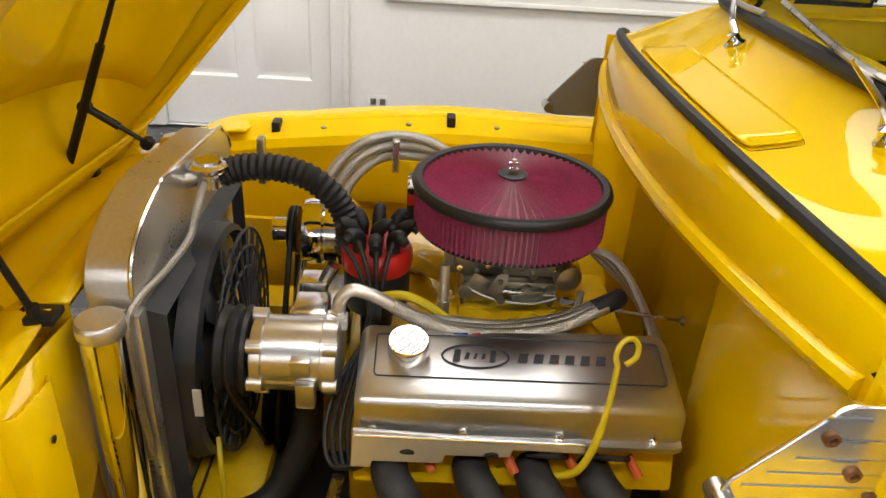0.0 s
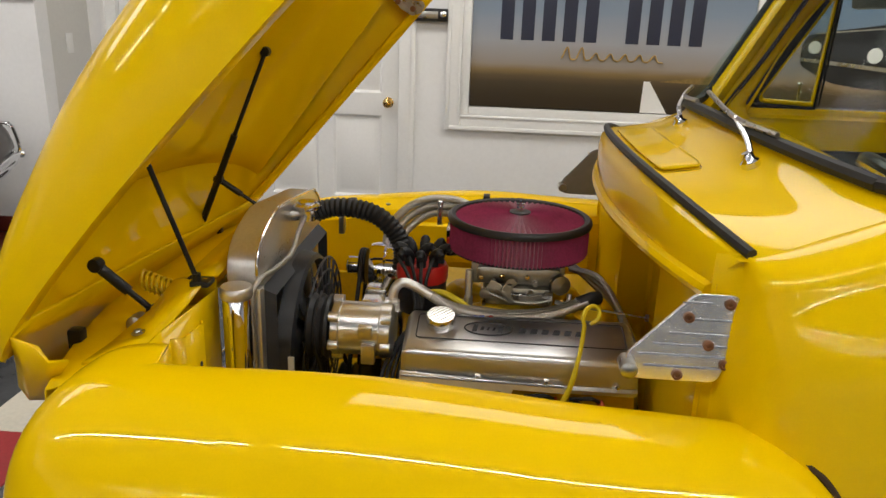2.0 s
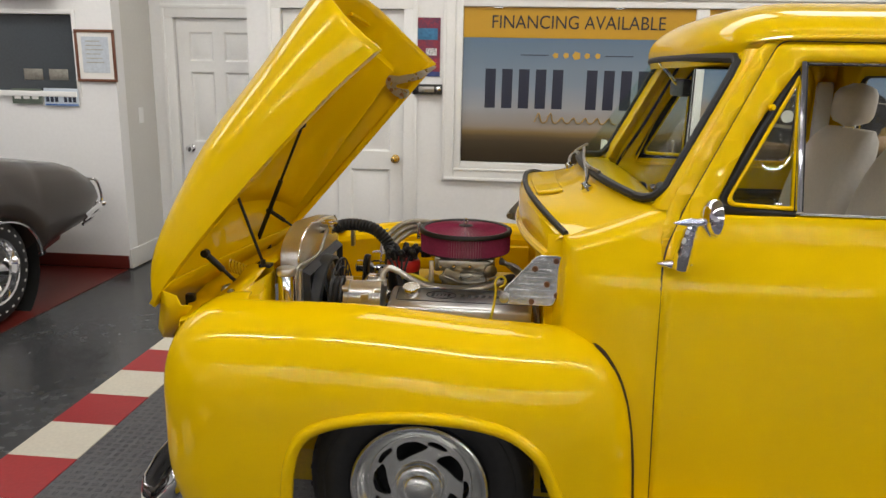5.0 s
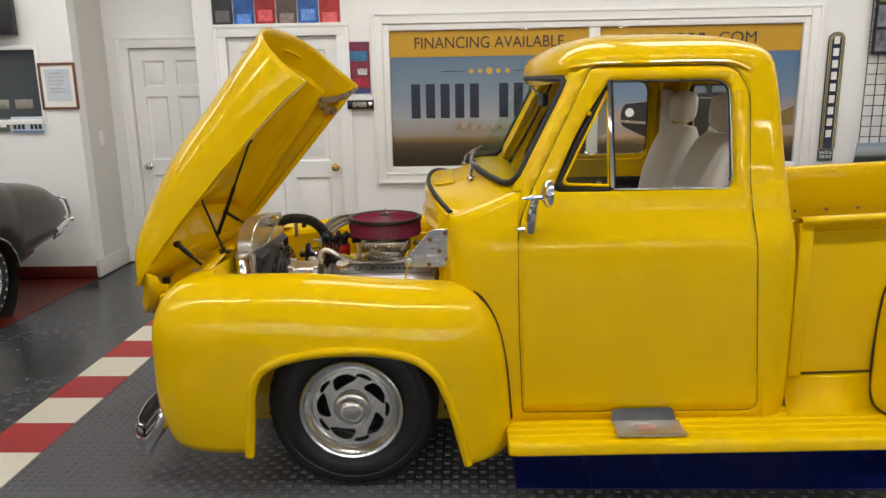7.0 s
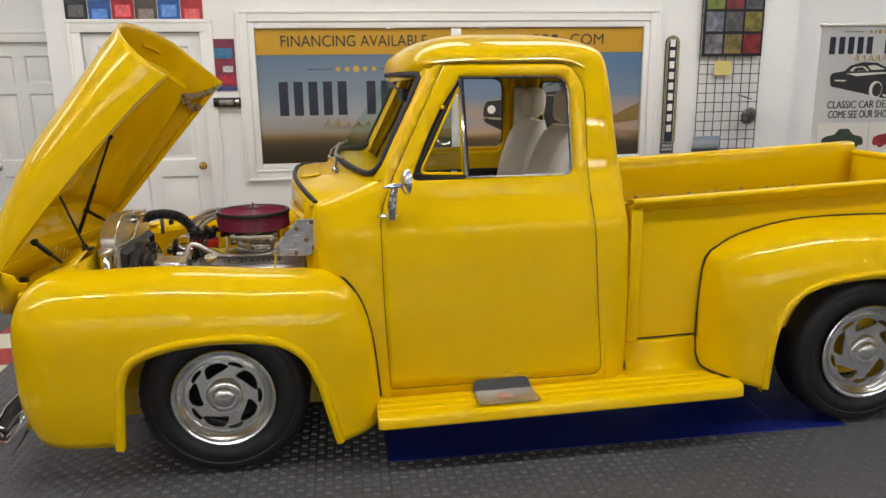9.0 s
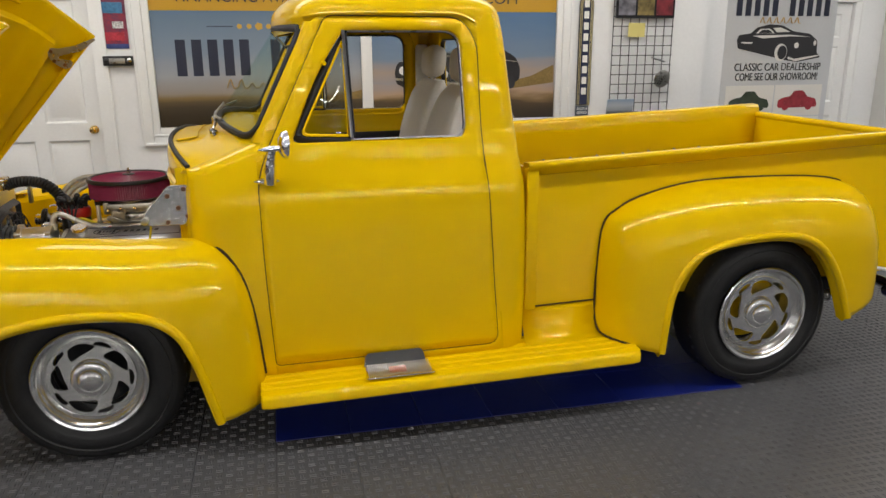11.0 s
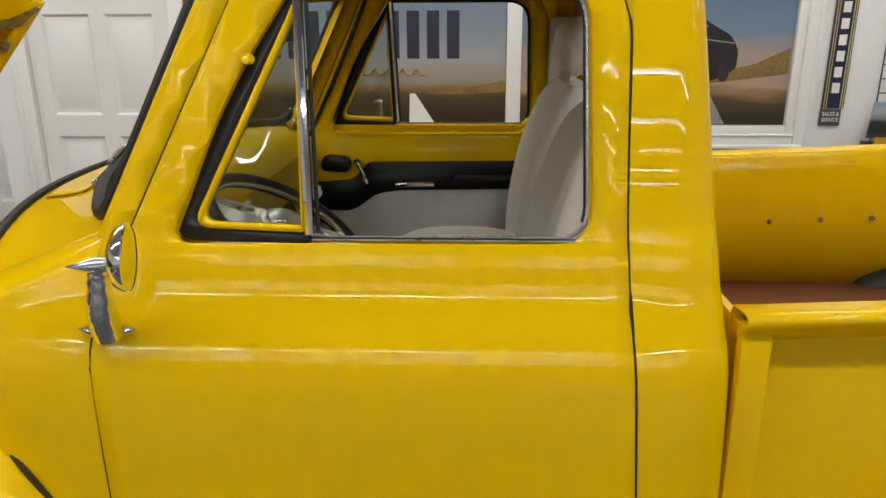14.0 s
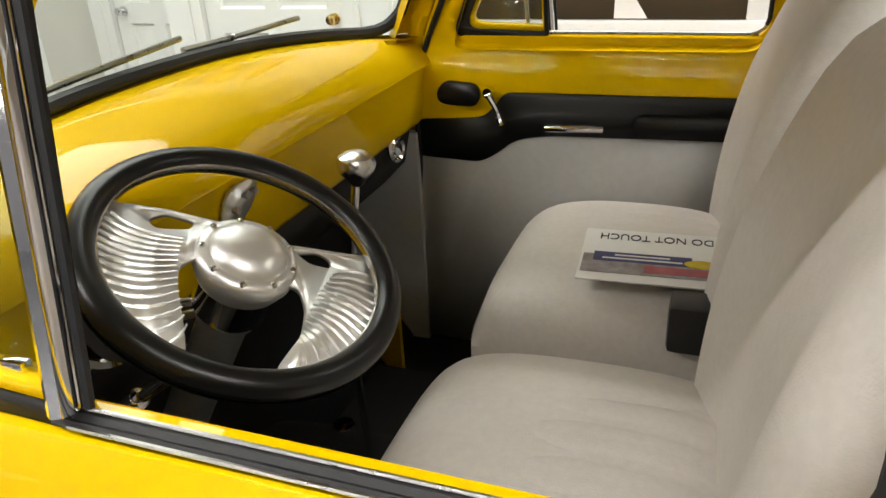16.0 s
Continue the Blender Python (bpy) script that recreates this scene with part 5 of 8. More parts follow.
# water pump and brackets between them
wp = B()
span(wp, (-0.31, -0.10, 0.60), (-0.21, 0.09, 0.70), bev=0.015)
span(wp, (-0.30, -0.16, 0.66), (-0.24, -0.09, 0.765), bev=0.008)
box(wp, (-0.275, -0.05, 0.745), (0.05, 0.05, 0.05), bev=0.006)
cyl(wp, (-0.33, 0.0, 0.62), (-0.25, 0.0, 0.62), 0.05, seg=24)
cyl(wp, (-0.26, -0.06, 0.76), (-0.24, -0.06, 0.80), 0.012, seg=12)
part("water_pump", wp, POLISH, truck, "polished water pump and brackets")
part("crank_pulley", lathe(B(), [(0.03, 0), (0.088, 0.002), (0.09, 0.006), (0.08, 0.014), (0.09, 0.022), (0.08, 0.03), (0.09, 0.038), (0.08, 0.046), (0.0, 0.046)], (-0.385, 0.0, 0.43), (1, 0, 0), 40), BLACK, truck, "black grooved crank pulley")
def belt(c0, r0, c1, r1, x):
    d = Vector((0, c1[0] - c0[0], c1[1] - c0[1]))
    n = Vector((0, -d.z, d.y)).normalized()
    a, b = Vector((x, *c0)), Vector((x, *c1))
    u = d.normalized()
    loop = [a + (n * math.cos(t) - u * math.sin(t)) * r0 for t in steps(math.pi, 0, 10)] + [b + (n * math.cos(t) + u * math.sin(t)) * r1 for t in steps(0, math.pi, 10)]
    return tube(B(), [*loop, loop[0]], 0.006, 6, smooth=False)
part("drive_belt", belt((0.0, 0.43), 0.084, (-0.225, 0.732), 0.068, -0.375), RUBBER, truck, "black drive belt")
part("drive_belt", belt((0.0, 0.43), 0.084, (0.19, 0.735), 0.047, -0.352), RUBBER, truck, "black drive belt")
part("lower_hose", tube(B(), [(-0.46, -0.30, 0.43), (-0.40, -0.29, 0.42), (-0.33, -0.25, 0.43), (-0.28, -0.20, 0.52), (-0.275, -0.15, 0.62)], 0.027, 14), RUBBER, truck, "black lower radiator hose")
part("timing_cover", span(B(), (-0.26, -0.13, 0.42), (-0.19, 0.13, 0.62), bev=0.02), SATIN, truck)
part("dipstick_pipe", tube(B(), [(-0.20, -0.36, 0.60), (-0.225, -0.38, 0.50), (-0.26, -0.38, 0.40)], 0.010, 10), STEEL, truck)

# radiator, shroud and fan
rad = part("radiator", span(B(), (-0.555, -0.29, 0.36), (-0.505, 0.29, 0.86), bev=0.004), BRUSH, truck, "brushed aluminium radiator with welded top tank")
tank = [(-0.29, 0.80), (-0.292, 0.868), (-0.290, 0.888), (-0.283, 0.907), (-0.268, 0.925), (-0.246, 0.940), (-0.215, 0.953), (-0.17, 0.966), (-0.13, 0.974), (-0.08, 0.974), (0.20, 0.945), (0.24, 0.93), (0.275, 0.905), (0.29, 0.875), (0.29, 0.80)]
tk = slab(tank, (), lambda u, v: (-0.565, u, v), (0.066, 0, 0))
top = part("top_tank", tk, BRUSH, rad, "welded top tank", bev=0.003, angle=30)
part("weld_bead", tube(B(), [(-0.567 + 0.0023 * k, -0.2925, 0.842) for k in range(31)], 0.0042, 8, ribs=0.25, smooth=False), POLISH, top)
fr = [(-0.499, u, v) for u, v in tank[1:-1]]
part("weld_seam", tube(B(), fr, 0.0035, 6), POLISH, top)
nk = B()
cyl(nk, (-0.505, 0.0, 0.925), (-0.44, 0.0, 0.94), 0.017, seg=16)
cyl(nk, (-0.462, 0.0, 0.915), (-0.462, 0.0, 0.948), 0.022, seg=20)
part("filler_neck", nk, POLISH, top)
cp = lathe(B(), [(0.034, 0), (0.036, 0.004), (0.036, 0.010), (0.024, 0.014), (0.022, 0.019), (0.0, 0.020)], (-0.462, 0.0, 0.945), (0, 0, 1), 28)
box(cp, (-0.462, 0.03, 0.952), (0.02, 0.03, 0.008), bev=0.002)
part("radiator_cap", cp, POLISH, top, "polished radiator cap")
part("overflow_hose", tube(B(), [(-0.462, -0.025, 0.93), (-0.468, -0.06, 0.90), (-0.475, -0.10, 0.86), (-0.488, -0.19, 0.85), (-0.496, -0.27, 0.855), (-0.503, -0.31, 0.835), (-0.505, -0.315, 0.74), (-0.50, -0.31, 0.58)], 0.0065, 8), BRAID, truck, "braided overflow hose")
part("side_channel", span(B(), (-0.508, -0.30, 0.36), (-0.49, -0.27, 0.84), bev=0.004), BRUSH, rad)
FANGREY = mat("charcoal_plastic", (0.035, 0.037, 0.042), 0.45, var=0.15, big=9, bump=0.08)
shr = B()
loft(shr, [[(-0.50, y, z) for y, z in ((-0.265, 0.37), (0.265, 0.37), (0.265, 0.83), (-0.265, 0.83))], [(-0.47, y, z) for y, z in ((-0.25, 0.39), (0.25, 0.39), (0.25, 0.81), (-0.25, 0.81))]], ring=True)
part("fan_shroud", shr, FANGREY, rad, "black plastic fan shroud")
part("shroud_ring", lathe(B(), [(0.228, -0.01), (0.226, 0.004), (0.220, 0.024), (0.208, 0.030), (0.208, 0.0)], (-0.475, -0.01, 0.60), (1, 0, 0), 48, cap=False), FANGREY, rad)
fan = part("electric_fan", lathe(B(), [(0.065, 0), (0.07, 0.01), (0.07, 0.045), (0.055, 0.06), (0.0, 0.062)], (-0.468, -0.01, 0.60), (1, 0, 0), 32), FANGREY, truck, "black electric radiator fan")
for k in range(10):
    a = 2 * math.pi * k / 10
    c, s_ = math.cos(a), math.sin(a)
    rows = []
    for r, w in ((0.06, 0.03), (0.12, 0.042), (0.195, 0.045)):
        a2 = a + r * 1.4
        cc, ss = math.cos(a2), math.sin(a2)
        tgt = Vector((0, -ss, cc))
        o = Vector((-0.455, -0.01 + r * cc, 0.60 + r * ss))
        rows.append([o - tgt * w + Vector((-0.012, 0, 0)), o, o + tgt * w + Vector((0.012, 0, 0))])
    part("fan_blade", loft(B(), rows), FANGREY, fan, solid=0.003)
gdo = part("fan_guard", lathe(B(), [(0.05, 0), (0.06, 0.003), (0.06, 0.01), (0.05, 0.012)], (-0.424, -0.01, 0.60), (1, 0, 0), 28), FANGREY, fan)
for k in range(24):
    a = 2 * math.pi * k / 24
    part("guard_spoke", tube(B(), [(-0.418, -0.01 + 0.06 * math.cos(a), 0.60 + 0.06 * math.sin(a)), (-0.422, -0.01 + 0.215 * math.cos(a + 0.15), 0.60 + 0.215 * math.sin(a + 0.15))], 0.004, 6), FANGREY, gdo)
for r in (0.14, 0.18, 0.213):
    part("guard_ring", tube(B(), [(-0.42, -0.01 + r * math.cos(a), 0.60 + r * math.sin(a)) for a in steps(0, 2 * math.pi, 40)], 0.003, 5, smooth=False), FANGREY, gdo)
part("fan_label", span(B(), (-0.455, -0.2330, 0.595), (-0.440, -0.2270, 0.650), bev=0.002), PAPER, fan, "small white paper label")
part("fan_wire", tube(B(), [(-0.43, -0.20, 0.52), (-0.42, -0.235, 0.49), (-0.415, -0.25, 0.43), (-0.41, -0.26, 0.37)], 0.005, 6), WIREY, truck, "yellow fan wire")
part("upper_hose", tube(B(), [(-0.445, 0.02, 0.93), (-0.40, 0.02, 0.945), (-0.34, 0.02, 0.945), (-0.285, 0.015, 0.93), (-0.24, 0.01, 0.89), (-0.22, 0.0, 0.845), (-0.222, -0.005, 0.80)], 0.0235, 14, step=9, ribs=0.085), RUBBER, truck, "ribbed black upper radiator hose")

# overflow can
oc = lathe(B(), [(0.028, 0.40), (0.030, 0.41), (0.030, 0.835), (0.028, 0.838)], (-0.53, -0.335, 0), (0, 0, 1), 32)
can = part("overflow_can", oc, CHROME, truck, "tall polished coolant overflow can")
part("can_cap", lathe(B(), [(0.032, 0.834), (0.034, 0.838), (0.034, 0.856), (0.031, 0.860), (0.0, 0.861)], (-0.53, -0.335, 0), (0, 0, 1), 32), BRUSH, can)

# hoses and lines over the engine
for k in range(3):
    o = 0.012 * (k - 1)
    part("braided_hose", tube(B(), [(-0.13, -0.19 + o * 0.3, 0.806), (-0.08, -0.195 + o * 0.4, 0.783), (-0.02, -0.195 + o, 0.770 + abs(o) * 0.3), (0.06, -0.19 + o, 0.768), (0.15, -0.175 + o, 0.778), (0.225, -0.15 + o * 0.7, 0.80)], 0.0105 if k != 1 else 0.0115, 10), BRAID, truck, "braided steel hose over the engine")
part("hose_sleeve", tube(B(), [(0.205, -0.158, 0.795), (0.235, -0.146, 0.803), (0.252, -0.13, 0.802)], 0.0165, 12), RUBBER, truck)
for k in range(3):
    part("braided_hose", tube(B(), [(-0.02 + 0.01 * k, 0.30, 0.86), (-0.10, 0.30, 0.87 + 0.02 * k), (-0.18 - 0.015 * k, 0.28, 0.87 + 0.018 * k), (-0.245 - 0.02 * k, 0.23, 0.82 + 0.01 * k), (-0.25 - 0.02 * k, 0.18, 0.74)], 0.011, 10), BRAID, truck, "looping braided steel hose")
part("hose_clip", span(B(), (-0.155, 0.26, 0.845), (-0.14, 0.32, 0.915), bev=0.003), POLISH, truck)
part("coil", span(B(), (-0.12, 0.12, 0.80), (-0.03, 0.20, 0.875), bev=0.006), CHROME, truck, "chromed ignition coil box")
fl = tube(B(), [(-0.048, -0.135, 0.855), (-0.047, -0.14, 0.80), (-0.047, -0.14, 0.755)], 0.0085, 10)
cyl(fl, (-0.047, -0.14, 0.79), (-0.047, -0.14, 0.765), 0.0115, seg=6)
cyl(fl, (-0.05, -0.14, 0.752), (-0.005, -0.145, 0.75), 0.008, seg=8)
part("fuel_log", fl, BRUSH, truck, "aluminium fuel fitting")
part("fuel_fitting", cyl(B(), (-0.047, -0.14, 0.752), (-0.047, -0.14, 0.728), 0.0105, seg=6), BLUEA, truck, "blue anodised hose fitting")
part("fuel_hose", tube(B(), [(-0.01, -0.145, 0.75), (0.05, -0.15, 0.742), (0.11, -0.15, 0.715), (0.16, -0.14, 0.73), (0.185, -0.12, 0.77), (0.19, -0.11, 0.80)], 0.0065, 8), BRAID, truck, "braided fuel hose")
part("line_fitting", cyl(B(), (-0.03, -0.212, 0.772), (-0.008, -0.212, 0.772), 0.007, seg=6), BLUEA, truck)
part("line_fitting", cyl(B(), (-0.008, -0.212, 0.772), (0.012, -0.212, 0.772), 0.006, seg=6), REDA, truck)
part("yellow_cable", tube(B(), [(-0.155, -0.14, 0.79), (-0.11, -0.15, 0.80), (-0.06, -0.16, 0.78), (-0.02, -0.175, 0.755), (0.02, -0.18, 0.74)], 0.008, 8), WIREY, truck)
for k in range(3):
    part("braided_hose", tube(B(), [(0.20, 0.02 + 0.03 * k, 0.82), (0.27, -0.02 + 0.03 * k, 0.81 - 0.02 * k), (0.32, -0.09 + 0.02 * k, 0.74), (0.345, -0.18 + 0.01 * k, 0.64 + 0.02 * k), (0.345, -0.23, 0.52)], 0.0085, 8), BRAID, truck, "braided steel hose by the firewall")
part("dipstick", tube(B(), [(0.118, -0.350, 0.615), (0.135, -0.374, 0.632), (0.158, -0.388, 0.660), (0.176, -0.384, 0.705), (0.188, -0.370, 0.755), (0.194, -0.358, 0.795), (0.196, -0.352, 0.826)], [0.0062, 0.0062, 0.006, 0.006, 0.0045, 0.0045, 0.0045], 10), WIREY, truck, "yellow dipstick with a ring handle")
ring = [(0.196, -0.352, 0.826), (0.192, -0.348, 0.842), (0.200, -0.340, 0.858), (0.216, -0.334, 0.862), (0.226, -0.336, 0.850), (0.222, -0.344, 0.836), (0.208, -0.350, 0.828)]
part("dipstick_ring", tube(B(), ring, 0.0042, 8), WIREY, truck)

# hood hinge plates on the cowl
HP = rounded([(0.222, 0.872), (0.245, 0.866), (0.37, 0.866), (0.388, 0.93), (0.388, 1.018), (0.318, 1.018), (0.222, 0.91)], [0.012, 0.01, 0.015, 0.02, 0.012, 0.015, 0.012], 4)
GREYP = mat("dull_grey_plate", (0.22, 0.22, 0.21), 0.5, metal=0.5, var=0.1)
RUST = mat("bronze_bolt", (0.25, 0.12, 0.06), 0.4, metal=0.8, var=0.4, big=40)
for s in (-1, 1):
    hp = part("hinge_plate", slab(HP, (), lambda u, v: (u, s * 0.646, v), (0, s * 0.006, 0)), POLISH if s < 0 else GREYP, truck, "machined aluminium hood mounting plate", bev=0.0015)
    for (u0, u1), v in zip(((0.30, 0.345), (0.315, 0.382), (0.285, 0.382), (0.262, 0.383), (0.24, 0.383), (0.25, 0.37)), (1.003, 0.975, 0.95, 0.93, 0.912, 0.892)):
        part("machined_groove", span(B(), (u0, s * 0.651, v - 0.0015), (u1, s * 0.6535, v + 0.0015)), CHROME, hp)
    for u, v in ((0.372, 1.003), (0.312, 0.978), (0.348, 0.932), (0.378, 0.90), (0.306, 0.878)):
        part("bolt", lathe(B(), [(0.009, 0), (0.0085, 0.004), (0.005, 0.005), (0.004, 0.002), (0.0, 0.002)], (u, s * 0.652, v), (0, s, 0), 12), RUST, hp)
    part("pivot", lathe(B(), [(0.013, -0.02), (0.014, 0.0), (0.014, 0.02), (0.008, 0.024), (0.0, 0.024)], (0.226, s * 0.65, 0.888), (0, s, 0), 16), STEEL, hp)

# far inner fender, near and far fender rails, radiator support
for s in (-1, 1):
    rows = []
    for x in steps(-0.60, 0.36, 12):
        y, z = CRESTY(x), crest(x, s)
        if s > 0:
            rows.append([(x, y - 0.016, z - 0.006), (x, y - 0.085, z - 0.030), (x, y - 0.10, z - 0.05), (x, y - 0.115, z - 0.18), (x, y - 0.14, 0.40), (x, 0.52, 0.28)])
        else:
            rows.append([(x, 0.016 - y, z - 0.006), (x, 0.030 - y, z - 0.05), (x, 0.05 - y, z - 0.10), (x, 0.09 - y, z - 0.22), (x, 0.14 - y, 0.40), (x, -0.52, 0.28)])
    part("inner_fender", loft(B(), rows), PAINT, truck, angle=30)
    for x in (-0.474, -0.02) if s > 0 else ():
        part("hood_buffer", span(B(), (x - 0.011, s * (CRESTY(x) - 0.06), crest(x, s) - 0.03), (x + 0.011, s * (CRESTY(x) - 0.015), crest(x, s) + 0.004), bev=0.004), RUBBER, truck)
    for x in (-0.57, -0.35, -0.13, 0.1) if s > 0 else ():
        part("fender_bolt", lathe(B(), [(0.008, 0), (0.008, 0.004), (0.0, 0.005)], (x, s * (CRESTY(x) - 0.05), crest(x, s) - 0.020), (0, 0, 1), 8), STEEL, truck)
box_s = B()
span(box_s, (-0.30, 0.54, 0.64), (0.32, 0.588, 0.762), bev=0.01)
part("inner_ledge", box_s, PAINT, truck)
sup = B()
for s in (-1, 1):
    loft(sup, [[(-0.585, s * 0.30, 0.34), (-0.585, s * 0.30, 0.86), (-0.59, s * 0.34, 0.875), (-0.60, s * 0.42, 0.85), (-0.62, s * 0.50, 0.820), (-0.64, s * 0.575, 0.812)],
               [(-0.66, s * 0.30, 0.34), (-0.655, s * 0.30, 0.86), (-0.66, s * 0.34, 0.868), (-0.68, s * 0.42, 0.83), (-0.72, s * 0.50, 0.795), (-0.74, s * 0.575, 0.785)]])
    loft(sup, [[(-0.585, s * 0.305, 0.34), (-0.585, s * 0.305, 0.84), (-0.60, s * 0.42, 0.835), (-0.62, s * 0.50, 0.825), (-0.63, s * 0.57, 0.815)],
               [(-0.575, s * 0.33, 0.34), (-0.575, s * 0.34, 0.60), (-0.59, s * 0.44, 0.45), (-0.61, s * 0.50, 0.40), (-0.62, s * 0.56, 0.38)]])
loft(sup, [[(-0.575, y, 0.885 - 0.10 * abs(y) ** 2) for y in steps(-0.32, 0.32, 8)], [(-0.645, y, 0.88 - 0.10 * abs(y) ** 2) for y in steps(-0.32, 0.32, 8)]])
part("radiator_support", sup, PAINT, truck, solid=0.004, angle=30)
chan = loft(B(), [[(-0.615, -0.385, z), (-0.585, -0.385, z), (-0.578, -0.40, z), (-0.585, -0.475, z), (-0.625, -0.49, z)] for z in (0.34, 0.55, 0.80)])
part("support_channel", chan, PAINT, truck, "yellow folded radiator support channel", solid=0.004, angle=20)
for x, y, z in ((-0.578, -0.425, 0.72), (-0.580, -0.45, 0.62), (-0.579, -0.43, 0.52), (-0.581, -0.455, 0.44)):
    part("support_hole", lathe(B(), [(0.006, 0), (0.006, 0.002), (0.0, 0.0022)], (x, y, z), (1, 0.1, 0), 10), INK, truck)
for k in range(4):
    part("support_louvre", box(B(), (-0.600, -0.535, 0.50 + 0.022 * k), (0.05, 0.045, 0.008), Euler((0.5, 0, 0)).to_matrix(), bev=0.003), UNDER, truck)
nose = [[(-0.62 - 0.02 * (1 - abs(y) / 0.6), y, 0.80) for y in steps(-0.6, 0.6, 12)], [(-0.80 - 0.10 * (1 - (y / 0.6) ** 2), y, 0.74) for y in steps(-0.6, 0.6, 12)], [(-0.82 - 0.10 * (1 - (y / 0.6) ** 2), y, 0.55) for y in steps(-0.6, 0.6, 12)]]
part("front_valance", loft(B(), nose), PAINT, truck, solid=0.005)
part("support_bolt", lathe(B(), [(0.013, 0), (0.013, 0.003), (0.008, 0.004), (0.007, 0.008), (0.0, 0.009)], (-0.665, -0.50, 0.816), (-0.2, 0, 1), 12), STEEL, truck)
pb = B()
box(pb, (-0.598, -0.345, 0.868), (0.04, 0.04, 0.012), bev=0.003)
cyl(pb, (-0.605, -0.355, 0.865), (-0.605, -0.355, 0.89), 0.009, seg=10)
part("prop_bracket", pb, SATINBLACK, truck, "small black prop rod bracket")
part("prop_rod", tube(B(), [(-0.602, -0.355, 0.87), (-0.69, -0.36, 1.13)], 0.0055, 8), SATINBLACK, truck, "thin black hood prop rod")


# gas struts and links of the hood
def strut(a, b, c, r=0.010):
    bm = B()
    a, b = Vector(a), Vector(b)
    cyl(bm, a, a.lerp(b, 0.55), r)
    cyl(bm, a.lerp(b, 0.5), b, r * 0.6)
    for p in (a, b):
        lathe(bm, [(0.012, -0.012), (0.014, -0.01), (0.014, 0.01), (0.012, 0.012)], p, (0, 1, 0), 14)
    return part("hood_strut", bm, SATINBLACK, truck, c)


strut((-0.885, 0.35, 0.77), (-0.655, 0.33, 1.30), "long black gas strut holding the hood")
strut((-0.818, 0.35, 0.925), (-0.70, 0.36, 0.845), "short black hood link", 0.009)
strut((-0.78, -0.42, 0.92), (-0.69, -0.38, 0.81), "short black hood link", 0.011)
part("hinge_link", tube(B(), [(-0.69, -0.38, 0.81), (-0.62, -0.33, 0.87)], 0.010, 8), SATINBLACK, truck)
for s in (-1, 1):
    part("hood_pivot", span(B(), (-0.865, s * 0.40 - 0.014, 0.725), (-0.835, s * 0.40 + 0.014, 0.77), bev=0.006), SATINBLACK, truck)
br = slab(rounded([(-0.345, 1.512), (-0.29, 1.508), (-0.22, 1.520), (-0.125, 1.556), (-0.118, 1.548), (-0.19, 1.495), (-0.25, 1.482), (-0.295, 1.472), (-0.30, 1.460), (-0.262, 1.452), (-0.242, 1.452), (-0.236, 1.438), (-0.248, 1.416), (-0.275, 1.408), (-0.31, 1.428), (-0.342, 1.462)], 0.008, 3), (), lambda u, v: (u, 0.572, v), (0, 0.007, 0))
hbr = part("hood_bracket", br, STEEL, hood, "grey steel hood latch bracket", bev=0.002)
for u, v in ((-0.328, 1.494), (-0.272, 1.428), (-0.318, 1.448)):
    part("bracket_bolt", lathe(B(), [(0.009, 0), (0.009, 0.005), (0.0, 0.006)], (u, 0.571, v), (0, -1, 0), 8), RUST, hbr)
spg = [(-0.74 + 0.0012 * k, -0.315 + 0.02 * math.cos(k * 0.7), 0.855 - 0.0004 * k + 0.02 * math.sin(k * 0.7)) for k in range(55)]
part("latch_spring", tube(B(), spg, 0.0035, 6, smooth=False), SATIN, truck, "yellow painted coil spring of the hood latch")
part("hinge_bolt", lathe(B(), [(0.016, -0.015), (0.018, 0), (0.018, 0.02), (0.01, 0.024), (0.0, 0.024)], (-0.722, -0.385, 0.788), (0, -1, 0), 14), STEEL, truck)
for y in (-0.05,):
    part("far_latch_plate", span(B(), (-0.44, 0.27, 0.80), (-0.425, 0.30, 0.90), bev=0.003), STEEL, truck)

# ---- cab interior ----
def pad(x0, x1, y0, y1, z0, z1, puff=0.02, n=14, pleats=0, front=False):
    """A cushion: a rounded box whose top swells."""
    bm = B()
    rows = []
    for i in range(n + 1):
        a = -1 + 2 * i / n
        ring_ = []
        for k in range(n + 1):
            b = -1 + 2 * k / n
            e = (1 - abs(a) ** 4) * (1 - abs(b) ** 4)
            fold = -0.005 * abs(math.cos(pleats * math.pi * (b + 1) / 2)) ** 6 * e if pleats else 0
            round_x = 0.022 * abs(b) ** 4 * (1 - a) / 2 if front else 0
            ring_.append((x0 + (x1 - x0) * (a + 1) / 2 + round_x, y0 + (y1 - y0) * (b * (1 - (0.05 * ((1 - a) / 2) ** 4 if front else 0)) + 1) / 2, z1 - 0.095 * (1 - e ** 0.5) + puff * (1 - a * a) * (1 - b * b) + fold))
        rows.append(ring_)
    loft(bm, rows)
    edge_ = [e for e in bm.edges if e.is_boundary]
    r_ = bmesh.ops.extrude_edge_only(bm, edges=edge_)
    for v in [g for g in r_["geom"] if isinstance(g, bmesh.types.BMVert)]:
        v.co.z = z0
    return bm


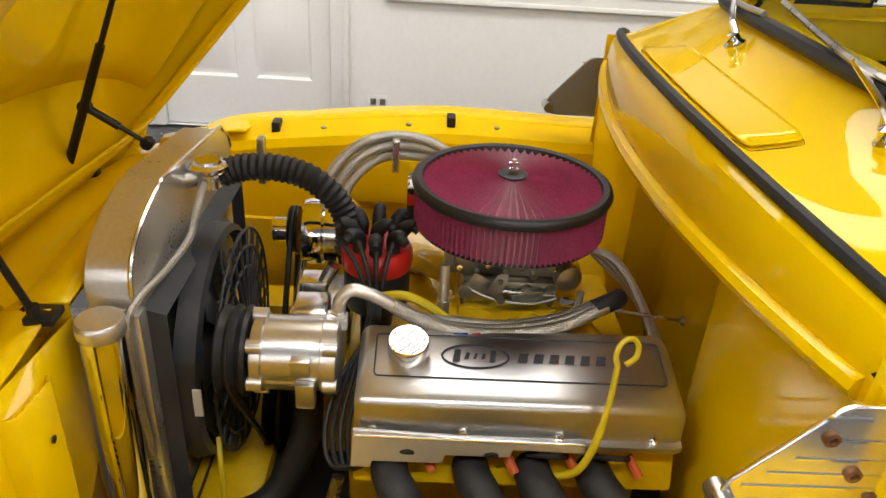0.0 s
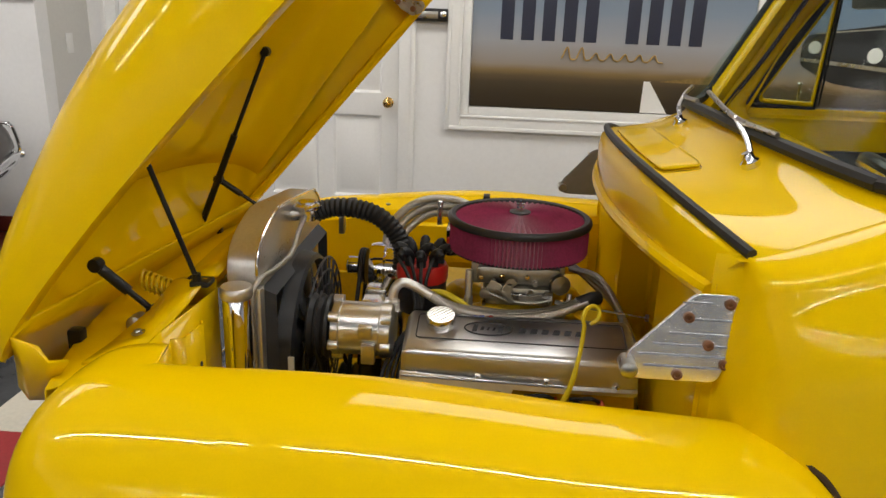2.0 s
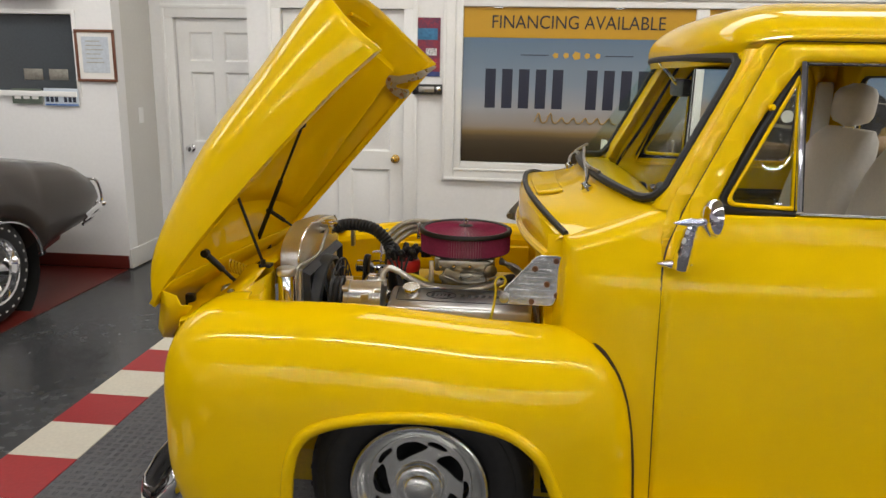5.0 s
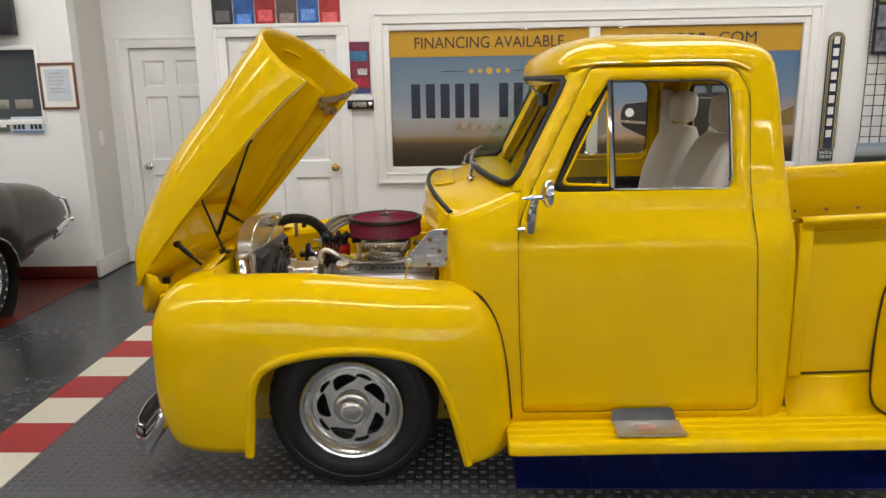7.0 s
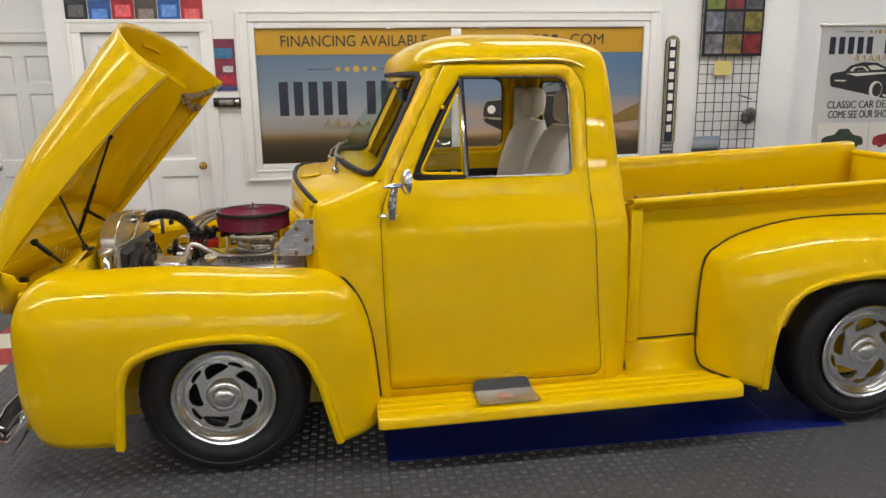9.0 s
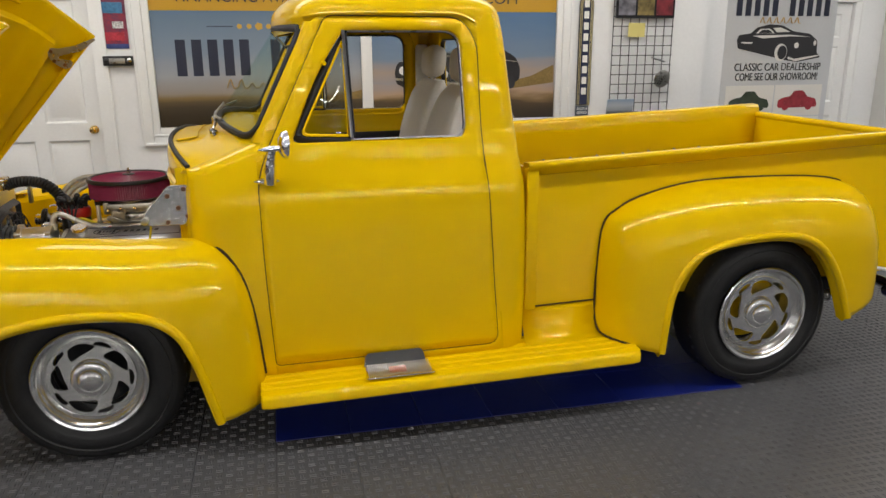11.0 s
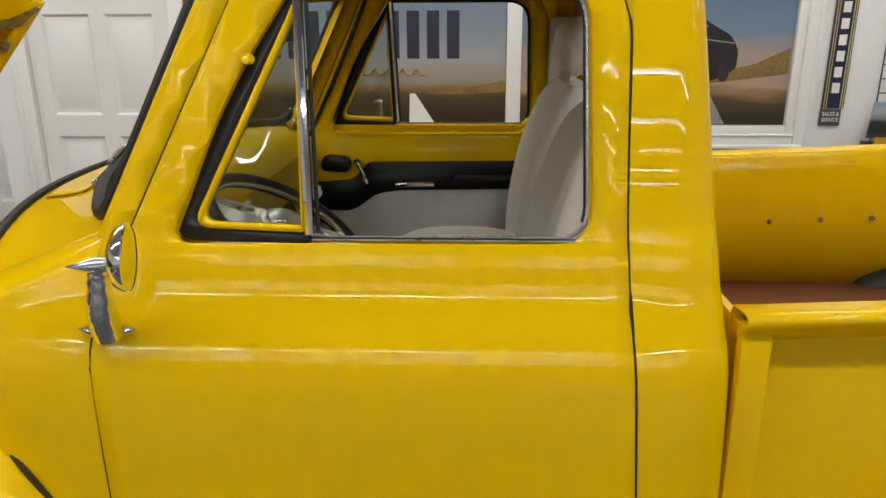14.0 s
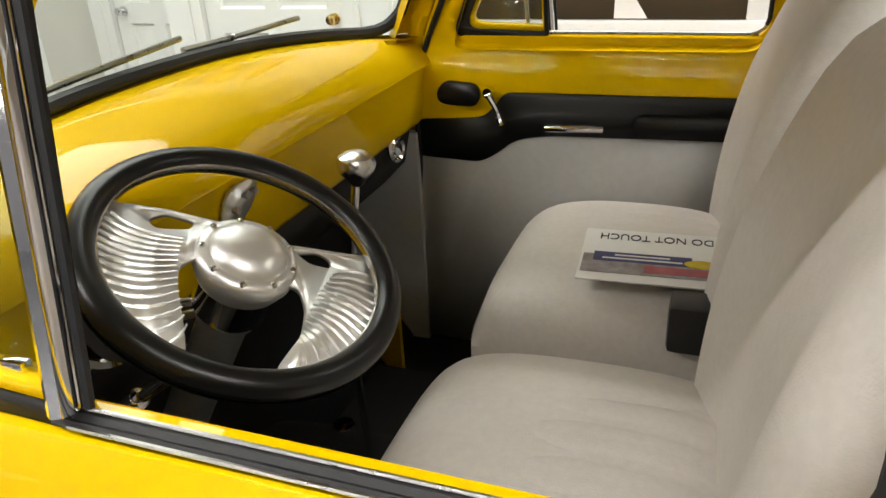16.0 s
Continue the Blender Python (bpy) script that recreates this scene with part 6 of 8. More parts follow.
def backrest(y0, y1, zb, zt, w=0.11):
    """A padded seat back leaning rearward, with side bolsters."""
    bm = B()
    ym, hw = (y0 + y1) / 2, (y1 - y0) / 2
    rows = []
    for i in range(17):
        t = i / 16
        z = zb + (zt - zb) * t
        x = 1.400 + 0.085 * t ** 2.3
        taper = 1 - 0.26 * t ** 3 - 0.10 * max(0, t - 0.9) * 10 * 0.8
        round_ = 1 if t < 0.9 else math.sqrt(max(0.02, 1 - ((t - 0.9) / 0.1) ** 2))
        ring_ = []
        for k in range(28):
            a = 2 * math.pi * k / 28
            c, s_ = math.cos(a), math.sin(a)
            yy = math.copysign(abs(s_) ** 0.55, s_) * hw * taper
            th = w / 2 * math.copysign(abs(c) ** 0.6, c) * (0.4 + 0.6 * round_)
            bol = 0.10 * max(0, min(1, (abs(yy) / hw - 0.35) / 0.35)) ** 2 * (1 - t ** 3) * 0.5 if c < 0 else 0
            ring_.append((x + w / 2 + th - bol * 0.75, ym + yy, z))
        rows.append(ring_)
    return loft(bm, rows, ring=True, cap=True)


SEAT = [(-0.615, -0.005), (0.035, 0.615)]
for i, (y0, y1) in enumerate(SEAT):
    seat = part("seat_cushion", pad(0.985, 1.46, y0, y1, 0.56, 0.852, puff=0.026, n=26, front=True), LEATHER, truck, "cream leather bucket seat cushion")
    ins = pad(1.10, 1.45, y0 + 0.10, y1 - 0.10, 0.78, 0.870, puff=0.012, n=42, pleats=6)
    part("seat_insert", ins, LEATHER, seat)
    back = part("seat_back", backrest(y0, y1, 0.74, 1.345), LEATHER, truck, "tall cream leather seat back with bolsters")
    hb = B()
    rows = []
    ym = (y0 + y1) / 2
    for t in range(9):
        u = t / 8
        z = 1.352 + 0.165 * u
        sc = math.sqrt(max(0.05, 1 - abs(2 * u - 1) ** 4))
        rows.append([(1.535 + 0.012 * u + 0.052 * math.copysign(abs(math.cos(a)) ** 0.7, math.cos(a)) * sc, ym + 0.125 * math.copysign(abs(math.sin(a)) ** 0.6, math.sin(a)) * sc, z) for a in [2 * math.pi * k / 24 for k in range(24)]])
    loft(hb, rows, ring=True, cap=True)
    head = part("headrest", hb, LEATHER, truck, "cream leather headrest")
    for dy in (-0.05, 0.05):
        part("headrest_post", cyl(B(), (1.53, ym + dy, 1.31), (1.535, ym + dy, 1.365), 0.006, seg=10), CHROME, head)
    part("headrest_collar", cyl(B(), (1.512, ym - 0.05, 1.33), (1.512, ym + 0.05, 1.33), 0.007, seg=8), BLACK, head)
part("seat_belt_buckle", span(B(), (1.325, 0.03, 0.81), (1.385, 0.095, 0.89), bev=0.01), BLACK, truck, "black seat belt buckle")
part("belt_webbing", tube(B(), [(1.42, 0.10, 0.865), (1.455, 0.08, 0.868), (1.47, 0.06, 0.80)], 0.025, 8, flat=0.15), BLACK, truck)
part("seat_base", span(B(), (1.06, -0.60, 0.33), (1.50, 0.60, 0.58), bev=0.02), LEATHER, truck, "cream trimmed seat base")

# printed card lying on the far seat
card = thing("notice_card", (1.28, 0.30, 0.872), "white printed card with a coloured car picture lying on the seat", "notice card", )
cm_ = Matrix.Translation((1.290, 0.196, 0.889)) @ Euler((radians(-4), radians(0), radians(183))).to_matrix().to_4x4()
cb_ = B()
box(cb_, (0, 0, 0), (0.245, 0.175, 0.003), bev=0.001)
cb_.transform(cm_)
part("card", cb_, PAPER, card)
words("DO NOT TOUCH", 0.030, INK, card, cm_ @ Matrix.Translation((0.0, -0.062, 0.0022)) , depth=0.0004, width=0.19)
for (x, y, w, h, m) in ((0.0, 0.035, 0.235, 0.06, mat("card_grey", (0.30, 0.27, 0.28), 0.5, var=0.4, big=30)), (0.02, 0.012, 0.16, 0.030, mat("card_blue", (0.05, 0.05, 0.16), 0.5, var=0.3, big=40)),
                        (-0.04, 0.045, 0.11, 0.022, mat("card_red", (0.40, 0.10, 0.11), 0.5, var=0.3, big=40)), (-0.075, 0.018, 0.055, 0.026, mat("card_yellow", (0.62, 0.48, 0.02), 0.5, var=0.2, big=40))):
    q = B()
    if m.name.startswith("card_yellow"):
        lathe(q, [(w / 2, 0), (w / 2, 0.0006)], (0, 0, 0), (0, 0, 1), 24)
        q.transform(Matrix.Translation((x, y, 0.003)) @ Matrix.Diagonal((1, h / w, 1, 1)))
    else:
        box(q, (x, y, 0.0024 if w > 0.2 else 0.0029), (w, h, 0.0006))
    q.transform(cm_)
    part("printed_block", q, m, card)
for k in range(2):
    q = B()
    box(q, (0.02, 0.018 - 0.011 * k, 0.0036), (0.13 - 0.04 * k, 0.004, 0.0005))
    q.transform(cm_)
    part("print_bar", q, PAPER, card)

# inner door trims: yellow top, black band, pale vinyl below
for d, s in zip(doors, (-1, 1)):
    yi = lambda z: s * (SIDE(z) - 0.034 - 0.050 * max(0, min(1, (1.14 - z) / 0.10)))
    place = lambda u, v: (u, yi(v), v)
    part("inner_sill", fill(B(), [(0.69, 1.03), (1.50, 1.03), (1.50, 1.168), (0.70, 1.168)], (), place, (), steps(1.0, 1.17, 10)), PAINT, d, angle=60)
    part("sill_top", loft(B(), [[(x, s * (SIDE(1.17) - 0.018), 1.1715) for x in (0.80, 1.44)], [(x, s * (SIDE(1.17) - 0.028), 1.1715) for x in (0.80, 1.44)], [(x, yi(1.166), 1.1655) for x in (0.80, 1.44)]]), PAINT, d)
    black = rounded([(0.66, 0.868), (0.83, 0.862), (0.87, 0.885), (0.92, 0.925), (1.0, 0.938), (1.52, 0.948), (1.52, 1.048), (0.90, 1.043), (0.875, 1.01), (0.84, 0.975), (0.66, 0.962)], 0.03, 4)
    part("trim_band", fill(B(), black, (), lambda u, v: (u, yi(v) - s * 0.004, v)), TRIMBLACK, d, "black vinyl trim band", solid=0.006, offset=0)
    low = [(0.66, 0.34), (1.53, 0.34), (1.53, 0.946), (1.0, 0.936), (0.92, 0.923), (0.87, 0.883), (0.83, 0.862), (0.66, 0.868)]
    part("trim_panel", fill(B(), low, (), lambda u, v: (u, yi(v) - s * 0.001, v)), VINYL, d, "pale grey vinyl trim panel", solid=0.006, offset=0)
    yel = [(0.66, 0.95), (0.84, 0.96), (0.92, 1.06), (0.66, 1.06)]
    part("inner_plate", fill(B(), yel, (), lambda u, v: (u, yi(v) - s * 0.0005, v)), PAINT, d)
    sp = rounded([(0.73, 1.012), (0.835, 1.005), (0.845, 1.06), (0.745, 1.068)], 0.03, 5)
    part("speaker_grille", fill(B(), sp, (), lambda u, v: (u, yi(v) - s * 0.008, v)), BLACK, d, "black oval door speaker", solid=0.012, offset=0)
    cr = B()
    cyl(cr, (0.866, yi(1.045), 1.045), (0.866, yi(1.045) - s * 0.028, 1.045), 0.012, seg=14)
    tube(cr, [(0.866, yi(1.045) - s * 0.026, 1.045), (0.882, yi(1.0) - s * 0.028, 1.005), (0.895, yi(1.0) - s * 0.03, 0.968)], [0.008, 0.007, 0.009], 8)
    part("window_crank", cr, CHROME, d, "chrome window winder")
    pu = B()
    tube(pu, [(0.995, yi(0.96) - s * 0.012, 0.958), (1.03, yi(0.96) - s * 0.02, 0.962), (1.09, yi(0.96) - s * 0.02, 0.964), (1.125, yi(0.96) - s * 0.012, 0.962)], 0.010, 10)
    part("door_lever", pu, CHROME, d, "chrome inner door lever")
    arm = rounded([(1.19, 0.955), (1.40, 0.965), (1.41, 1.005), (1.20, 1.0)], 0.018, 4)
    part("pull_cup", fill(B(), arm, (), lambda u, v: (u, yi(v) - s * 0.016, v)), TRIMBLACK, d, "black moulded pull cup", solid=0.02, offset=0)
    if s < 0:
        part("vent_catch", box(B(), (0.952, -0.690, 1.196), (0.020, 0.010, 0.010), bev=0.003), CHROME, d)
    cyl(ct := B(), (0.948, yi(1.17) + s * 0.025, 1.19), (0.945, yi(1.17) + s * 0.02, 1.245), 0.005, seg=10)
    lathe(ct, [(0.008, 0), (0.009, 0.004), (0.006, 0.008), (0.0, 0.009)], (0.945, yi(1.17) + s * 0.02, 1.243), (0, 0, 1), 10)
    if s > 0:
        part("vent_handle", ct, CHROME, d)
    part("door_edge_seal", tube(B(), [(0.672, yi(0.5) + s * 0.004, 0.36), (0.668, yi(0.8), 0.80), (0.672, yi(1.0) , 1.0), (0.70, yi(1.1) + s * 0.01, 1.13), (0.80, s * (SIDE(1.3) - 0.05), 1.32), (0.92, s * (SIDE(1.58) - 0.05), 1.57)], 0.007, 6), RUBBER, d)

# kick panels, dash, lower dash, headliner, back trim
for s in (-1, 1):
    part("kick_panel", span(B(), (0.42, s * 0.675, 0.33), (0.668, s * 0.705, 0.93)), VINYL, truck, "pale grey vinyl kick panel")
    part("pillar_trim", span(B(), (1.50, s * 0.59, 0.40), (1.57, s * 0.622, 1.52), bev=0.02), VINYL, truck)


def dash():
    rows = []
    for y in steps(-0.685, 0.685, 36):
        a = abs(y) / 0.685
        b = ws(y / 0.66 if abs(y) < 0.65 else math.copysign(0.985, y), 0)
        sag = 0.012 * a ** 4
        lo = 0.95 if abs(y) > 0.2 else 0.95
        rows.append([(b.x + 0.015, y, b.z - 0.012), (b.x + 0.06, y, b.z - 0.004 - 0.01), (0.628 + 0.035 * a, y, 1.195 - 0.03 * a - sag), (0.680 + 0.01 * a, y, 1.168 - 0.025 * a), (0.714, y, 1.125 - 0.01 * a), (0.718, y, 1.105), (0.707, y, 1.10), (0.702, y, 1.08), (0.694, y, 1.02), (0.682, y, 0.965), (0.668, y, 0.95), (0.645, y, 0.945)])
    return loft(B(), rows)


dash_o = part("dashboard", dash(), PAINT, truck, "yellow painted steel dashboard", angle=50)
gp = rounded([(-0.165, 1.025), (-0.085, 1.035), (-0.065, 1.088), (-0.15, 1.092)], 0.03, 5)
part("gauge_plate", fill(B(), gp, (), lambda u, v: (0.712 - (1.085 - v) * 0.20, u, v)), PLATE, dash_o, "oval metal switch plate", solid=0.006, offset=0)
for u, v in ((-0.135, 1.055), (-0.11, 1.07), (-0.09, 1.07)):
    part("dash_knob", lathe(B(), [(0.004, 0), (0.004, 0.007), (0.006, 0.008), (0.006, 0.012), (0.0, 0.013)], (0.714 - (1.085 - v) * 0.20, u, v), (1, 0, 0.1), 10), STEEL, dash_o)
for y in (-0.40,):
    part("speedometer", lathe(B(), [(0.075, 0), (0.078, 0.008), (0.070, 0.012), (0.066, 0.006), (0.0, 0.006)], (0.700, y, 1.045), (1, 0, 0.25), 32), CHROME, dash_o, "round chrome-rimmed gauge")
    part("gauge_face", lathe(B(), [(0.066, 0.008), (0.0, 0.008)], (0.732, y, 1.045), (1, 0, 0.25), 32, cap=False), BLACK, dash_o)
ld = B()
loft(ld, [[(0.66, y, 0.95), (0.64, y, 0.86), (0.58, y, 0.80)] for y in steps(-0.66, 0.66, 6)])
part("lower_dash", ld, TRIMBLACK, truck, "black lower dash panel", solid=0.01)
ball = lathe(B(), [(0.03, 0), (0.032, 0.006), (0.026, 0.01), (0.02, 0.004), (0.016, 0.010), (0.0, 0.014)], (0.672, 0.535, 0.935), (1, -0.2, 0.1), 20)
part("air_outlet", ball, CHROME, truck, "round chrome air outlet")
part("toe_board", loft(B(), [[(0.468, y, 0.95), (0.468, y, 0.55), (0.62, y, 0.335)] for y in (-0.68, 0.68)]), CARPET, truck, solid=0.01)
part("transmission_tunnel", pad(0.45, 1.1, -0.16, 0.16, 0.33, 0.46, puff=0.03), CARPET, truck)
part("headliner", loft(B(), [[(x, y * (1 - 0.10 * abs(2 * (x - 0.86) / 0.66 - 1) ** 4), 1.612 + 0.05 * (1 - (y / 0.57) ** 2)) for y in steps(-0.57, 0.57, 12)] for x in steps(0.86, 1.52, 8)]), VINYL, truck, "pale headliner", solid=0.006)

# steering wheel: rim, winged spokes, hub and column
SC = Vector((0.863, -0.324, 1.085))
SN = Vector((0.513, -0.063, 0.856)).normalized()
SA = Vector((0, 1, 0))
SA = (SA - SN * SA.dot(SN)).normalized()      # to the passenger's side
SB = SN.cross(SA).normalized()
if SB.z < 0:
    SB = -SB


def on_wheel(u, v, d=0.0):
    """The wheel stands a quarter turn off straight ahead."""
    return SC - SB * u + SA * v + SN * d


def ring_profile(R, prof, seg=72):
    return [[on_wheel((R + dr) * math.cos(2 * math.pi * k / seg), (R + dr) * math.sin(2 * math.pi * k / seg), d) for k in range(seg)] for dr, d in prof]


grip = [(0.0168 * math.cos(a), 0.0168 * math.sin(a)) for a in [2 * math.pi * k / 14 for k in range(15)]]
GRIP = mat("black_leather_grip", (0.007, 0.007, 0.007), 0.3, var=0.2, bump=0.1, bump_scale=420)
sw = part("steering_wheel", loft(B(), ring_profile(0.177, grip), ring=True), GRIP, truck, "black-rimmed steering wheel with polished winged spokes")
part("rim_band", loft(B(), ring_profile(0.162, [(0.002, -0.007), (-0.002, -0.005), (-0.003, 0.0), (-0.002, 0.005), (0.002, 0.007)]), ring=True), POLISH, sw)
part("rim_back", loft(B(), ring_profile(0.181, [(0.013, -0.010), (0.008, -0.016), (0.0, -0.0175), (-0.008, -0.016)]), ring=True), POLISH, sw)
SPOKE = mat("satin_silver", (0.78, 0.77, 0.74), 0.38, metal=0.85, var=0.05, big=8)
LEFT = [(-0.160, -0.036), (-0.114, -0.004), (-0.040, 0.030), (-0.03, -0.02), (-0.044, -0.066), (-0.025, -0.092), (0.009, -0.123), (0.035, -0.150), (0.03, -0.168), (-0.014, -0.172), (-0.075, -0.155), (-0.128, -0.116), (-0.160, -0.066)]
LEFT_HOLE = [(-0.116, -0.032), (-0.110, -0.010), (-0.076, 0.004), (-0.070, -0.014), (-0.100, -0.040)]
RIGHT = [(0.010, 0.045), (0.10, 0.135), (0.112, 0.132), (0.135, 0.110), (0.160, 0.062), (0.169, -0.01), (0.155, -0.068), (0.128, -0.108), (0.112, -0.10), (0.108, -0.044), (0.092, -0.012), (0.072, 0.006), (0.04, -0.01)]
RIGHT_HOLE = [(0.034, 0.052), (0.053, 0.082), (0.072, 0.084), (0.079, 0.068), (0.055, 0.050)]
FANS = (((-0.066, -0.030), (-0.040, -0.075), (0.012, -0.122), (-0.148, -0.052), (-0.112, -0.118), (0.012, -0.164)), ((0.086, 0.062), (0.094, 0.0), (0.112, -0.058), (0.120, 0.104), (0.164, 0.01), (0.130, -0.096)))


def bend(a, b, c, t):
    return [(1 - t) * (1 - 2 * t) * p + 4 * t * (1 - t) * q + t * (2 * t - 1) * r for p, q, r in zip(a, b, c)]


lift = lambda u, v: -0.010 + 0.018 * max(0, 1 - math.hypot(u, v) / 0.15)
for outline, hole, fan_ in ((LEFT, LEFT_HOLE, FANS[0]), (RIGHT, RIGHT_HOLE, FANS[1])):
    wing = fill(B(), rounded(outline, 0.008, 3), [rounded(hole, 0.008, 3)], lambda u, v: on_wheel(u, v, lift(u, v)))
    wob = part("spoke", wing, SPOKE, sw, "satin silver winged spoke", solid=0.006, offset=0)
    for k in range(15):
        t = k / 14
        a, b = bend(*fan_[:3], t), bend(*fan_[3:], t)
        p = []
        for q in steps(0, 1, 5):
            u, v = a[0] + (b[0] - a[0]) * q, a[1] + (b[1] - a[1]) * q
            bow = 0.010 * math.sin(math.pi * q)
            u, v = u - bow * (b[1] - a[1]) / 0.09, v + bow * (b[0] - a[0]) / 0.09
            p.append(on_wheel(u, v, lift(u, v) + 0.003))
        part("feather", tube(B(), p, [0.0012, 0.0026, 0.0034, 0.0026], 6), SPOKE, wob)
hubp = part("wheel_hub", lathe(B(), [(0.052, -0.03), (0.060, -0.012), (0.060, 0.004), (0.056, 0.010), (0.050, 0.012), (0.046, 0.012), (0.044, 0.016), (0.040, 0.022), (0.025, 0.029), (0.0, 0.031)], SC, SN, 40), SPOKE, sw, "satin silver domed horn button")
for k in range(9):
    a = 2 * math.pi * k / 9 + 0.3
    part("hub_screw", lathe(B(), [(0.004, 0), (0.004, 0.003), (0.002, 0.005), (0.0, 0.005)], on_wheel(0.053 * math.cos(a), 0.053 * math.sin(a), 0.010), SN, 8), CHROME, hubp)
part("hub_adapter", lathe(B(), [(0.04, -0.085), (0.046, -0.08), (0.046, -0.03), (0.05, -0.028)], SC, SN, 32), CHROME, sw)
part("steering_column", lathe(B(), [(0.032, -0.40), (0.032, -0.11), (0.038, -0.10), (0.038, -0.085)], SC, SN, 24), BRUSH, truck, "brushed steering column")
lv = B()
for u, v, d0 in ((-0.03, -0.05, -0.10), (-0.02, -0.06, -0.12)):
    p0 = on_wheel(-0.03, 0.0, d0)
    p1 = on_wheel(-0.10 + (0.0 if v > -0.055 else 0.03), -0.10, d0 + 0.01)
    cyl(lv, p0, p1, 0.006, seg=10)
    lathe(lv, [(0.008, 0), (0.013, 0.004), (0.013, 0.028), (0.0, 0.03)], p1, p1 - p0, 14)
cyl(lv, (0.80, -0.40, 0.970), (0.725, -0.40, 0.912), 0.008, seg=12)
lathe(lv, [(0.009, 0), (0.014, 0.004), (0.014, 0.026), (0.0, 0.03)], (0.728, -0.40, 0.915), (-0.8, 0, -0.6), 14)
part("column_lever", lv, CHROME, truck, "chrome column levers")
sh = part("shift_lever", tube(B(), [(0.80, 0.03, 0.42), (0.795, 0.025, 0.65), (0.815, 0.015, 0.90), (0.84, 0.01, 1.065)], 0.007, 10), CHROME, truck, "tall chrome shift lever")
part("shift_knob", lathe(B(), [(0.008, -0.02), (0.014, -0.012), (0.028, 0.004), (0.032, 0.016), (0.028, 0.028), (0.014, 0.036), (0.0, 0.037)], (0.842, 0.01, 1.072), (0.05, 0, 1), 24), POLISH, sh, "oval metal shift knob")
pd = B()
box(pd, (0.66, -0.30, 0.52), (0.02, 0.09, 0.06), Euler((0, 0.5, 0)).to_matrix(), bev=0.006)
cyl(pd, (0.60, -0.30, 0.80), (0.655, -0.30, 0.53), 0.008, seg=8)
part("brake_pedal", pd, STEEL, truck)
part("floor_shifter", lathe(B(), [(0.03, 0), (0.03, 0.03), (0.022, 0.05), (0.0, 0.052)], (0.71, 0.09, 0.44), (0, 0, 1), 16), CHROME, truck)
# mirror inside, red tag on the dash
rm = part("rear_view_mirror", box(B(), (0.81, 0.0, 1.49), (0.03, 0.22, 0.06), bev=0.012), BLACK, truck, "black interior mirror")
part("mirror_stem", cyl(B(), (0.80, 0.0, 1.50), (0.73, 0.0, 1.575), 0.006, seg=8), CHROME, rm)
tag = solo("red_card", box(B(), (0.690, -0.615, 1.250), (0.045, 0.003, 0.065), Euler((0, 0.4, 0.5)).to_matrix()), RED, "small red card standing on the dashboard", "card")

# ---- outside fittings ----
# wipers
for y0 in (-0.337, 0.125):
    b0 = cowl_top(0.20, y0 / 0.655, -0.002)
    piv = part("wiper_pivot", lathe(B(), [(0.018, 0), (0.018, 0.012), (0.012, 0.018), (0.010, 0.03), (0.0, 0.032)], b0, (-0.5, 0, 1), 16), CHROME, truck, "chrome wiper pivot")
    m0 = ws((y0 + 0.13) / 0.655, 0.03) + Vector((-0.02, 0, 0.008))
    m1 = ws((y0 + 0.42) / 0.655 if y0 < 0 else 0.62, 0.10) + Vector((-0.012, 0, 0.004))
    part("wiper_arm", tube(B(), [b0 + Vector((-0.006, 0, 0.026)), b0 + Vector((0.0, 0.05, 0.045)), m0], 0.006, 8), CHROME, piv)
    part("wiper_blade", tube(B(), [ws((y0 - 0.02) / 0.655, 0.03) + Vector((-0.012, 0, 0.006)), m0, m1], 0.0055, 6), STEEL, piv)
# cowl vent lid
cv = rounded([(0.90, -0.29), (0.48, -0.28), (0.48, 0.215), (0.90, 0.225)], [0.03, 0.07, 0.07, 0.03], 5)
part("cowl_vent", fill(B(), cv, (), lambda u, v: cowl_top(u, v / 0.655, 0.003), steps(0.45, 0.95, 8), steps(-0.25, 0.2, 10)), PAINT, truck, solid=0.003)
part("vent_seam", tube(B(), [cowl_top(u, v / 0.655, -0.0012) for u, v in [*grow(cv, 0.006), grow(cv, 0.006)[0]]], 0.0016, 6, smooth=False), GAP, truck)
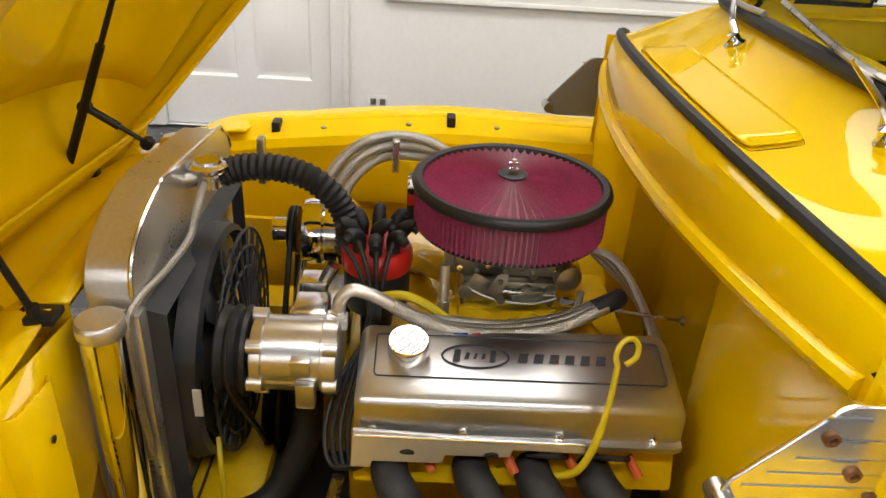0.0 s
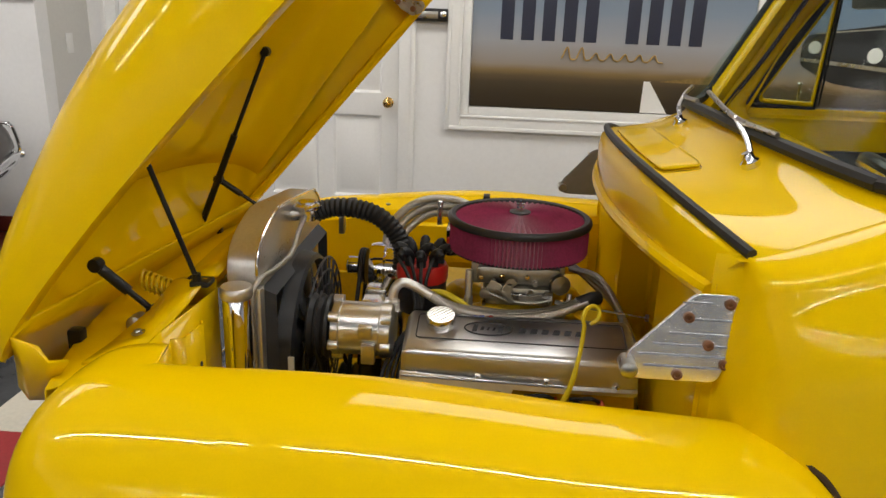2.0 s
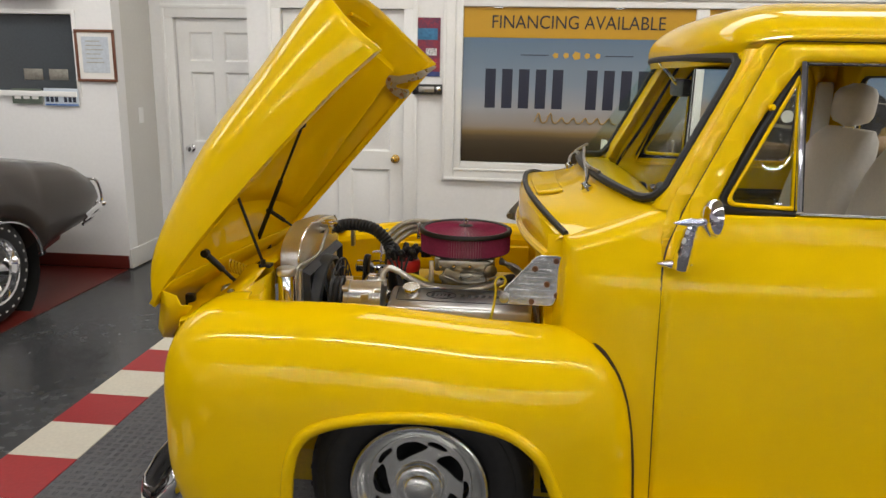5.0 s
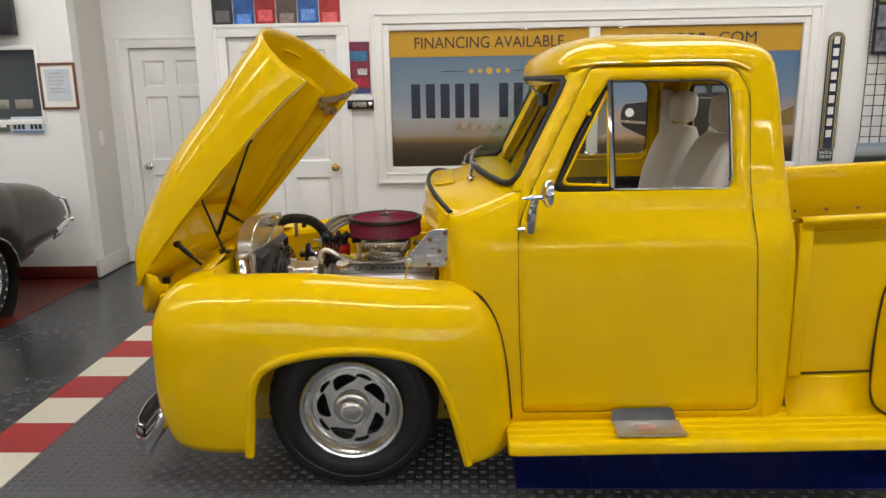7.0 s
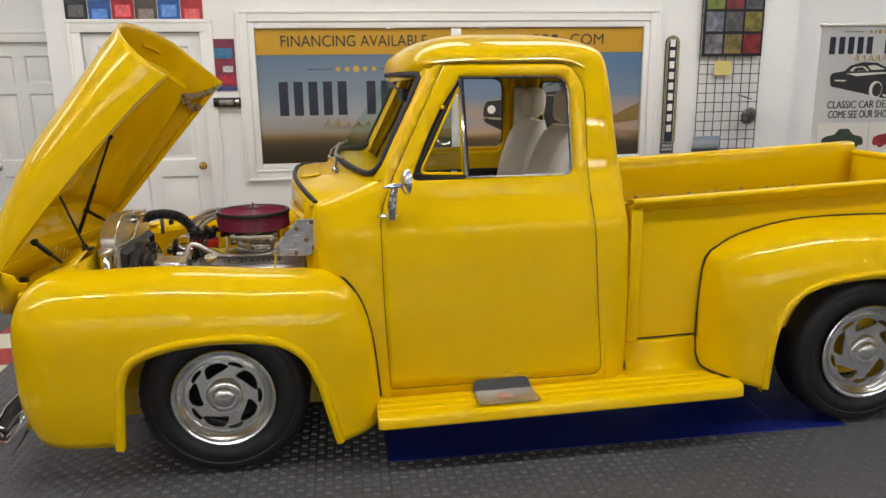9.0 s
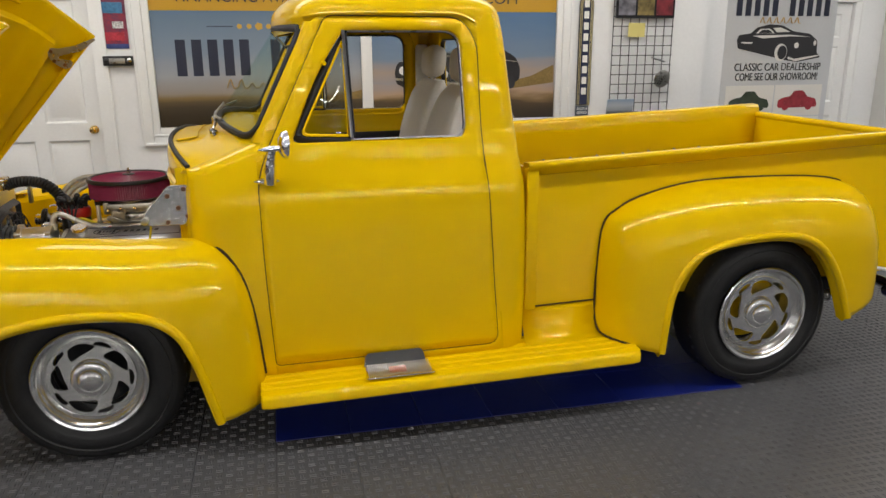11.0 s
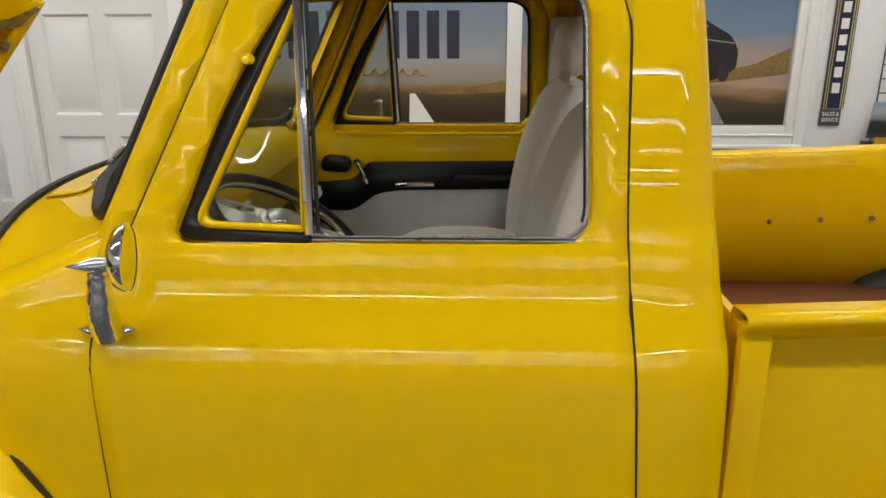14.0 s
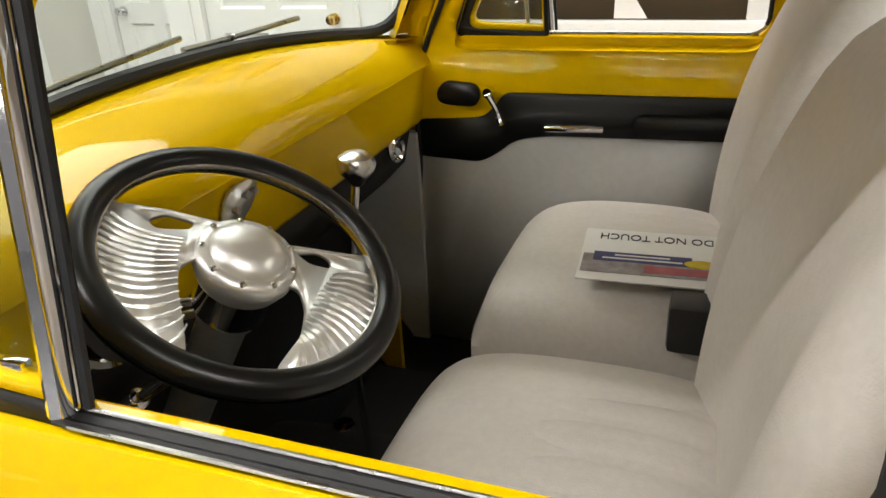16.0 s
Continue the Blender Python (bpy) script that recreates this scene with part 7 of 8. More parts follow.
# mirrors
for s in (-1, 1):
    ft = B()
    rows = []
    for t in steps(0, 1, 14):
        w = math.sin(math.pi * min(1, max(0.02, t))) ** 0.7
        rows.append([(0.632 + 0.095 * t, s * (0.768 + 0.024 * w * max(0, math.cos(a))), 1.038 + 0.015 * w * math.sin(a)) for a in [2 * math.pi * k / 14 for k in range(14)]])
    loft(ft, rows, ring=True, cap=True)
    mf = part("mirror_foot", ft, CHROME, truck, "chrome teardrop mirror foot")
    part("mirror_arm", tube(B(), [(0.690, s * 0.785, 1.036), (0.692, s * 0.800, 1.08), (0.700, s * 0.810, 1.135), (0.706, s * 0.815, 1.158)], [0.024, 0.023, 0.021, 0.018, 0.016, 0.014], 14), CHROME, mf)
    bar = lathe(B(), [(0.001, 0), (0.007, 0.02), (0.012, 0.04), (0.013, 0.05), (0.009, 0.085)], (0.655, s * 0.815, 1.158), (1, 0, 0.06), 14)
    part("mirror_spike", bar, CHROME, mf)
    dn = Vector((-1, s * 0.22, 0.05))
    hd = lathe(B(), [(0.0, 0.028), (0.025, 0.025), (0.045, 0.015), (0.052, 0.003), (0.053, -0.002), (0.050, -0.004)], (0.752, s * 0.818, 1.175), dn, 36, cap=False)
    part("mirror_shell", hd, CHROME, mf, "round chrome mirror shell")
    part("mirror_glass", lathe(B(), [(0.050, -0.003), (0.0, -0.003)], (0.752, s * 0.818, 1.175), dn, 36, cap=False), CHROME, mf)
# step plates
for s in (-1, 1):
    t = slab(rounded([(1.0, -0.926), (1.272, -0.926), (1.25, -0.80), (1.012, -0.80)], 0.012, 4), (), lambda u, v: (u, s * -v, 0.275 + 0.02 * (u - 0.6) / 1.5), (0, 0, 0.005))
    stp = part("step_plate", t, CHROME, truck, "ribbed chrome step plate with a red badge", bev=0.001)
    up = slab(rounded([(1.006, 0.280), (1.256, 0.284), (1.246, 0.330), (1.014, 0.326)], [0.002, 0.002, 0.02, 0.02], 4), (), lambda u, v: (u, s * (0.800 - (v - 0.278) * 0.5), v), (0, s * 0.004, 0))
    part("kick_plate", up, CHROME, stp)
    rbs = B()
    for k in range(34):
        x = 1.014 + 0.0073 * k
        tube(rbs, [(x + 0.003, s * 0.815, 0.286 + 0.02 * (x - 0.6) / 1.5), (x, s * 0.918, 0.286 + 0.02 * (x - 0.6) / 1.5)], 0.0018, 5, smooth=False)
    part("plate_ribs", rbs, BRUSH, stp)
    part("red_badge", box(B(), (1.13, s * 0.865, 0.289), (0.07, 0.045, 0.004), bev=0.0015), RED, stp, "small red badge")
part("rear_bumper", tube(B(), [(3.44, -0.80, 0.405), (3.50, -0.79, 0.405), (3.53, -0.70, 0.405), (3.53, 0.70, 0.405), (3.50, 0.79, 0.405), (3.44, 0.80, 0.405)], 0.026, 12), CHROME, truck, "round chrome rear bumper bar")
# front bumper, tail lamp, exhaust tip, rear bumper
half = [(-0.93, 0.0, 0.14, 0.27), (-0.93, 0.4, 0.14, 0.27), (-0.925, 0.6, 0.14, 0.27), (-0.90, 0.73, 0.14, 0.268), (-0.865, 0.785, 0.14, 0.266), (-0.822, 0.806, 0.143, 0.266), (-0.775, 0.812, 0.205, 0.318), (-0.725, 0.812, 0.274, 0.366)]
bp = []
for (x, y, z0, z1), n in zip([(x, -y, z0, z1) for x, y, z0, z1 in half[::-1]] + half[1:], range(15)):
    ny = math.copysign(max(0, abs(y) - 0.70) / 0.11, y)
    out = Vector((-1 + abs(ny), ny, 0)).normalized()
    bp.append([Vector((x, y, z0 + (z1 - z0) * t)) + out * (0.020 * math.sin(math.pi * t) - 0.012) for t in steps(0, 1, 8)])
part("front_bumper", loft(B(), bp), CHROME, truck, "curved chrome front bumper wrapping round the fender", solid=0.005)
for s in (-1, 1):
    part("exhaust_tip", lathe(B(), [(0.026, 0), (0.028, 0.004), (0.028, 0.14), (0.024, 0.14), (0.024, 0.0)], (3.30, s * 0.60, 0.33), (1, 0, 0), 20, cap=False), CHROME, truck, "chrome exhaust tip")
    part("exhaust_pipe", tube(B(), [(1.6, s * 0.40, 0.25), (2.4, s * 0.45, 0.30), (3.0, s * 0.58, 0.34), (3.31, s * 0.60, 0.33)], 0.024, 10), STEEL, truck)
    part("bumper_bracket", tube(B(), [(3.30, s * 0.50, 0.42), (3.52, s * 0.50, 0.41)], 0.016, 8), UNDER, truck)
    part("gate_chain", tube(B(), [(3.66, s * 0.745, 0.62), (3.64, s * 0.75, 0.53), (3.56, s * 0.74, 0.48), (3.42, s * 0.735, 0.50)], 0.008, 8), PAPER, truck, "white covered tailgate chain")
    part("rear_corner_post", span(B(), (3.68, s * 0.688, 0.46), (3.73, s * 0.73, RZ(3.7)), bev=0.008), PAINT, truck)
for k in range(7):
    x = 2.28 + 0.172 * k
    part("bed_bolt", lathe(B(), [(0.009, 0), (0.009, 0.004), (0.0, 0.005)], (x, 0.648, 0.845 + 0.043 * (x - 2.28)), (0, -1, 0), 8), STEEL, truck)
part("bed_crossbars", span(B(), (1.9, -0.62, 0.627), (3.6, -0.60, 0.632)), CHROME, truck)
for y in (-0.4, -0.2, 0.0, 0.2, 0.4):
    part("bed_strip", span(B(), (1.73, y - 0.02, 0.627), (3.69, y + 0.02, 0.634), bev=0.002), CHROME, truck, "polished bed floor strip")

# ---- wall of the showroom: panels, signs, posters ----
def flat(name, x0, x1, z0, z1, y, m, parent, label="", d=0.002):
    return part(name, span(B(), (x0, y - d, z0), (x1, y, z1)), m, parent, label)


def ramp_mat(name, stops, z0, z1, rough=0.35, noise_amt=0.06, scale=4.0):
    """Printed colours that change with height, broken by noise."""
    m = mat(name, stops[0][1], rough, var=0)
    nt = m.node_tree
    n, l = nt.nodes, nt.links
    tc = n["Texture Coordinate"]
    sep, mr, cr, no, ad = n.new("ShaderNodeSeparateXYZ"), n.new("ShaderNodeMapRange"), n.new("ShaderNodeValToRGB"), n.new("ShaderNodeTexNoise"), n.new("ShaderNodeMath")
    l.new(tc.outputs["Object"], sep.inputs[0])
    mr.inputs["From Min"].default_value, mr.inputs["From Max"].default_value = z0, z1
    l.new(sep.outputs["Z"], mr.inputs["Value"])
    mp = n.new("ShaderNodeMapping")
    mp.inputs["Scale"].default_value = (0.45, 1, 2.4)
    l.new(tc.outputs["Object"], mp.inputs["Vector"])
    l.new(mp.outputs[0], no.inputs["Vector"])
    no.inputs["Scale"].default_value, no.inputs["Detail"].default_value = scale, 6
    ad.operation = "MULTIPLY_ADD"
    l.new(no.outputs["Fac"], ad.inputs[0])
    ad.inputs[1].default_value = noise_amt
    l.new(mr.outputs[0], ad.inputs[2])
    l.new(ad.outputs[0], cr.inputs[0])
    e = cr.color_ramp.elements
    e[0].position, e[0].color = stops[0][0], (*stops[0][1], 1)
    e[1].position, e[1].color = stops[-1][0], (*stops[-1][1], 1)
    for p, c in stops[1:-1]:
        q = e.new(p)
        q.color = (*c, 1)
    l.new(cr.outputs[0], n["Principled BSDF"].inputs["Base Color"])
    return m


GOLD = mat("printed_gold", (0.52, 0.29, 0.015), 0.4, var=0.06)
SCRIPT = mat("printed_ochre", (0.55, 0.33, 0.05), 0.45, var=0.1)
NAVY = mat("printed_navy", (0.02, 0.025, 0.05), 0.4, var=0.1)
ROADP = ramp_mat("printed_road_and_sky", [(0.0, (0.022, 0.016, 0.012)), (0.10, (0.035, 0.026, 0.018)), (0.19, (0.06, 0.045, 0.03)), (0.23, (0.10, 0.075, 0.04)), (0.26, (0.21, 0.14, 0.06)), (0.30, (0.29, 0.25, 0.21)), (0.45, (0.32, 0.33, 0.36)), (0.62, (0.21, 0.26, 0.33)), (1.0, (0.10, 0.165, 0.25))], 0.885, 1.83, 0.3, 0.05)

pw = thing("window_1", (1.5, WY, 0.885), "white-framed display panel with a printed road picture", "display panel", kind="structure")
PX0, PX1, PZ0, PZ1 = PANEL
for a, b in (((PX0 - 0.05, WY - 0.018, PZ0 - 0.05), (PX0, WY + 0.03, PZ1 + 0.05)), ((PX1, WY - 0.018, PZ0 - 0.05), (PX1 + 0.05, WY + 0.03, PZ1 + 0.05)),
             ((PX0, WY - 0.018, PZ1), (PX1, WY + 0.03, PZ1 + 0.05)), ((PX0, WY - 0.018, PZ0 - 0.05), (PX1, WY + 0.03, PZ0)), ((1.46, WY - 0.006, PZ0), (1.55, WY + 0.03, PZ1))):
    part("window_frame", span(B(), a, b, bev=0.006), TRIM, pw)
for a, b in (((PX0 - 0.13, WY - 0.026, PZ0 - 0.13), (PX0 - 0.05, WY - 0.002, PZ1 + 0.13)), ((PX1 + 0.05, WY - 0.026, PZ0 - 0.13), (PX1 + 0.13, WY - 0.002, PZ1 + 0.13)),
             ((PX0 - 0.05, WY - 0.026, PZ1 + 0.05), (PX1 + 0.05, WY - 0.002, PZ1 + 0.13)), ((PX0 - 0.05, WY - 0.026, PZ0 - 0.13), (PX1 + 0.05, WY - 0.002, PZ0 - 0.05))):
    part("window_casing", span(B(), a, b, bev=0.010, seg=3), TRIM, pw)
for d0, d1, yy in ((0.118, 0.142, 0.034), (0.052, 0.066, 0.033)):      # raised beads of the casing
    for a, b in (((PX0 - d1, WY - yy, PZ0 - d1), (PX0 - d0, WY - 0.004, PZ1 + d1)), ((PX1 + d0, WY - yy, PZ0 - d1), (PX1 + d1, WY - 0.004, PZ1 + d1)),
                 ((PX0 - d0, WY - yy, PZ1 + d0), (PX1 + d0, WY - 0.004, PZ1 + d1)), ((PX0 - d0, WY - yy, PZ0 - d1), (PX1 + d0, WY - 0.004, PZ0 - d0))):
        part("casing_bead", span(B(), a, b, bev=0.006), TRIM, pw)
DUSKP = ramp_mat("printed_desert_and_clouds", [(0.0, (0.020, 0.015, 0.012)), (0.16, (0.040, 0.030, 0.022)), (0.27, (0.085, 0.060, 0.036)), (0.31, (0.20, 0.13, 0.06)), (0.36, (0.42, 0.29, 0.20)), (0.45, (0.30, 0.28, 0.30)), (0.56, (0.36, 0.28, 0.23)), (0.68, (0.17, 0.23, 0.32)), (1.0, (0.09, 0.17, 0.30))], 0.885, 1.83, 0.3, 0.22, 3.2)
for x0, x1, print_ in ((PX0, 1.46, ROADP), (1.55, PX1, DUSKP)):
    flat("picture", x0 + 0.002, x1 - 0.002, PZ0 + 0.002, 1.782, WY + 0.012, print_, pw, "printed picture of a road under a pale sky")
    flat("gold_strip", x0 + 0.002, x1 - 0.002, 1.784, PZ1 - 0.002, WY + 0.012, GOLD, pw, "gold printed strip")


def letters(parent, m, x0, x1, z0, z1, y, count, slant=0.0, gaps=(), skew=0.0):
    """A row of plain bars that stand for lettering which is not reproduced."""
    w = (x1 - x0) / count
    for k in range(count):
        if k in gaps:
            continue
        a, b = x0 + w * k + w * 0.10, x0 + w * (k + 1) - w * 0.12
        dz = skew * (k / max(1, count - 1))
        part("lettering_bar", span(B(), (a + w * 0.06, y - 0.0015, z0 + dz), (b - w * 0.10, y, z1 + dz)), m, parent, "plain upright bar of a dealer's name")


READ = Euler((radians(90), 0, 0)).to_matrix().to_4x4()
words("FINANCING AVAILABLE", 0.13, INK, pw, Matrix.Translation((0.645, WY + 0.008, 1.888)) @ READ, width=1.22)
letters(pw, NAVY, -0.02, 1.20, 1.285, 1.565, WY + 0.0095, 10, gaps=(5,))
bs = B()
for k in range(5):
    lathe(bs, [(0.022 + (0.01 if k == 2 else 0), 0), (0.022 + (0.01 if k == 2 else 0), 0.0015)], (0.50 + 0.075 * k, WY + 0.0095, 1.665), (0, -1, 0), 5)
part("stars", bs, SCRIPT, pw)
for x0, x1 in ((0.25, 0.45), (0.85, 1.05)):
    flat("rule", x0, x1, 1.662, 1.668, WY + 0.0095, NAVY, pw)
scr = B()
for k in range(7):
    cx = 0.40 + 0.085 * k
    tube(scr, [(cx - 0.03, WY + 0.008, 1.19), (cx, WY + 0.008, 1.255 if k in (0, 1) else 1.225), (cx + 0.02, WY + 0.008, 1.19), (cx + 0.05, WY + 0.008, 1.185)], 0.011, 6, flat=0.3)
part("script_stroke", scr, SCRIPT, pw, "ochre script stroke")
# road line, far hills and the car on the second half
rl = B()
rl.faces.new([rl.verts.new(p) for p in ((0.86, WY + 0.0095, 0.89), (1.02, WY + 0.0095, 0.89), (0.90, WY + 0.0095, 1.075), (0.865, WY + 0.0095, 1.075))])
part("road_line", rl, PAPER, pw)
HILLS = mat("printed_hills", (0.24, 0.16, 0.05), 0.4, var=0.5, big=5)


def print_shape(name, pts, m, y, r=0.0, label=""):
    """A flat printed shape on the panel."""
    return part(name, fill(B(), rounded(pts, r, 3) if r else pts, (), lambda u, v: (u, y, v)), m, pw, label)


print_shape("hills", [(2.55, 1.12), (2.84, 1.225), (2.95, 1.25), (3.06, 1.30), (3.158, 1.345), (3.158, 1.19), (2.9, 1.16)], HILLS, WY + 0.0096, 0.01)
print_shape("hills", [(0.95, 1.075), (1.12, 1.10), (1.28, 1.118), (1.458, 1.155), (1.458, 1.085), (1.2, 1.07)], HILLS, WY + 0.0096, 0.01)
print_shape("road_line", [(2.60, 0.89), (2.81, 0.89), (2.70, 1.075), (2.668, 1.075)], mat("printed_grey_line", (0.30, 0.28, 0.26), 0.5, var=0.3, big=12), WY + 0.0095)
CARDARK = mat("printed_dark_car", (0.022, 0.022, 0.026), 0.3, var=0.5, big=7)
print_shape("car_picture", [(1.748, 1.20), (1.738, 1.30), (1.765, 1.375), (1.95, 1.408), (2.18, 1.442), (2.30, 1.505), (2.42, 1.55), (2.58, 1.545), (2.69, 1.475), (2.80, 1.415), (2.848, 1.33), (2.845, 1.22), (2.70, 1.15), (2.40, 1.07), (2.10, 1.085), (1.93, 1.11)], CARDARK, WY + 0.0088, 0.03, "printed dark muscle car")
CARGLASS = mat("printed_glass", (0.16, 0.19, 0.22), 0.4, var=0.3, big=8)
print_shape("printed_screen", [(2.17, 1.450), (2.31, 1.500), (2.41, 1.528), (2.44, 1.462), (2.30, 1.445)], CARGLASS, WY + 0.0080, 0.008)
print_shape("printed_window", [(2.48, 1.528), (2.58, 1.524), (2.665, 1.468), (2.48, 1.460)], CARGLASS, WY + 0.0080, 0.010)
print_shape("printed_grille", [(1.755, 1.345), (2.24, 1.322), (2.24, 1.225), (1.755, 1.262)], INK, WY + 0.0080, 0.01)
print_shape("printed_bumper", [(1.745, 1.248), (2.25, 1.205), (2.30, 1.215), (2.30, 1.190), (2.25, 1.180), (1.745, 1.228)], STEEL, WY + 0.0072, 0.006)
print_shape("printed_highlight", [(1.80, 1.386), (2.20, 1.428), (2.50, 1.418), (2.82, 1.375), (2.82, 1.368), (2.50, 1.410), (2.20, 1.420), (1.80, 1.379)], DULL, WY + 0.0080)
lg = B()
for x, z, r in ((1.812, 1.306, 0.036), (2.157, 1.272, 0.044)):
    lathe(lg, [(r, 0), (r, 0.001)], (x, WY + 0.0072, z), (0, -1, 0), 20)
part("printed_headlights", lg, PAPER, pw)
for x, z, r, m in ((2.50, 1.145, 0.105, INK), (2.50, 1.145, 0.062, DULL), (2.77, 1.20, 0.055, INK)):
    tyre_ = lathe(B(), [(r, 0), (r, 0.001)], (0, 0, 0), (0, -1, 0), 24)
    tyre_.transform(Matrix.Translation((x, WY + (0.0080 if m is INK else 0.0068), z)) @ Matrix.Diagonal((0.62, 1, 1, 1)))
    part("printed_wheel", tyre_, m, pw)
words("COM", 0.13, INK, pw, Matrix.Translation((2.66, WY + 0.008, 1.888)) @ READ, width=0.30)
bb = B()
for k in range(8):
    span(bb, (1.75 + 0.085 * k, WY + 0.0075, 1.845), (1.80 + 0.085 * k, WY + 0.0092, 1.935))
part("address_bars", bb, INK, pw)
# short chrome slivers added as glints along the frame's top edge
for x in (0.05, 0.9, 1.7, 2.9):
    part("frame_glint", span(B(), (x, WY + 0.0, PZ1 - 0.008), (x + 0.06, WY + 0.01, PZ1 - 0.002)), CHROME, pw)

# hanging licence-plate style posters above the door, red and blue
top = thing("poster_strip", (-1.05, WY, 2.05), "row of glossy car posters above a door", "poster")
cols = [((0.02, 0.02, 0.022)), ((0.02, 0.10, 0.35)), ((0.40, 0.02, 0.03)), ((0.10, 0.07, 0.06)), ((0.03, 0.12, 0.42)), ((0.45, 0.03, 0.03))]
xs = steps(-1.62, -0.56, 6)
for k in range(6):
    z0 = 2.06 if k in (0, 2, 4) else 2.03
    pm = mat("poster_print", cols[k], 0.25, var=0.7, big=9, col2=tuple(c * 0.25 for c in cols[k]))
    flat("poster", xs[k] + 0.003, xs[k + 1] - 0.003, z0, 2.62, WY - 0.003, pm, top)
    flat("poster_car", xs[k] + 0.03, xs[k + 1] - 0.03, z0 + 0.03, z0 + 0.12, WY - 0.006, mat("poster_accent", tuple(min(1, c * 2.2 + 0.08) for c in cols[k]), 0.3, var=0.6, big=30), top)
# tall poster and radio under it
ps = thing("car_poster", (-0.43, WY, 1.5), "red and blue car show poster on the wall", "poster")
flat("sheet", -0.525, -0.335, 1.50, 1.915, WY - 0.002, mat("poster_red", (0.28, 0.02, 0.03), 0.3, var=0.7, big=12, col2=(0.03, 0.03, 0.08)), ps)
flat("blue_car", -0.505, -0.355, 1.76, 1.84, WY - 0.005, mat("poster_blue", (0.05, 0.20, 0.38), 0.3, var=0.5, big=25), ps)
flat("white_flag", -0.44, -0.36, 1.65, 1.70, WY - 0.005, mat("poster_check", (0.65, 0.65, 0.65), 0.4, var=0.9, big=60), ps)
flat("red_car", -0.505, -0.36, 1.56, 1.62, WY - 0.005, mat("poster_red_car", (0.45, 0.03, 0.05), 0.3, var=0.5, big=25), ps)
flat("base_strip", -0.525, -0.335, 1.50, 1.535, WY - 0.005, mat("poster_navy", (0.04, 0.06, 0.2), 0.3, var=0.4, big=20), ps)
rd = thing("car_radio", (-0.42, WY, 1.37), "small black car radio mounted on the wall", "radio")
part("body", span(B(), (-0.53, WY - 0.05, 1.372), (-0.315, WY - 0.002, 1.445), bev=0.005), BLACK, rd)
part("dial", span(B(), (-0.485, WY - 0.054, 1.388), (-0.37, WY - 0.0505, 1.428), bev=0.002), STEEL, rd)
for x in (-0.508, -0.338):
    part("knob", lathe(B(), [(0.018, 0), (0.018, 0.012), (0.012, 0.016), (0.0, 0.016)], (x, WY - 0.05, 1.41), (0, -1, 0), 16), CHROME if x > -0.4 else BLACK, rd)

# upright enamel-style sign
sg = thing("vertical_sign", (3.44, WY, 0.89), "tall narrow dark blue sign with a yellow border", "sign")
CREAMY = mat("pale_gold_enamel", (0.50, 0.42, 0.20), 0.3, var=0.1)


def sign_loop(d):
    return [(3.375 + d, 0.985 + d * 0.2), (3.505 - d, 0.985 + d * 0.2)] + arc(3.44, 1.855, 0.065 - d, 0, 180, 12)
part("sign_board", slab(sign_loop(0), (), lambda u, v: (u, WY - 0.002, v), (0, -0.014, 0)), mat("sign_navy", (0.02, 0.025, 0.06), 0.25, coat=0.5, var=0.15), sg)
part("sign_border", fill(B(), sign_loop(0.006), [sign_loop(0.013)], lambda u, v: (u, WY - 0.018, v)), CREAMY, sg, solid=0.002)
part("sign_border", fill(B(), sign_loop(0.020), [sign_loop(0.026)], lambda u, v: (u, WY - 0.018, v)), CREAMY, sg, solid=0.002)
for k in range(9):
    z = 1.855 - 0.093 * k
    q = B()
    span(q, (3.418, WY - 0.020, z - 0.030), (3.462, WY - 0.017, z + 0.030))
    part("letter_bar", q, PAPER, sg)
part("sign_foot", span(B(), (3.372, WY - 0.016, 0.885), (3.495, WY - 0.002, 0.982), bev=0.002), mat("sign_grey", (0.06, 0.07, 0.09), 0.3, var=0.2), sg)
words("SALES &", 0.034, PAPER, sg, Matrix.Translation((3.433, WY - 0.018, 0.955)) @ READ, width=0.10)
words("SERVICE", 0.034, PAPER, sg, Matrix.Translation((3.433, WY - 0.018, 0.920)) @ READ, width=0.10)

# wire display grid with its hangings
gr = thing("wire_grid", (3.97, WY, 0.3), "black wire display grid fixed to the wall", "wire rack")
for x in steps(3.69, 4.265, 7):
    part("grid_wire", cyl(B(), (x, WY - 0.03, 0.25), (x, WY - 0.03, 2.25), 0.004, seg=6), SATINBLACK, gr)
for z in steps(0.25, 2.25, 24):
    part("grid_wire", cyl(B(), (3.685, WY - 0.036, z), (4.27, WY - 0.036, z), 0.004, seg=6), SATINBLACK, gr)
pb_ = thing("photo_poster", (3.97, WY - 0.05, 1.74), "dark poster of small car photographs hung on the grid", "poster")
flat("sheet", 3.70, 4.265, 1.735, 2.35, WY - 0.045, mat("poster_black", (0.015, 0.015, 0.018), 0.25, var=0.3), pb_)
random.seed(11)
pc = [(0.20, 0.19, 0.22), (0.24, 0.18, 0.06), (0.20, 0.02, 0.03), (0.18, 0.20, 0.25), (0.10, 0.10, 0.11), (0.22, 0.20, 0.04), (0.20, 0.24, 0.05), (0.22, 0.03, 0.04), (0.10, 0.10, 0.12)]
for k in range(9):
    i, j = k % 3, k // 3
    flat("photo", 3.725 + 0.18 * i, 3.885 + 0.18 * i, 1.76 + 0.19 * j, 1.925 + 0.19 * j, WY - 0.048, mat("photo_print", pc[k], 0.3, var=0.8, big=11, fine=19, col2=tuple(c * 0.05 for c in pc[k])), pb_)
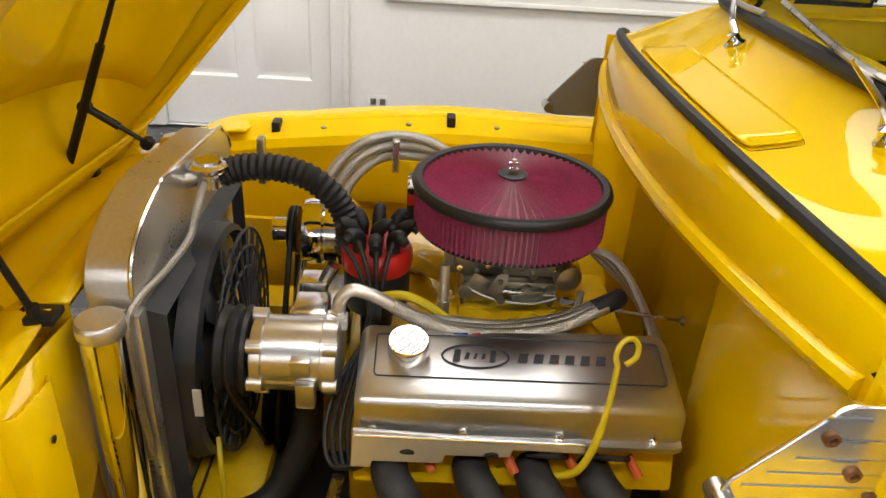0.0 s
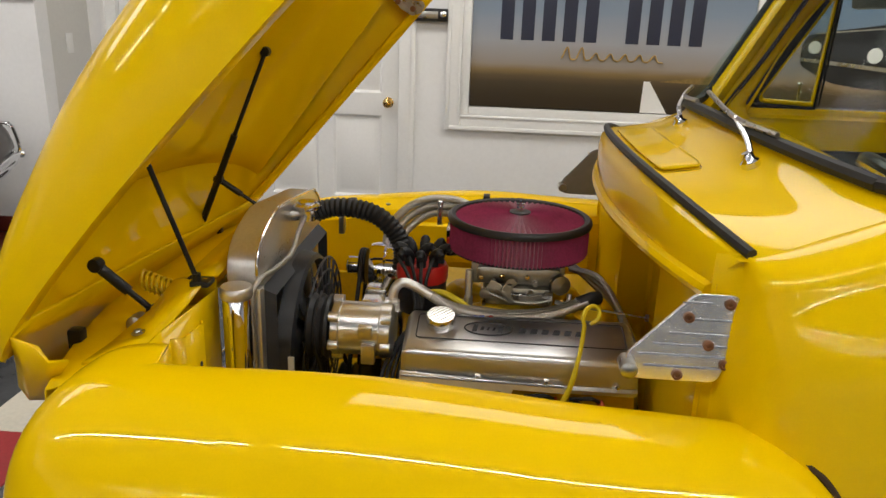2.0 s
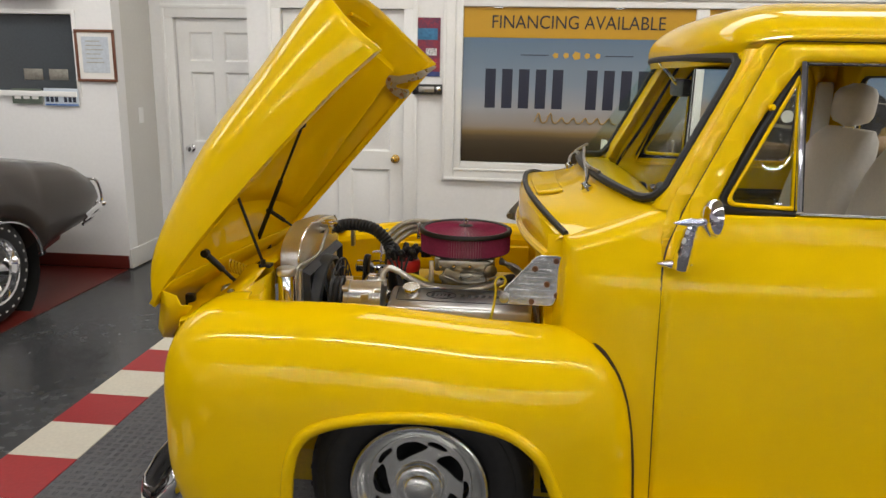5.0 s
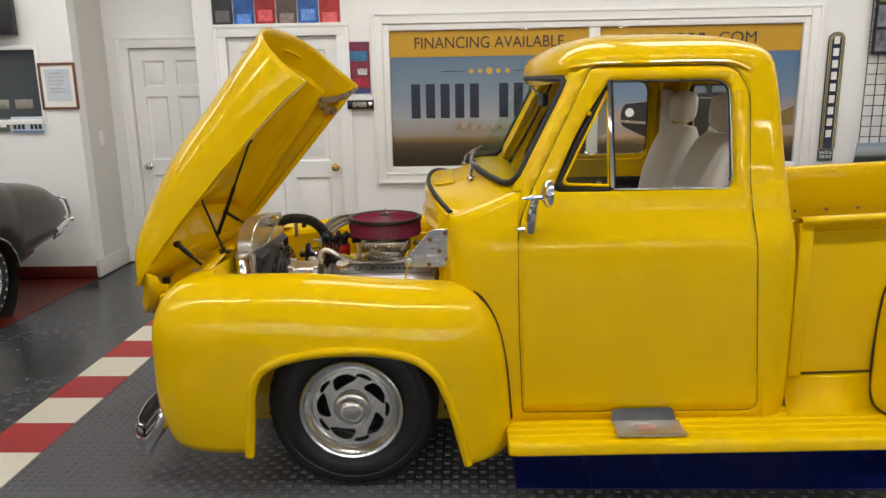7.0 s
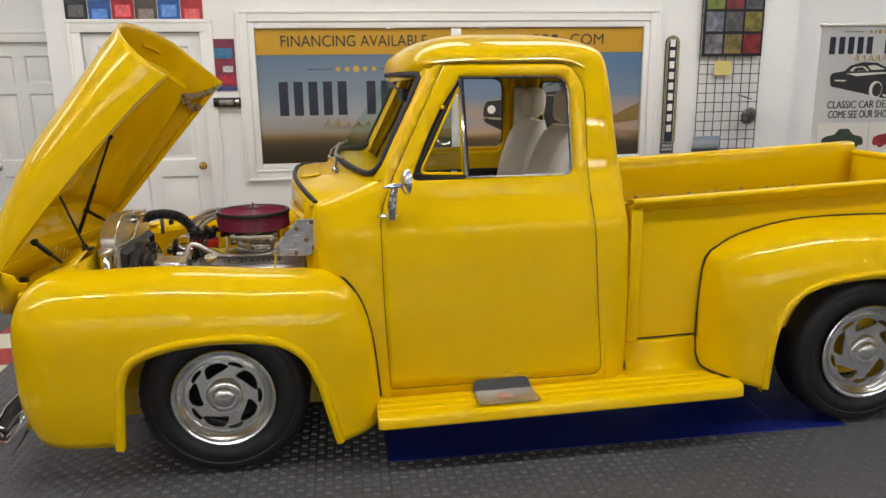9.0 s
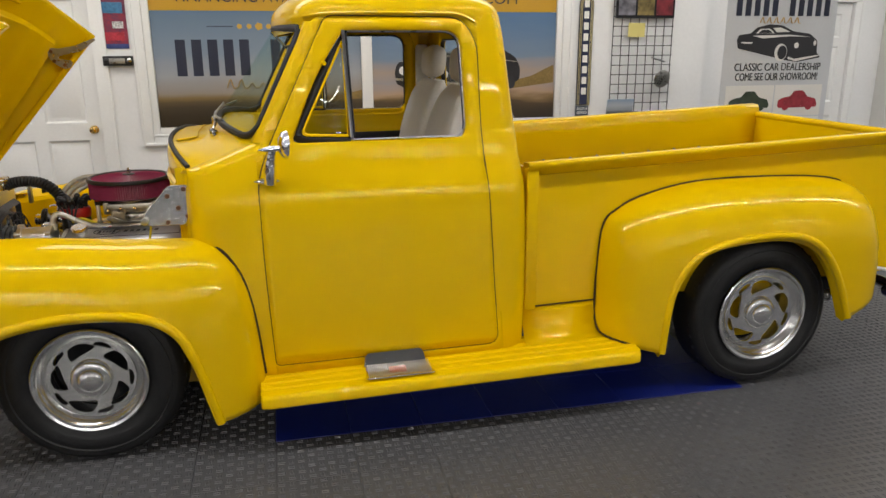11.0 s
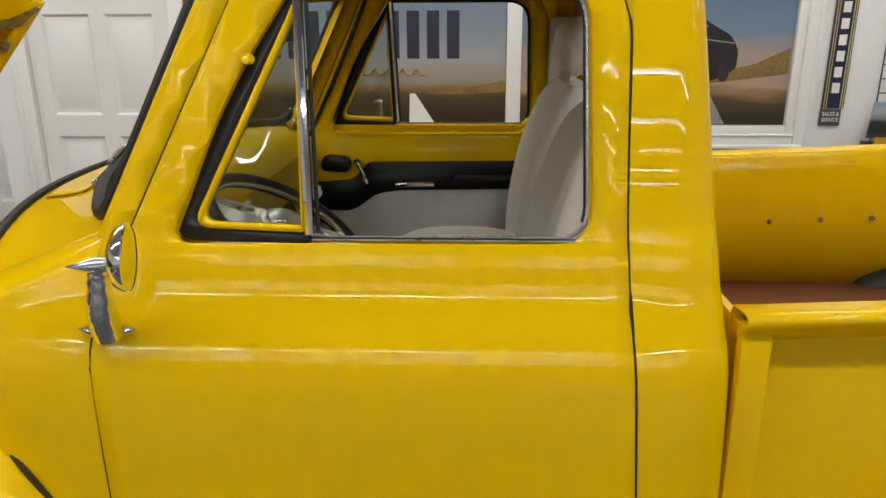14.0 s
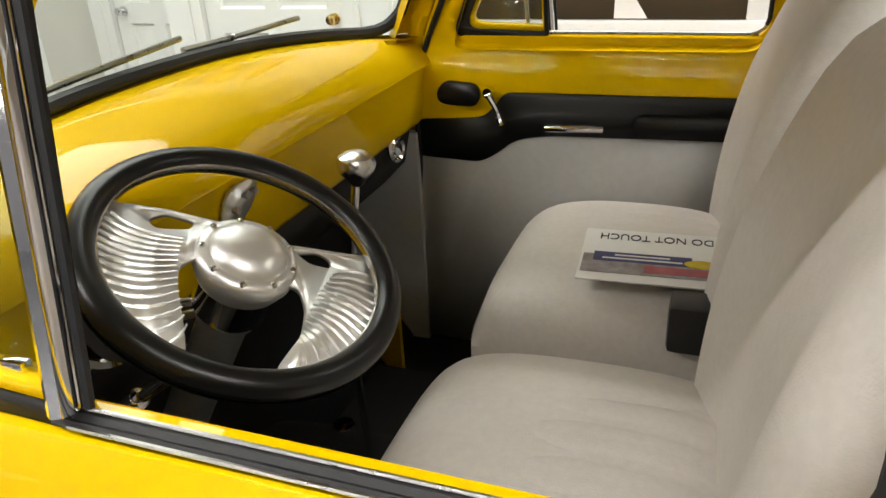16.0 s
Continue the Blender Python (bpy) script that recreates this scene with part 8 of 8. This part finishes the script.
nt_ = solo("yellow_note", span(B(), (3.83, WY - 0.044, 1.575), (3.99, WY - 0.041, 1.695)), mat("yellow_paper", (0.66, 0.58, 0.20), 0.6, var=0.06), "pale yellow paper note clipped to the grid", "note")
hp_ = thing("horn_mirror", (4.16, WY - 0.06, 1.19), "round chrome spotlight hung on the grid", "lamp")
part("bowl", lathe(B(), [(0.0, -0.05), (0.05, -0.04), (0.075, -0.01), (0.08, 0.0), (0.072, 0.006), (0.0, 0.008)], (4.16, WY - 0.10, 1.21), (0.1, -1, -0.25), 28), STEEL, hp_)
part("arm", tube(B(), [(4.06, WY - 0.06, 1.40), (4.13, WY - 0.08, 1.375), (4.19, WY - 0.07, 1.36)], 0.008, 8), CHROME, hp_)
bk = thing("magazine_rack", (3.75, WY - 0.1, 0.7), "wall rack of car magazines with a blue cover", "magazine rack")
part("tray", span(B(), (3.62, WY - 0.12, 0.66), (3.90, WY - 0.045, 0.80), bev=0.004), BLACK, bk)
part("magazine", box(B(), (3.76, WY - 0.10, 0.93), (0.26, 0.012, 0.22), Euler((0.15, 0, 0.05)).to_matrix()), ramp_mat("magazine_cover", [(0.0, (0.10, 0.09, 0.08)), (0.25, (0.03, 0.035, 0.03)), (0.5, (0.05, 0.055, 0.05)), (0.62, (0.30, 0.33, 0.36)), (0.8, (0.46, 0.50, 0.55)), (1.0, (0.30, 0.38, 0.50))], 0.82, 1.04, 0.3, 0.10, 14.0), bk)
part("yellow_box", span(B(), (3.66, WY - 0.135, 0.70), (3.87, WY - 0.122, 0.83)), GOLD, bk)
part("red_lamp", lathe(B(), [(0.05, 0), (0.055, 0.01), (0.04, 0.03), (0.0, 0.035)], (3.78, WY - 0.135, 0.77), (0, -1, 0), 20), RED, bk)
tr = solo("warning_triangle", slab([(3.98, 0.76), (4.20, 0.76), (4.09, 0.93)], [[(4.03, 0.79), (4.15, 0.79), (4.09, 0.88)]], lambda u, v: (u, WY - 0.05, v), (0, -0.01, 0)), RED, "red warning triangle on the grid", "warning triangle")

# free-standing roll-up banner
ru = thing("rollup_banner", (4.25, 1.25, 0), "white roll-up dealer banner with car pictures, standing on the floor", "banner")
BY = 1.25
BX0, BX1 = 3.815, 4.695
flat("banner_sheet", BX0, BX1, 0.08, 1.885, BY, mat("banner_white", (0.62, 0.64, 0.67), 0.45, var=0.04), ru)
part("top_rail", span(B(), (BX0 - 0.005, BY - 0.012, 1.882), (BX1 + 0.005, BY + 0.012, 1.905), bev=0.004), BRUSH, ru)
part("base", span(B(), (BX0 - 0.02, BY - 0.09, 0.0), (BX1 + 0.02, BY + 0.09, 0.075), bev=0.02), BRUSH, ru)
part("pole", cyl(B(), (4.255, BY + 0.015, 0.07), (4.255, BY + 0.015, 1.88), 0.010, seg=8), BRUSH, ru)
letters(ru, NAVY, 3.875, 4.645, 1.70, 1.815, BY - 0.0035, 11, gaps=(5,))
for x0, x1 in ((3.99, 4.13), (4.39, 4.53)):
    flat("rule", x0, x1, 1.847, 1.851, BY - 0.003, NAVY, ru, d=0.001)
for k in range(5):
    part("star", lathe(B(), [(0.011 + (0.006 if k == 2 else 0), 0), (0.011, 0.001)], (4.19 + 0.035 * k, BY - 0.003, 1.849), (0, -1, 0), 5), SCRIPT, ru)
sc = B()
for k in range(6):
    cx = 4.10 + 0.055 * k
    tube(sc, [(cx - 0.02, BY - 0.004, 1.655), (cx, BY - 0.004, 1.69), (cx + 0.012, BY - 0.004, 1.655), (cx + 0.03, BY - 0.004, 1.652)], 0.006, 6, flat=0.3)
part("script_stroke", sc, SCRIPT, ru)
def car_shape(parent, x, z, w, m, y, chop=1.0):
    o = rounded([(0, 0.10), (0.01, 0.22), (0.12, 0.27), (0.30, 0.30), (0.40, 0.42 * chop), (0.62, 0.42 * chop), (0.74, 0.29), (0.95, 0.24), (1.0, 0.12), (0.98, 0.06), (0.03, 0.05)], 0.03, 3)
    bm = fill(B(), [(x + u * w, z + v * w) for u, v in o], (), lambda u, v: (u, y, v))
    for c in (0.2, 0.79):
        lathe(bm, [(0.085 * w, 0), (0.085 * w, 0.001)], (x + c * w, y, z + 0.08 * w), (0, -1, 0), 16)
    return part("car_picture", bm, m, parent)
BC = lambda u, v: (3.91 + 0.68 * u, 1.398 + 0.64 * v)          # low chopped coupe seen from its front corner
def banner_shape(pts, m, d, r=0.012):
    bm = fill(B(), rounded([BC(u, v) for u, v in pts], r, 3), (), lambda u, v: (u, BY - d, v))
    return part("car_picture", bm, m, ru)
banner_shape([(0.0, 0.22), (0.02, 0.27), (0.16, 0.29), (0.22, 0.35), (0.36, 0.385), (0.52, 0.375), (0.66, 0.31), (0.86, 0.285), (0.96, 0.21), (0.965, 0.08), (1.02, 0.03), (0.74, -0.02), (0.60, 0.0), (0.02, 0.13)], INK, 0.0035)
banner_shape([(0.215, 0.29), (0.26, 0.335), (0.37, 0.34), (0.44, 0.29)], PAPER, 0.0048, 0.006)
banner_shape([(0.245, 0.292), (0.28, 0.325), (0.36, 0.328), (0.41, 0.293)], INK, 0.0056, 0.006)
banner_shape([(0.46, 0.30), (0.41, 0.345), (0.50, 0.352), (0.62, 0.305)], PAPER, 0.0048, 0.006)
banner_shape([(0.18, 0.265), (0.62, 0.275), (0.86, 0.25), (0.62, 0.258), (0.30, 0.235)], PAPER, 0.0048, 0.004)
banner_shape([(0.62, 0.04), (0.70, 0.015), (0.97, 0.055), (1.0, 0.045), (0.72, -0.012), (0.62, 0.015)], PAPER, 0.0048, 0.004)
banner_shape([(0.05, 0.20), (0.19, 0.195), (0.17, 0.178), (0.06, 0.185)], PAPER, 0.0048, 0.004)
for u, v, ru_, rv, m, d in ((0.53, 0.085, 0.075, 0.095, PAPER, 0.0048), (0.545, 0.085, 0.055, 0.075, INK, 0.0056), (0.71, 0.16, 0.028, 0.032, PAPER, 0.0048), (0.93, 0.185, 0.018, 0.028, PAPER, 0.0048)):
    banner_shape([(u + ru_ * math.cos(a), v + rv * math.sin(a)) for a in steps(0, 2 * math.pi, 18)[:-1]], m, d, 0)
words("CLASSIC CAR DEALERSHIP", 0.074, INK, ru, Matrix.Translation((4.262, BY - 0.004, 1.350)) @ READ, width=0.70)
words("COME SEE OUR SHOWROOM!", 0.074, INK, ru, Matrix.Translation((4.262, BY - 0.004, 1.282)) @ READ, width=0.67)
shots = [(0.05, 0.07, 0.045), (0.38, 0.04, 0.06), (0.35, 0.15, 0.16), (0.42, 0.25, 0.22), (0.06, 0.08, 0.2), (0.5, 0.4, 0.05)]
for k in range(6):
    i, j = k % 2, k // 2
    x, z = 3.86 + 0.40 * i, 1.005 - 0.23 * j
    flat("photo_card", x, x + 0.39, z, z + 0.22, BY - 0.003, PAPER, ru, d=0.001)
    car_shape(ru, x + 0.03, z + 0.04, 0.33, mat("photo_car", shots[k], 0.3, var=0.4, big=14, fine=30), BY - 0.0055)

# office window with plates on its sill, framed certificate, dark car outside the alcove
ow = thing("window_2", (-3.6, 2.55, 1.34), "dark office window in the wall", "window", kind="structure")
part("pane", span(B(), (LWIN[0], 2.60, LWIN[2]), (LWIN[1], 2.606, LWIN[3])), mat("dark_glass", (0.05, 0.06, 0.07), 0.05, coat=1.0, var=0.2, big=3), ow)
for a, b in (((LWIN[1], 2.54, LWIN[2] - 0.04), (LWIN[1] + 0.03, 2.60, LWIN[3] + 0.03)), ((LWIN[0], 2.54, LWIN[3]), (LWIN[1], 2.60, LWIN[3] + 0.03)), ((LWIN[0], 2.525, LWIN[2] - 0.04), (LWIN[1], 2.60, LWIN[2]))):
    part("window_frame", span(B(), a, b, bev=0.004), TRIM, ow)
# two flat grey strips on the pane stand in for reflections
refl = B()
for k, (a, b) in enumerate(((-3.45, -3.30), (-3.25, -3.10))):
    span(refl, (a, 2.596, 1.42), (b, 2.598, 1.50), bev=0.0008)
part("reflection_strips", refl, DULL, ow)
pl_ = thing("number_plate", (-3.14, 2.54, 1.345), "white and blue vehicle plate leaning in the window", "number plate")
part("plate", span(B(), (-3.265, 2.532, 1.232), (-2.995, 2.536, 1.362), bev=0.001), mat("plate_white", (0.55, 0.62, 0.70), 0.35, var=0.15, big=8), pl_)
for k in range(7):
    if k != 3:
        part("plate_bar", span(B(), (-3.25 + 0.035 * k, 2.529, 1.262), (-3.226 + 0.035 * k, 2.5315, 1.325)), NAVY, pl_)
part("plate_strip", span(B(), (-3.26, 2.529, 1.238), (-3.0, 2.5315, 1.248)), mat("plate_blue", (0.05, 0.15, 0.45), 0.4, var=0.1), pl_)
p2 = thing("number_plate", (-3.38, 2.54, 1.345), "small dark vehicle plate leaning in the window", "number plate")
part("plate", span(B(), (-3.52, 2.532, 1.245), (-3.285, 2.536, 1.355), bev=0.001), mat("plate_dark", (0.12, 0.15, 0.12), 0.4, var=0.6, big=20), p2)
for k in range(3):
    part("plate_bar", span(B(), (-3.50 + 0.07 * k, 2.529, 1.28), (-3.45 + 0.07 * k, 2.5315, 1.32)), PAPER, p2)
ce = thing("framed_certificate", (-2.84, 2.55, 1.42), "white certificate in a brown wooden frame", "picture frame")
for a, b in (((-2.99, 2.532, 1.415), (-2.685, 2.548, 1.435)), ((-2.99, 2.532, 1.765), (-2.685, 2.548, 1.785)), ((-2.99, 2.532, 1.435), (-2.97, 2.548, 1.765)), ((-2.705, 2.532, 1.435), (-2.685, 2.548, 1.765))):
    part("frame", span(B(), a, b, bev=0.003), WOOD, ce)
part("mount", span(B(), (-2.97, 2.540, 1.435), (-2.705, 2.547, 1.765)), PAPER, ce)
part("document", span(B(), (-2.94, 2.538, 1.48), (-2.735, 2.5395, 1.735)), mat("document_print", (0.55, 0.60, 0.66), 0.6, var=0.12, big=30), ce)
for k in range(6):
    part("print_bar", span(B(), (-2.91, 2.5365, 1.70 - 0.03 * k), (-2.80 + 0.012 * (k % 3), 2.5378, 1.706 - 0.03 * k)), DULL, ce)
part("monitor_body", span(B(), (-3.6, 2.45, 2.0), (-3.10, 2.53, 2.28), bev=0.01), BLACK, thing("wall_monitor", (-3.3, 2.5, 2.0), "black monitor high on the wall", "monitor"))
# outlet and switch
ou = thing("wall_outlet", (-0.34, WY, 0.20), "white double wall outlet", "outlet")
part("cover_plate", span(B(), (-0.40, WY - 0.006, 0.16), (-0.285, WY - 0.001, 0.23), bev=0.002), TRIM, ou)
for x in (-0.368, -0.317):
    part("socket", span(B(), (x - 0.016, WY - 0.009, 0.178), (x + 0.016, WY - 0.0062, 0.212), bev=0.001), DULL, ou)
sw_ = thing("light_switch", (-2.69, 2.8, 1.15), "white light switch on the alcove wall", "switch")
part("cover_plate", span(B(), (-2.699, 2.83, 1.10), (-2.692, 2.90, 1.22), bev=0.002), TRIM, sw_)

# parked brown car backed up to the wall, its rear quarter in view
def car_body():
    """The body shell lofted from nose to tail, arches lifted over the wheels."""
    top = curve([-2.55, -2.45, -2.2, -1.0, 0.0, 1.26, 1.59, 1.85, 2.04, 2.18, 2.30, 2.325], [0.60, 0.76, 0.86, 0.93, 0.98, 0.985, 0.95, 0.912, 0.876, 0.812, 0.73, 0.62])
    low = curve([-2.55, -2.3, -1.9, 1.63, 1.72, 1.94, 2.12, 2.25, 2.325], [0.50, 0.36, 0.30, 0.33, 0.375, 0.415, 0.445, 0.50, 0.57])
    prof = [(0.14, 0.0), (0.05, 0.03), (0.015, 0.12), (0.0, 0.32), (0.0, 0.52), (0.012, 0.72), (0.035, 0.86), (0.075, 0.95), (0.15, 0.99), (0.45, 1.02), (0.91, 1.03)]
    rows = []
    for y in [-2.55, -2.5, -2.4, -2.2, -1.95, *steps(-1.90, -1.06, 16), -0.8, 0.0, 0.6, *steps(0.78, 1.62, 24), 1.66, 1.72, 1.8, 1.9, 2.0, 2.08, 2.15, 2.21, 2.26, 2.295, 2.312, 2.325]:
        arch = 0.0
        for c in (1.2, -1.48):
            if abs(y - c) < 0.42:
                arch = 0.285 + 0.335 * math.sqrt(1 - ((y - c) / 0.42) ** 2)
        b, t = max(low(y), arch), top(y)
        pull = 0.05 * max(0, (y - 1.9) / 0.425) ** 3 + 0.12 * max(0, (-1.9 - y) / 0.65) ** 2
        half = [(0.91 - pull - o * (1 - pull), b + (t - b) * h) for o, h in prof]
        rows.append([(-3.65 + u, y, z) for u, z in half] + [(-3.65 - u, y, z) for u, z in half[-2::-1]])
    return loft(B(), rows, cap=True)


pc_ = thing("parked_car", (-3.65, 0.0, 0), "dark brown coupe backed up to the wall", "car")
part("body", car_body(), PLUM, pc_, angle=50)
part("underbody", span(B(), (-4.30, -2.2, 0.22), (-3.02, 2.02, 0.50), bev=0.03), UNDER, pc_)
part("rear_valance", slab([(1.66, 0.30), (1.93, 0.36), (1.99, 0.44), (1.66, 0.42)], (), lambda u, v: (-2.86, u, v), (-0.02, 0, 0)), REDPAINT, pc_, "dark red lower panel behind the wheel", bev=0.003)
cab = [(1.30, 0.97, 0.80), (0.95, 1.10, 0.74), (0.55, 1.27, 0.64), (0.2, 1.33, 0.60), (-0.35, 1.34, 0.59), (-0.7, 1.26, 0.63), (-1.15, 0.96, 0.78)]
part("cabin", loft(B(), [[(-3.65 + w * u, y, 0.95 + (z - 0.95) * h) for u, h in ((1.06, 0), (1.0, 0.55), (0.95, 0.9), (0.8, 1), (0, 1.02), (-0.8, 1), (-0.95, 0.9), (-1.0, 0.55), (-1.06, 0))] for y, z, w in cab]), PLUM, pc_, angle=50)
part("side_glass", slab(rounded([(0.75, 1.0), (0.45, 1.20), (-0.55, 1.22), (-0.95, 1.0)], 0.03, 4), (), lambda u, v: (-2.93 - (v - 1.0) * 0.30, u, v), (0.012, 0, 0)), SMOKE, pc_, "dark side glass")
part("roof_trim", tube(B(), [(-2.86, 1.05, 0.999), (-2.84, 1.22, 0.992), (-2.88, 1.34, 0.985), (-3.1, 1.37, 0.985), (-3.65, 1.38, 0.99)], 0.010, 8), CHROME, pc_)
part("tail_trim", tube(B(), [(-2.86, 2.31, 0.735), (-2.79, 2.308, 0.725), (-2.775, 2.325, 0.68), (-2.772, 2.345, 0.58), (-2.775, 2.30, 0.52), (-2.785, 2.20, 0.455), (-2.80, 2.12, 0.43)], 0.011, 8), CHROME, pc_, "bent chrome tail trim")
part("rear_bumper", tube(B(), [(-2.765, 2.10, 0.495), (-2.765, 2.24, 0.535), (-2.785, 2.33, 0.545), (-2.85, 2.37, 0.545), (-3.65, 2.39, 0.545), (-4.45, 2.37, 0.545)], 0.022, 10), CHROME, pc_)
part("rear_bumper_lip", tube(B(), [(-2.768, 2.09, 0.465), (-2.768, 2.22, 0.49), (-2.79, 2.32, 0.50), (-2.86, 2.36, 0.50)], 0.012, 8), CHROME, pc_)
for c in (1.2, -1.48):
    part("arch_trim", tube(B(), [(-2.748 - 0.03 * math.cos(a) ** 4, c + 0.418 * math.cos(a), 0.285 + 0.335 * math.sin(a)) for a in steps(0.15, math.pi - 0.15, 24)], 0.009, 6), CHROME, pc_, "thin bright wheel-arch trim")
    part("wheel_well", lathe(B(), [(0.41, 0.0), (0.41, 0.30), (0.0, 0.30)], (-2.80, c, 0.30), (-1, 0, 0), 32, cap=False), UNDER, pc_)
    for x, d in ((-2.795, 1), (-4.505, -1)):
        pw_ = part("wheel", lathe(B(), [(0.20, -0.20), (0.29, -0.20), (0.318, -0.17), (0.325, -0.10), (0.318, -0.02), (0.29, 0.0), (0.24, 0.008), (0.205, 0.0), (0.20, -0.02)], (x, c, 0.325), (d, 0, 0), 44, cap=False), TYRE, pc_)
        rim = part("rim", lathe(B(), [(0.208, 0.002), (0.203, 0.010), (0.192, 0.006), (0.180, -0.03), (0.165, -0.035), (0.160, -0.09), (0.155, -0.10), (0.0, -0.105)], (x, c, 0.325), (d, 0, 0), 40, cap=False), CHROME, pw_, "stepped chrome rim")
        sp = B()
        for k in range(5):
            a = 2 * math.pi * k / 5 + 0.3
            box(sp, (x - d * 0.075, c + 0.10 * math.cos(a), 0.325 + 0.10 * math.sin(a)), (0.02, 0.13, 0.042), Matrix.Rotation(a, 3, "X"), bev=0.005)
        part("spokes", sp, DULL, pw_, "grey five-spoke wheel centre")
        part("hub_cap", lathe(B(), [(0.040, -0.08), (0.040, -0.045), (0.032, -0.035), (0.0, -0.032)], (x, c, 0.325), (d, 0, 0), 20), CHROME, pw_)
        wlet = B()
        for k in range(16):
            a = 2 * math.pi * k / 26 - 1.9
            box(wlet, (x + d * 0.0075, c + 0.262 * math.cos(a), 0.325 + 0.262 * math.sin(a)), (0.003, 0.018, 0.009), Matrix.Rotation(a + math.pi / 2, 3, "X"))
        part("raised_mark", wlet, PAPER, pw_, "raised white marks round the tyre")

# ---- floor tiles laid out ----
TREAD = tread_tile()
PLAIN = plain_tile()
lay("tile", TREAD, TREADM, [(i, j) for i in range(0, 22) for j in range(-4, 0)] + [(i, j) for i in range(0, 7) for j in range(0, 6)] + [(i, j) for i in range(14, 20) for j in range(0, 6)], "dark grey raised-bar tread floor tiles", "tread_tiles")
lay("tile", PLAIN, BLUET, [(i, j) for i in range(7, 14) for j in range(0, 6)], "blue interlocking floor tiles under the truck", "blue_tiles")
lay("tile", PLAIN, REDT, [(-1, j) for j in range(-8, 10) if j % 2 == 1], "red floor tiles of a chequered border", "red_tiles")
lay("tile", PLAIN, WHITET, [(-1, j) for j in range(-8, 10) if j % 2 == 0], "cream floor tiles of a chequered border", "cream_tiles")

# ---- ceiling lamps ----
def ceiling_lamp(x, y, wide, power, label):
    t = thing("ceiling_light", (x, y, CEIL), label, "ceiling light", group="rows of ceiling lights")
    part("housing", span(B(), (x - 1.22, y - wide / 2 - 0.03, CEIL - 0.05), (x + 1.22, y + wide / 2 + 0.03, CEIL - 0.012), bev=0.006), TRIM, t)
    if wide < 0.2:
        part("tube", cyl(B(), (x - 1.2, y, CEIL - 0.07), (x + 1.2, y, CEIL - 0.07), 0.016, seg=10), LIGHTM, t, "glowing tube")
    else:
        # wide ones are the added fill panels
        part("diffuser", span(B(), (x - 1.19, y - wide / 2, CEIL - 0.056), (x + 1.19, y + wide / 2, CEIL - 0.051)), FILLM, t, "softly glowing face of the added fill panel")
    L = bpy.data.lights.new("tube_light", "AREA")
    L.shape, L.size, L.size_y, L.energy, L.color = "RECTANGLE", 2.4, wide, power, (1.0, 0.975, 0.94)
    new("tube_light", L).location = (x, y, CEIL - 0.10)


FILLM = mat("fill_panel", (1.0, 0.97, 0.92), 0.5, var=0, emit=1.5)
FILLM.cycles.emission_sampling = "NONE"
for k in range(6):
    for y, power in TUBE_ROWS.items():
        ceiling_lamp(-5.0 + 2.6 * k, y, 0.05, power, "long white fluorescent ceiling light, switched on")
    # no known fixture: this row only fills in light on wall and engine
    ceiling_lamp(-5.0 + 2.6 * k, FILL_ROW, 1.00, FILL_POWER, "added fill light panel on the unseen ceiling, brightening wall and engine bay")
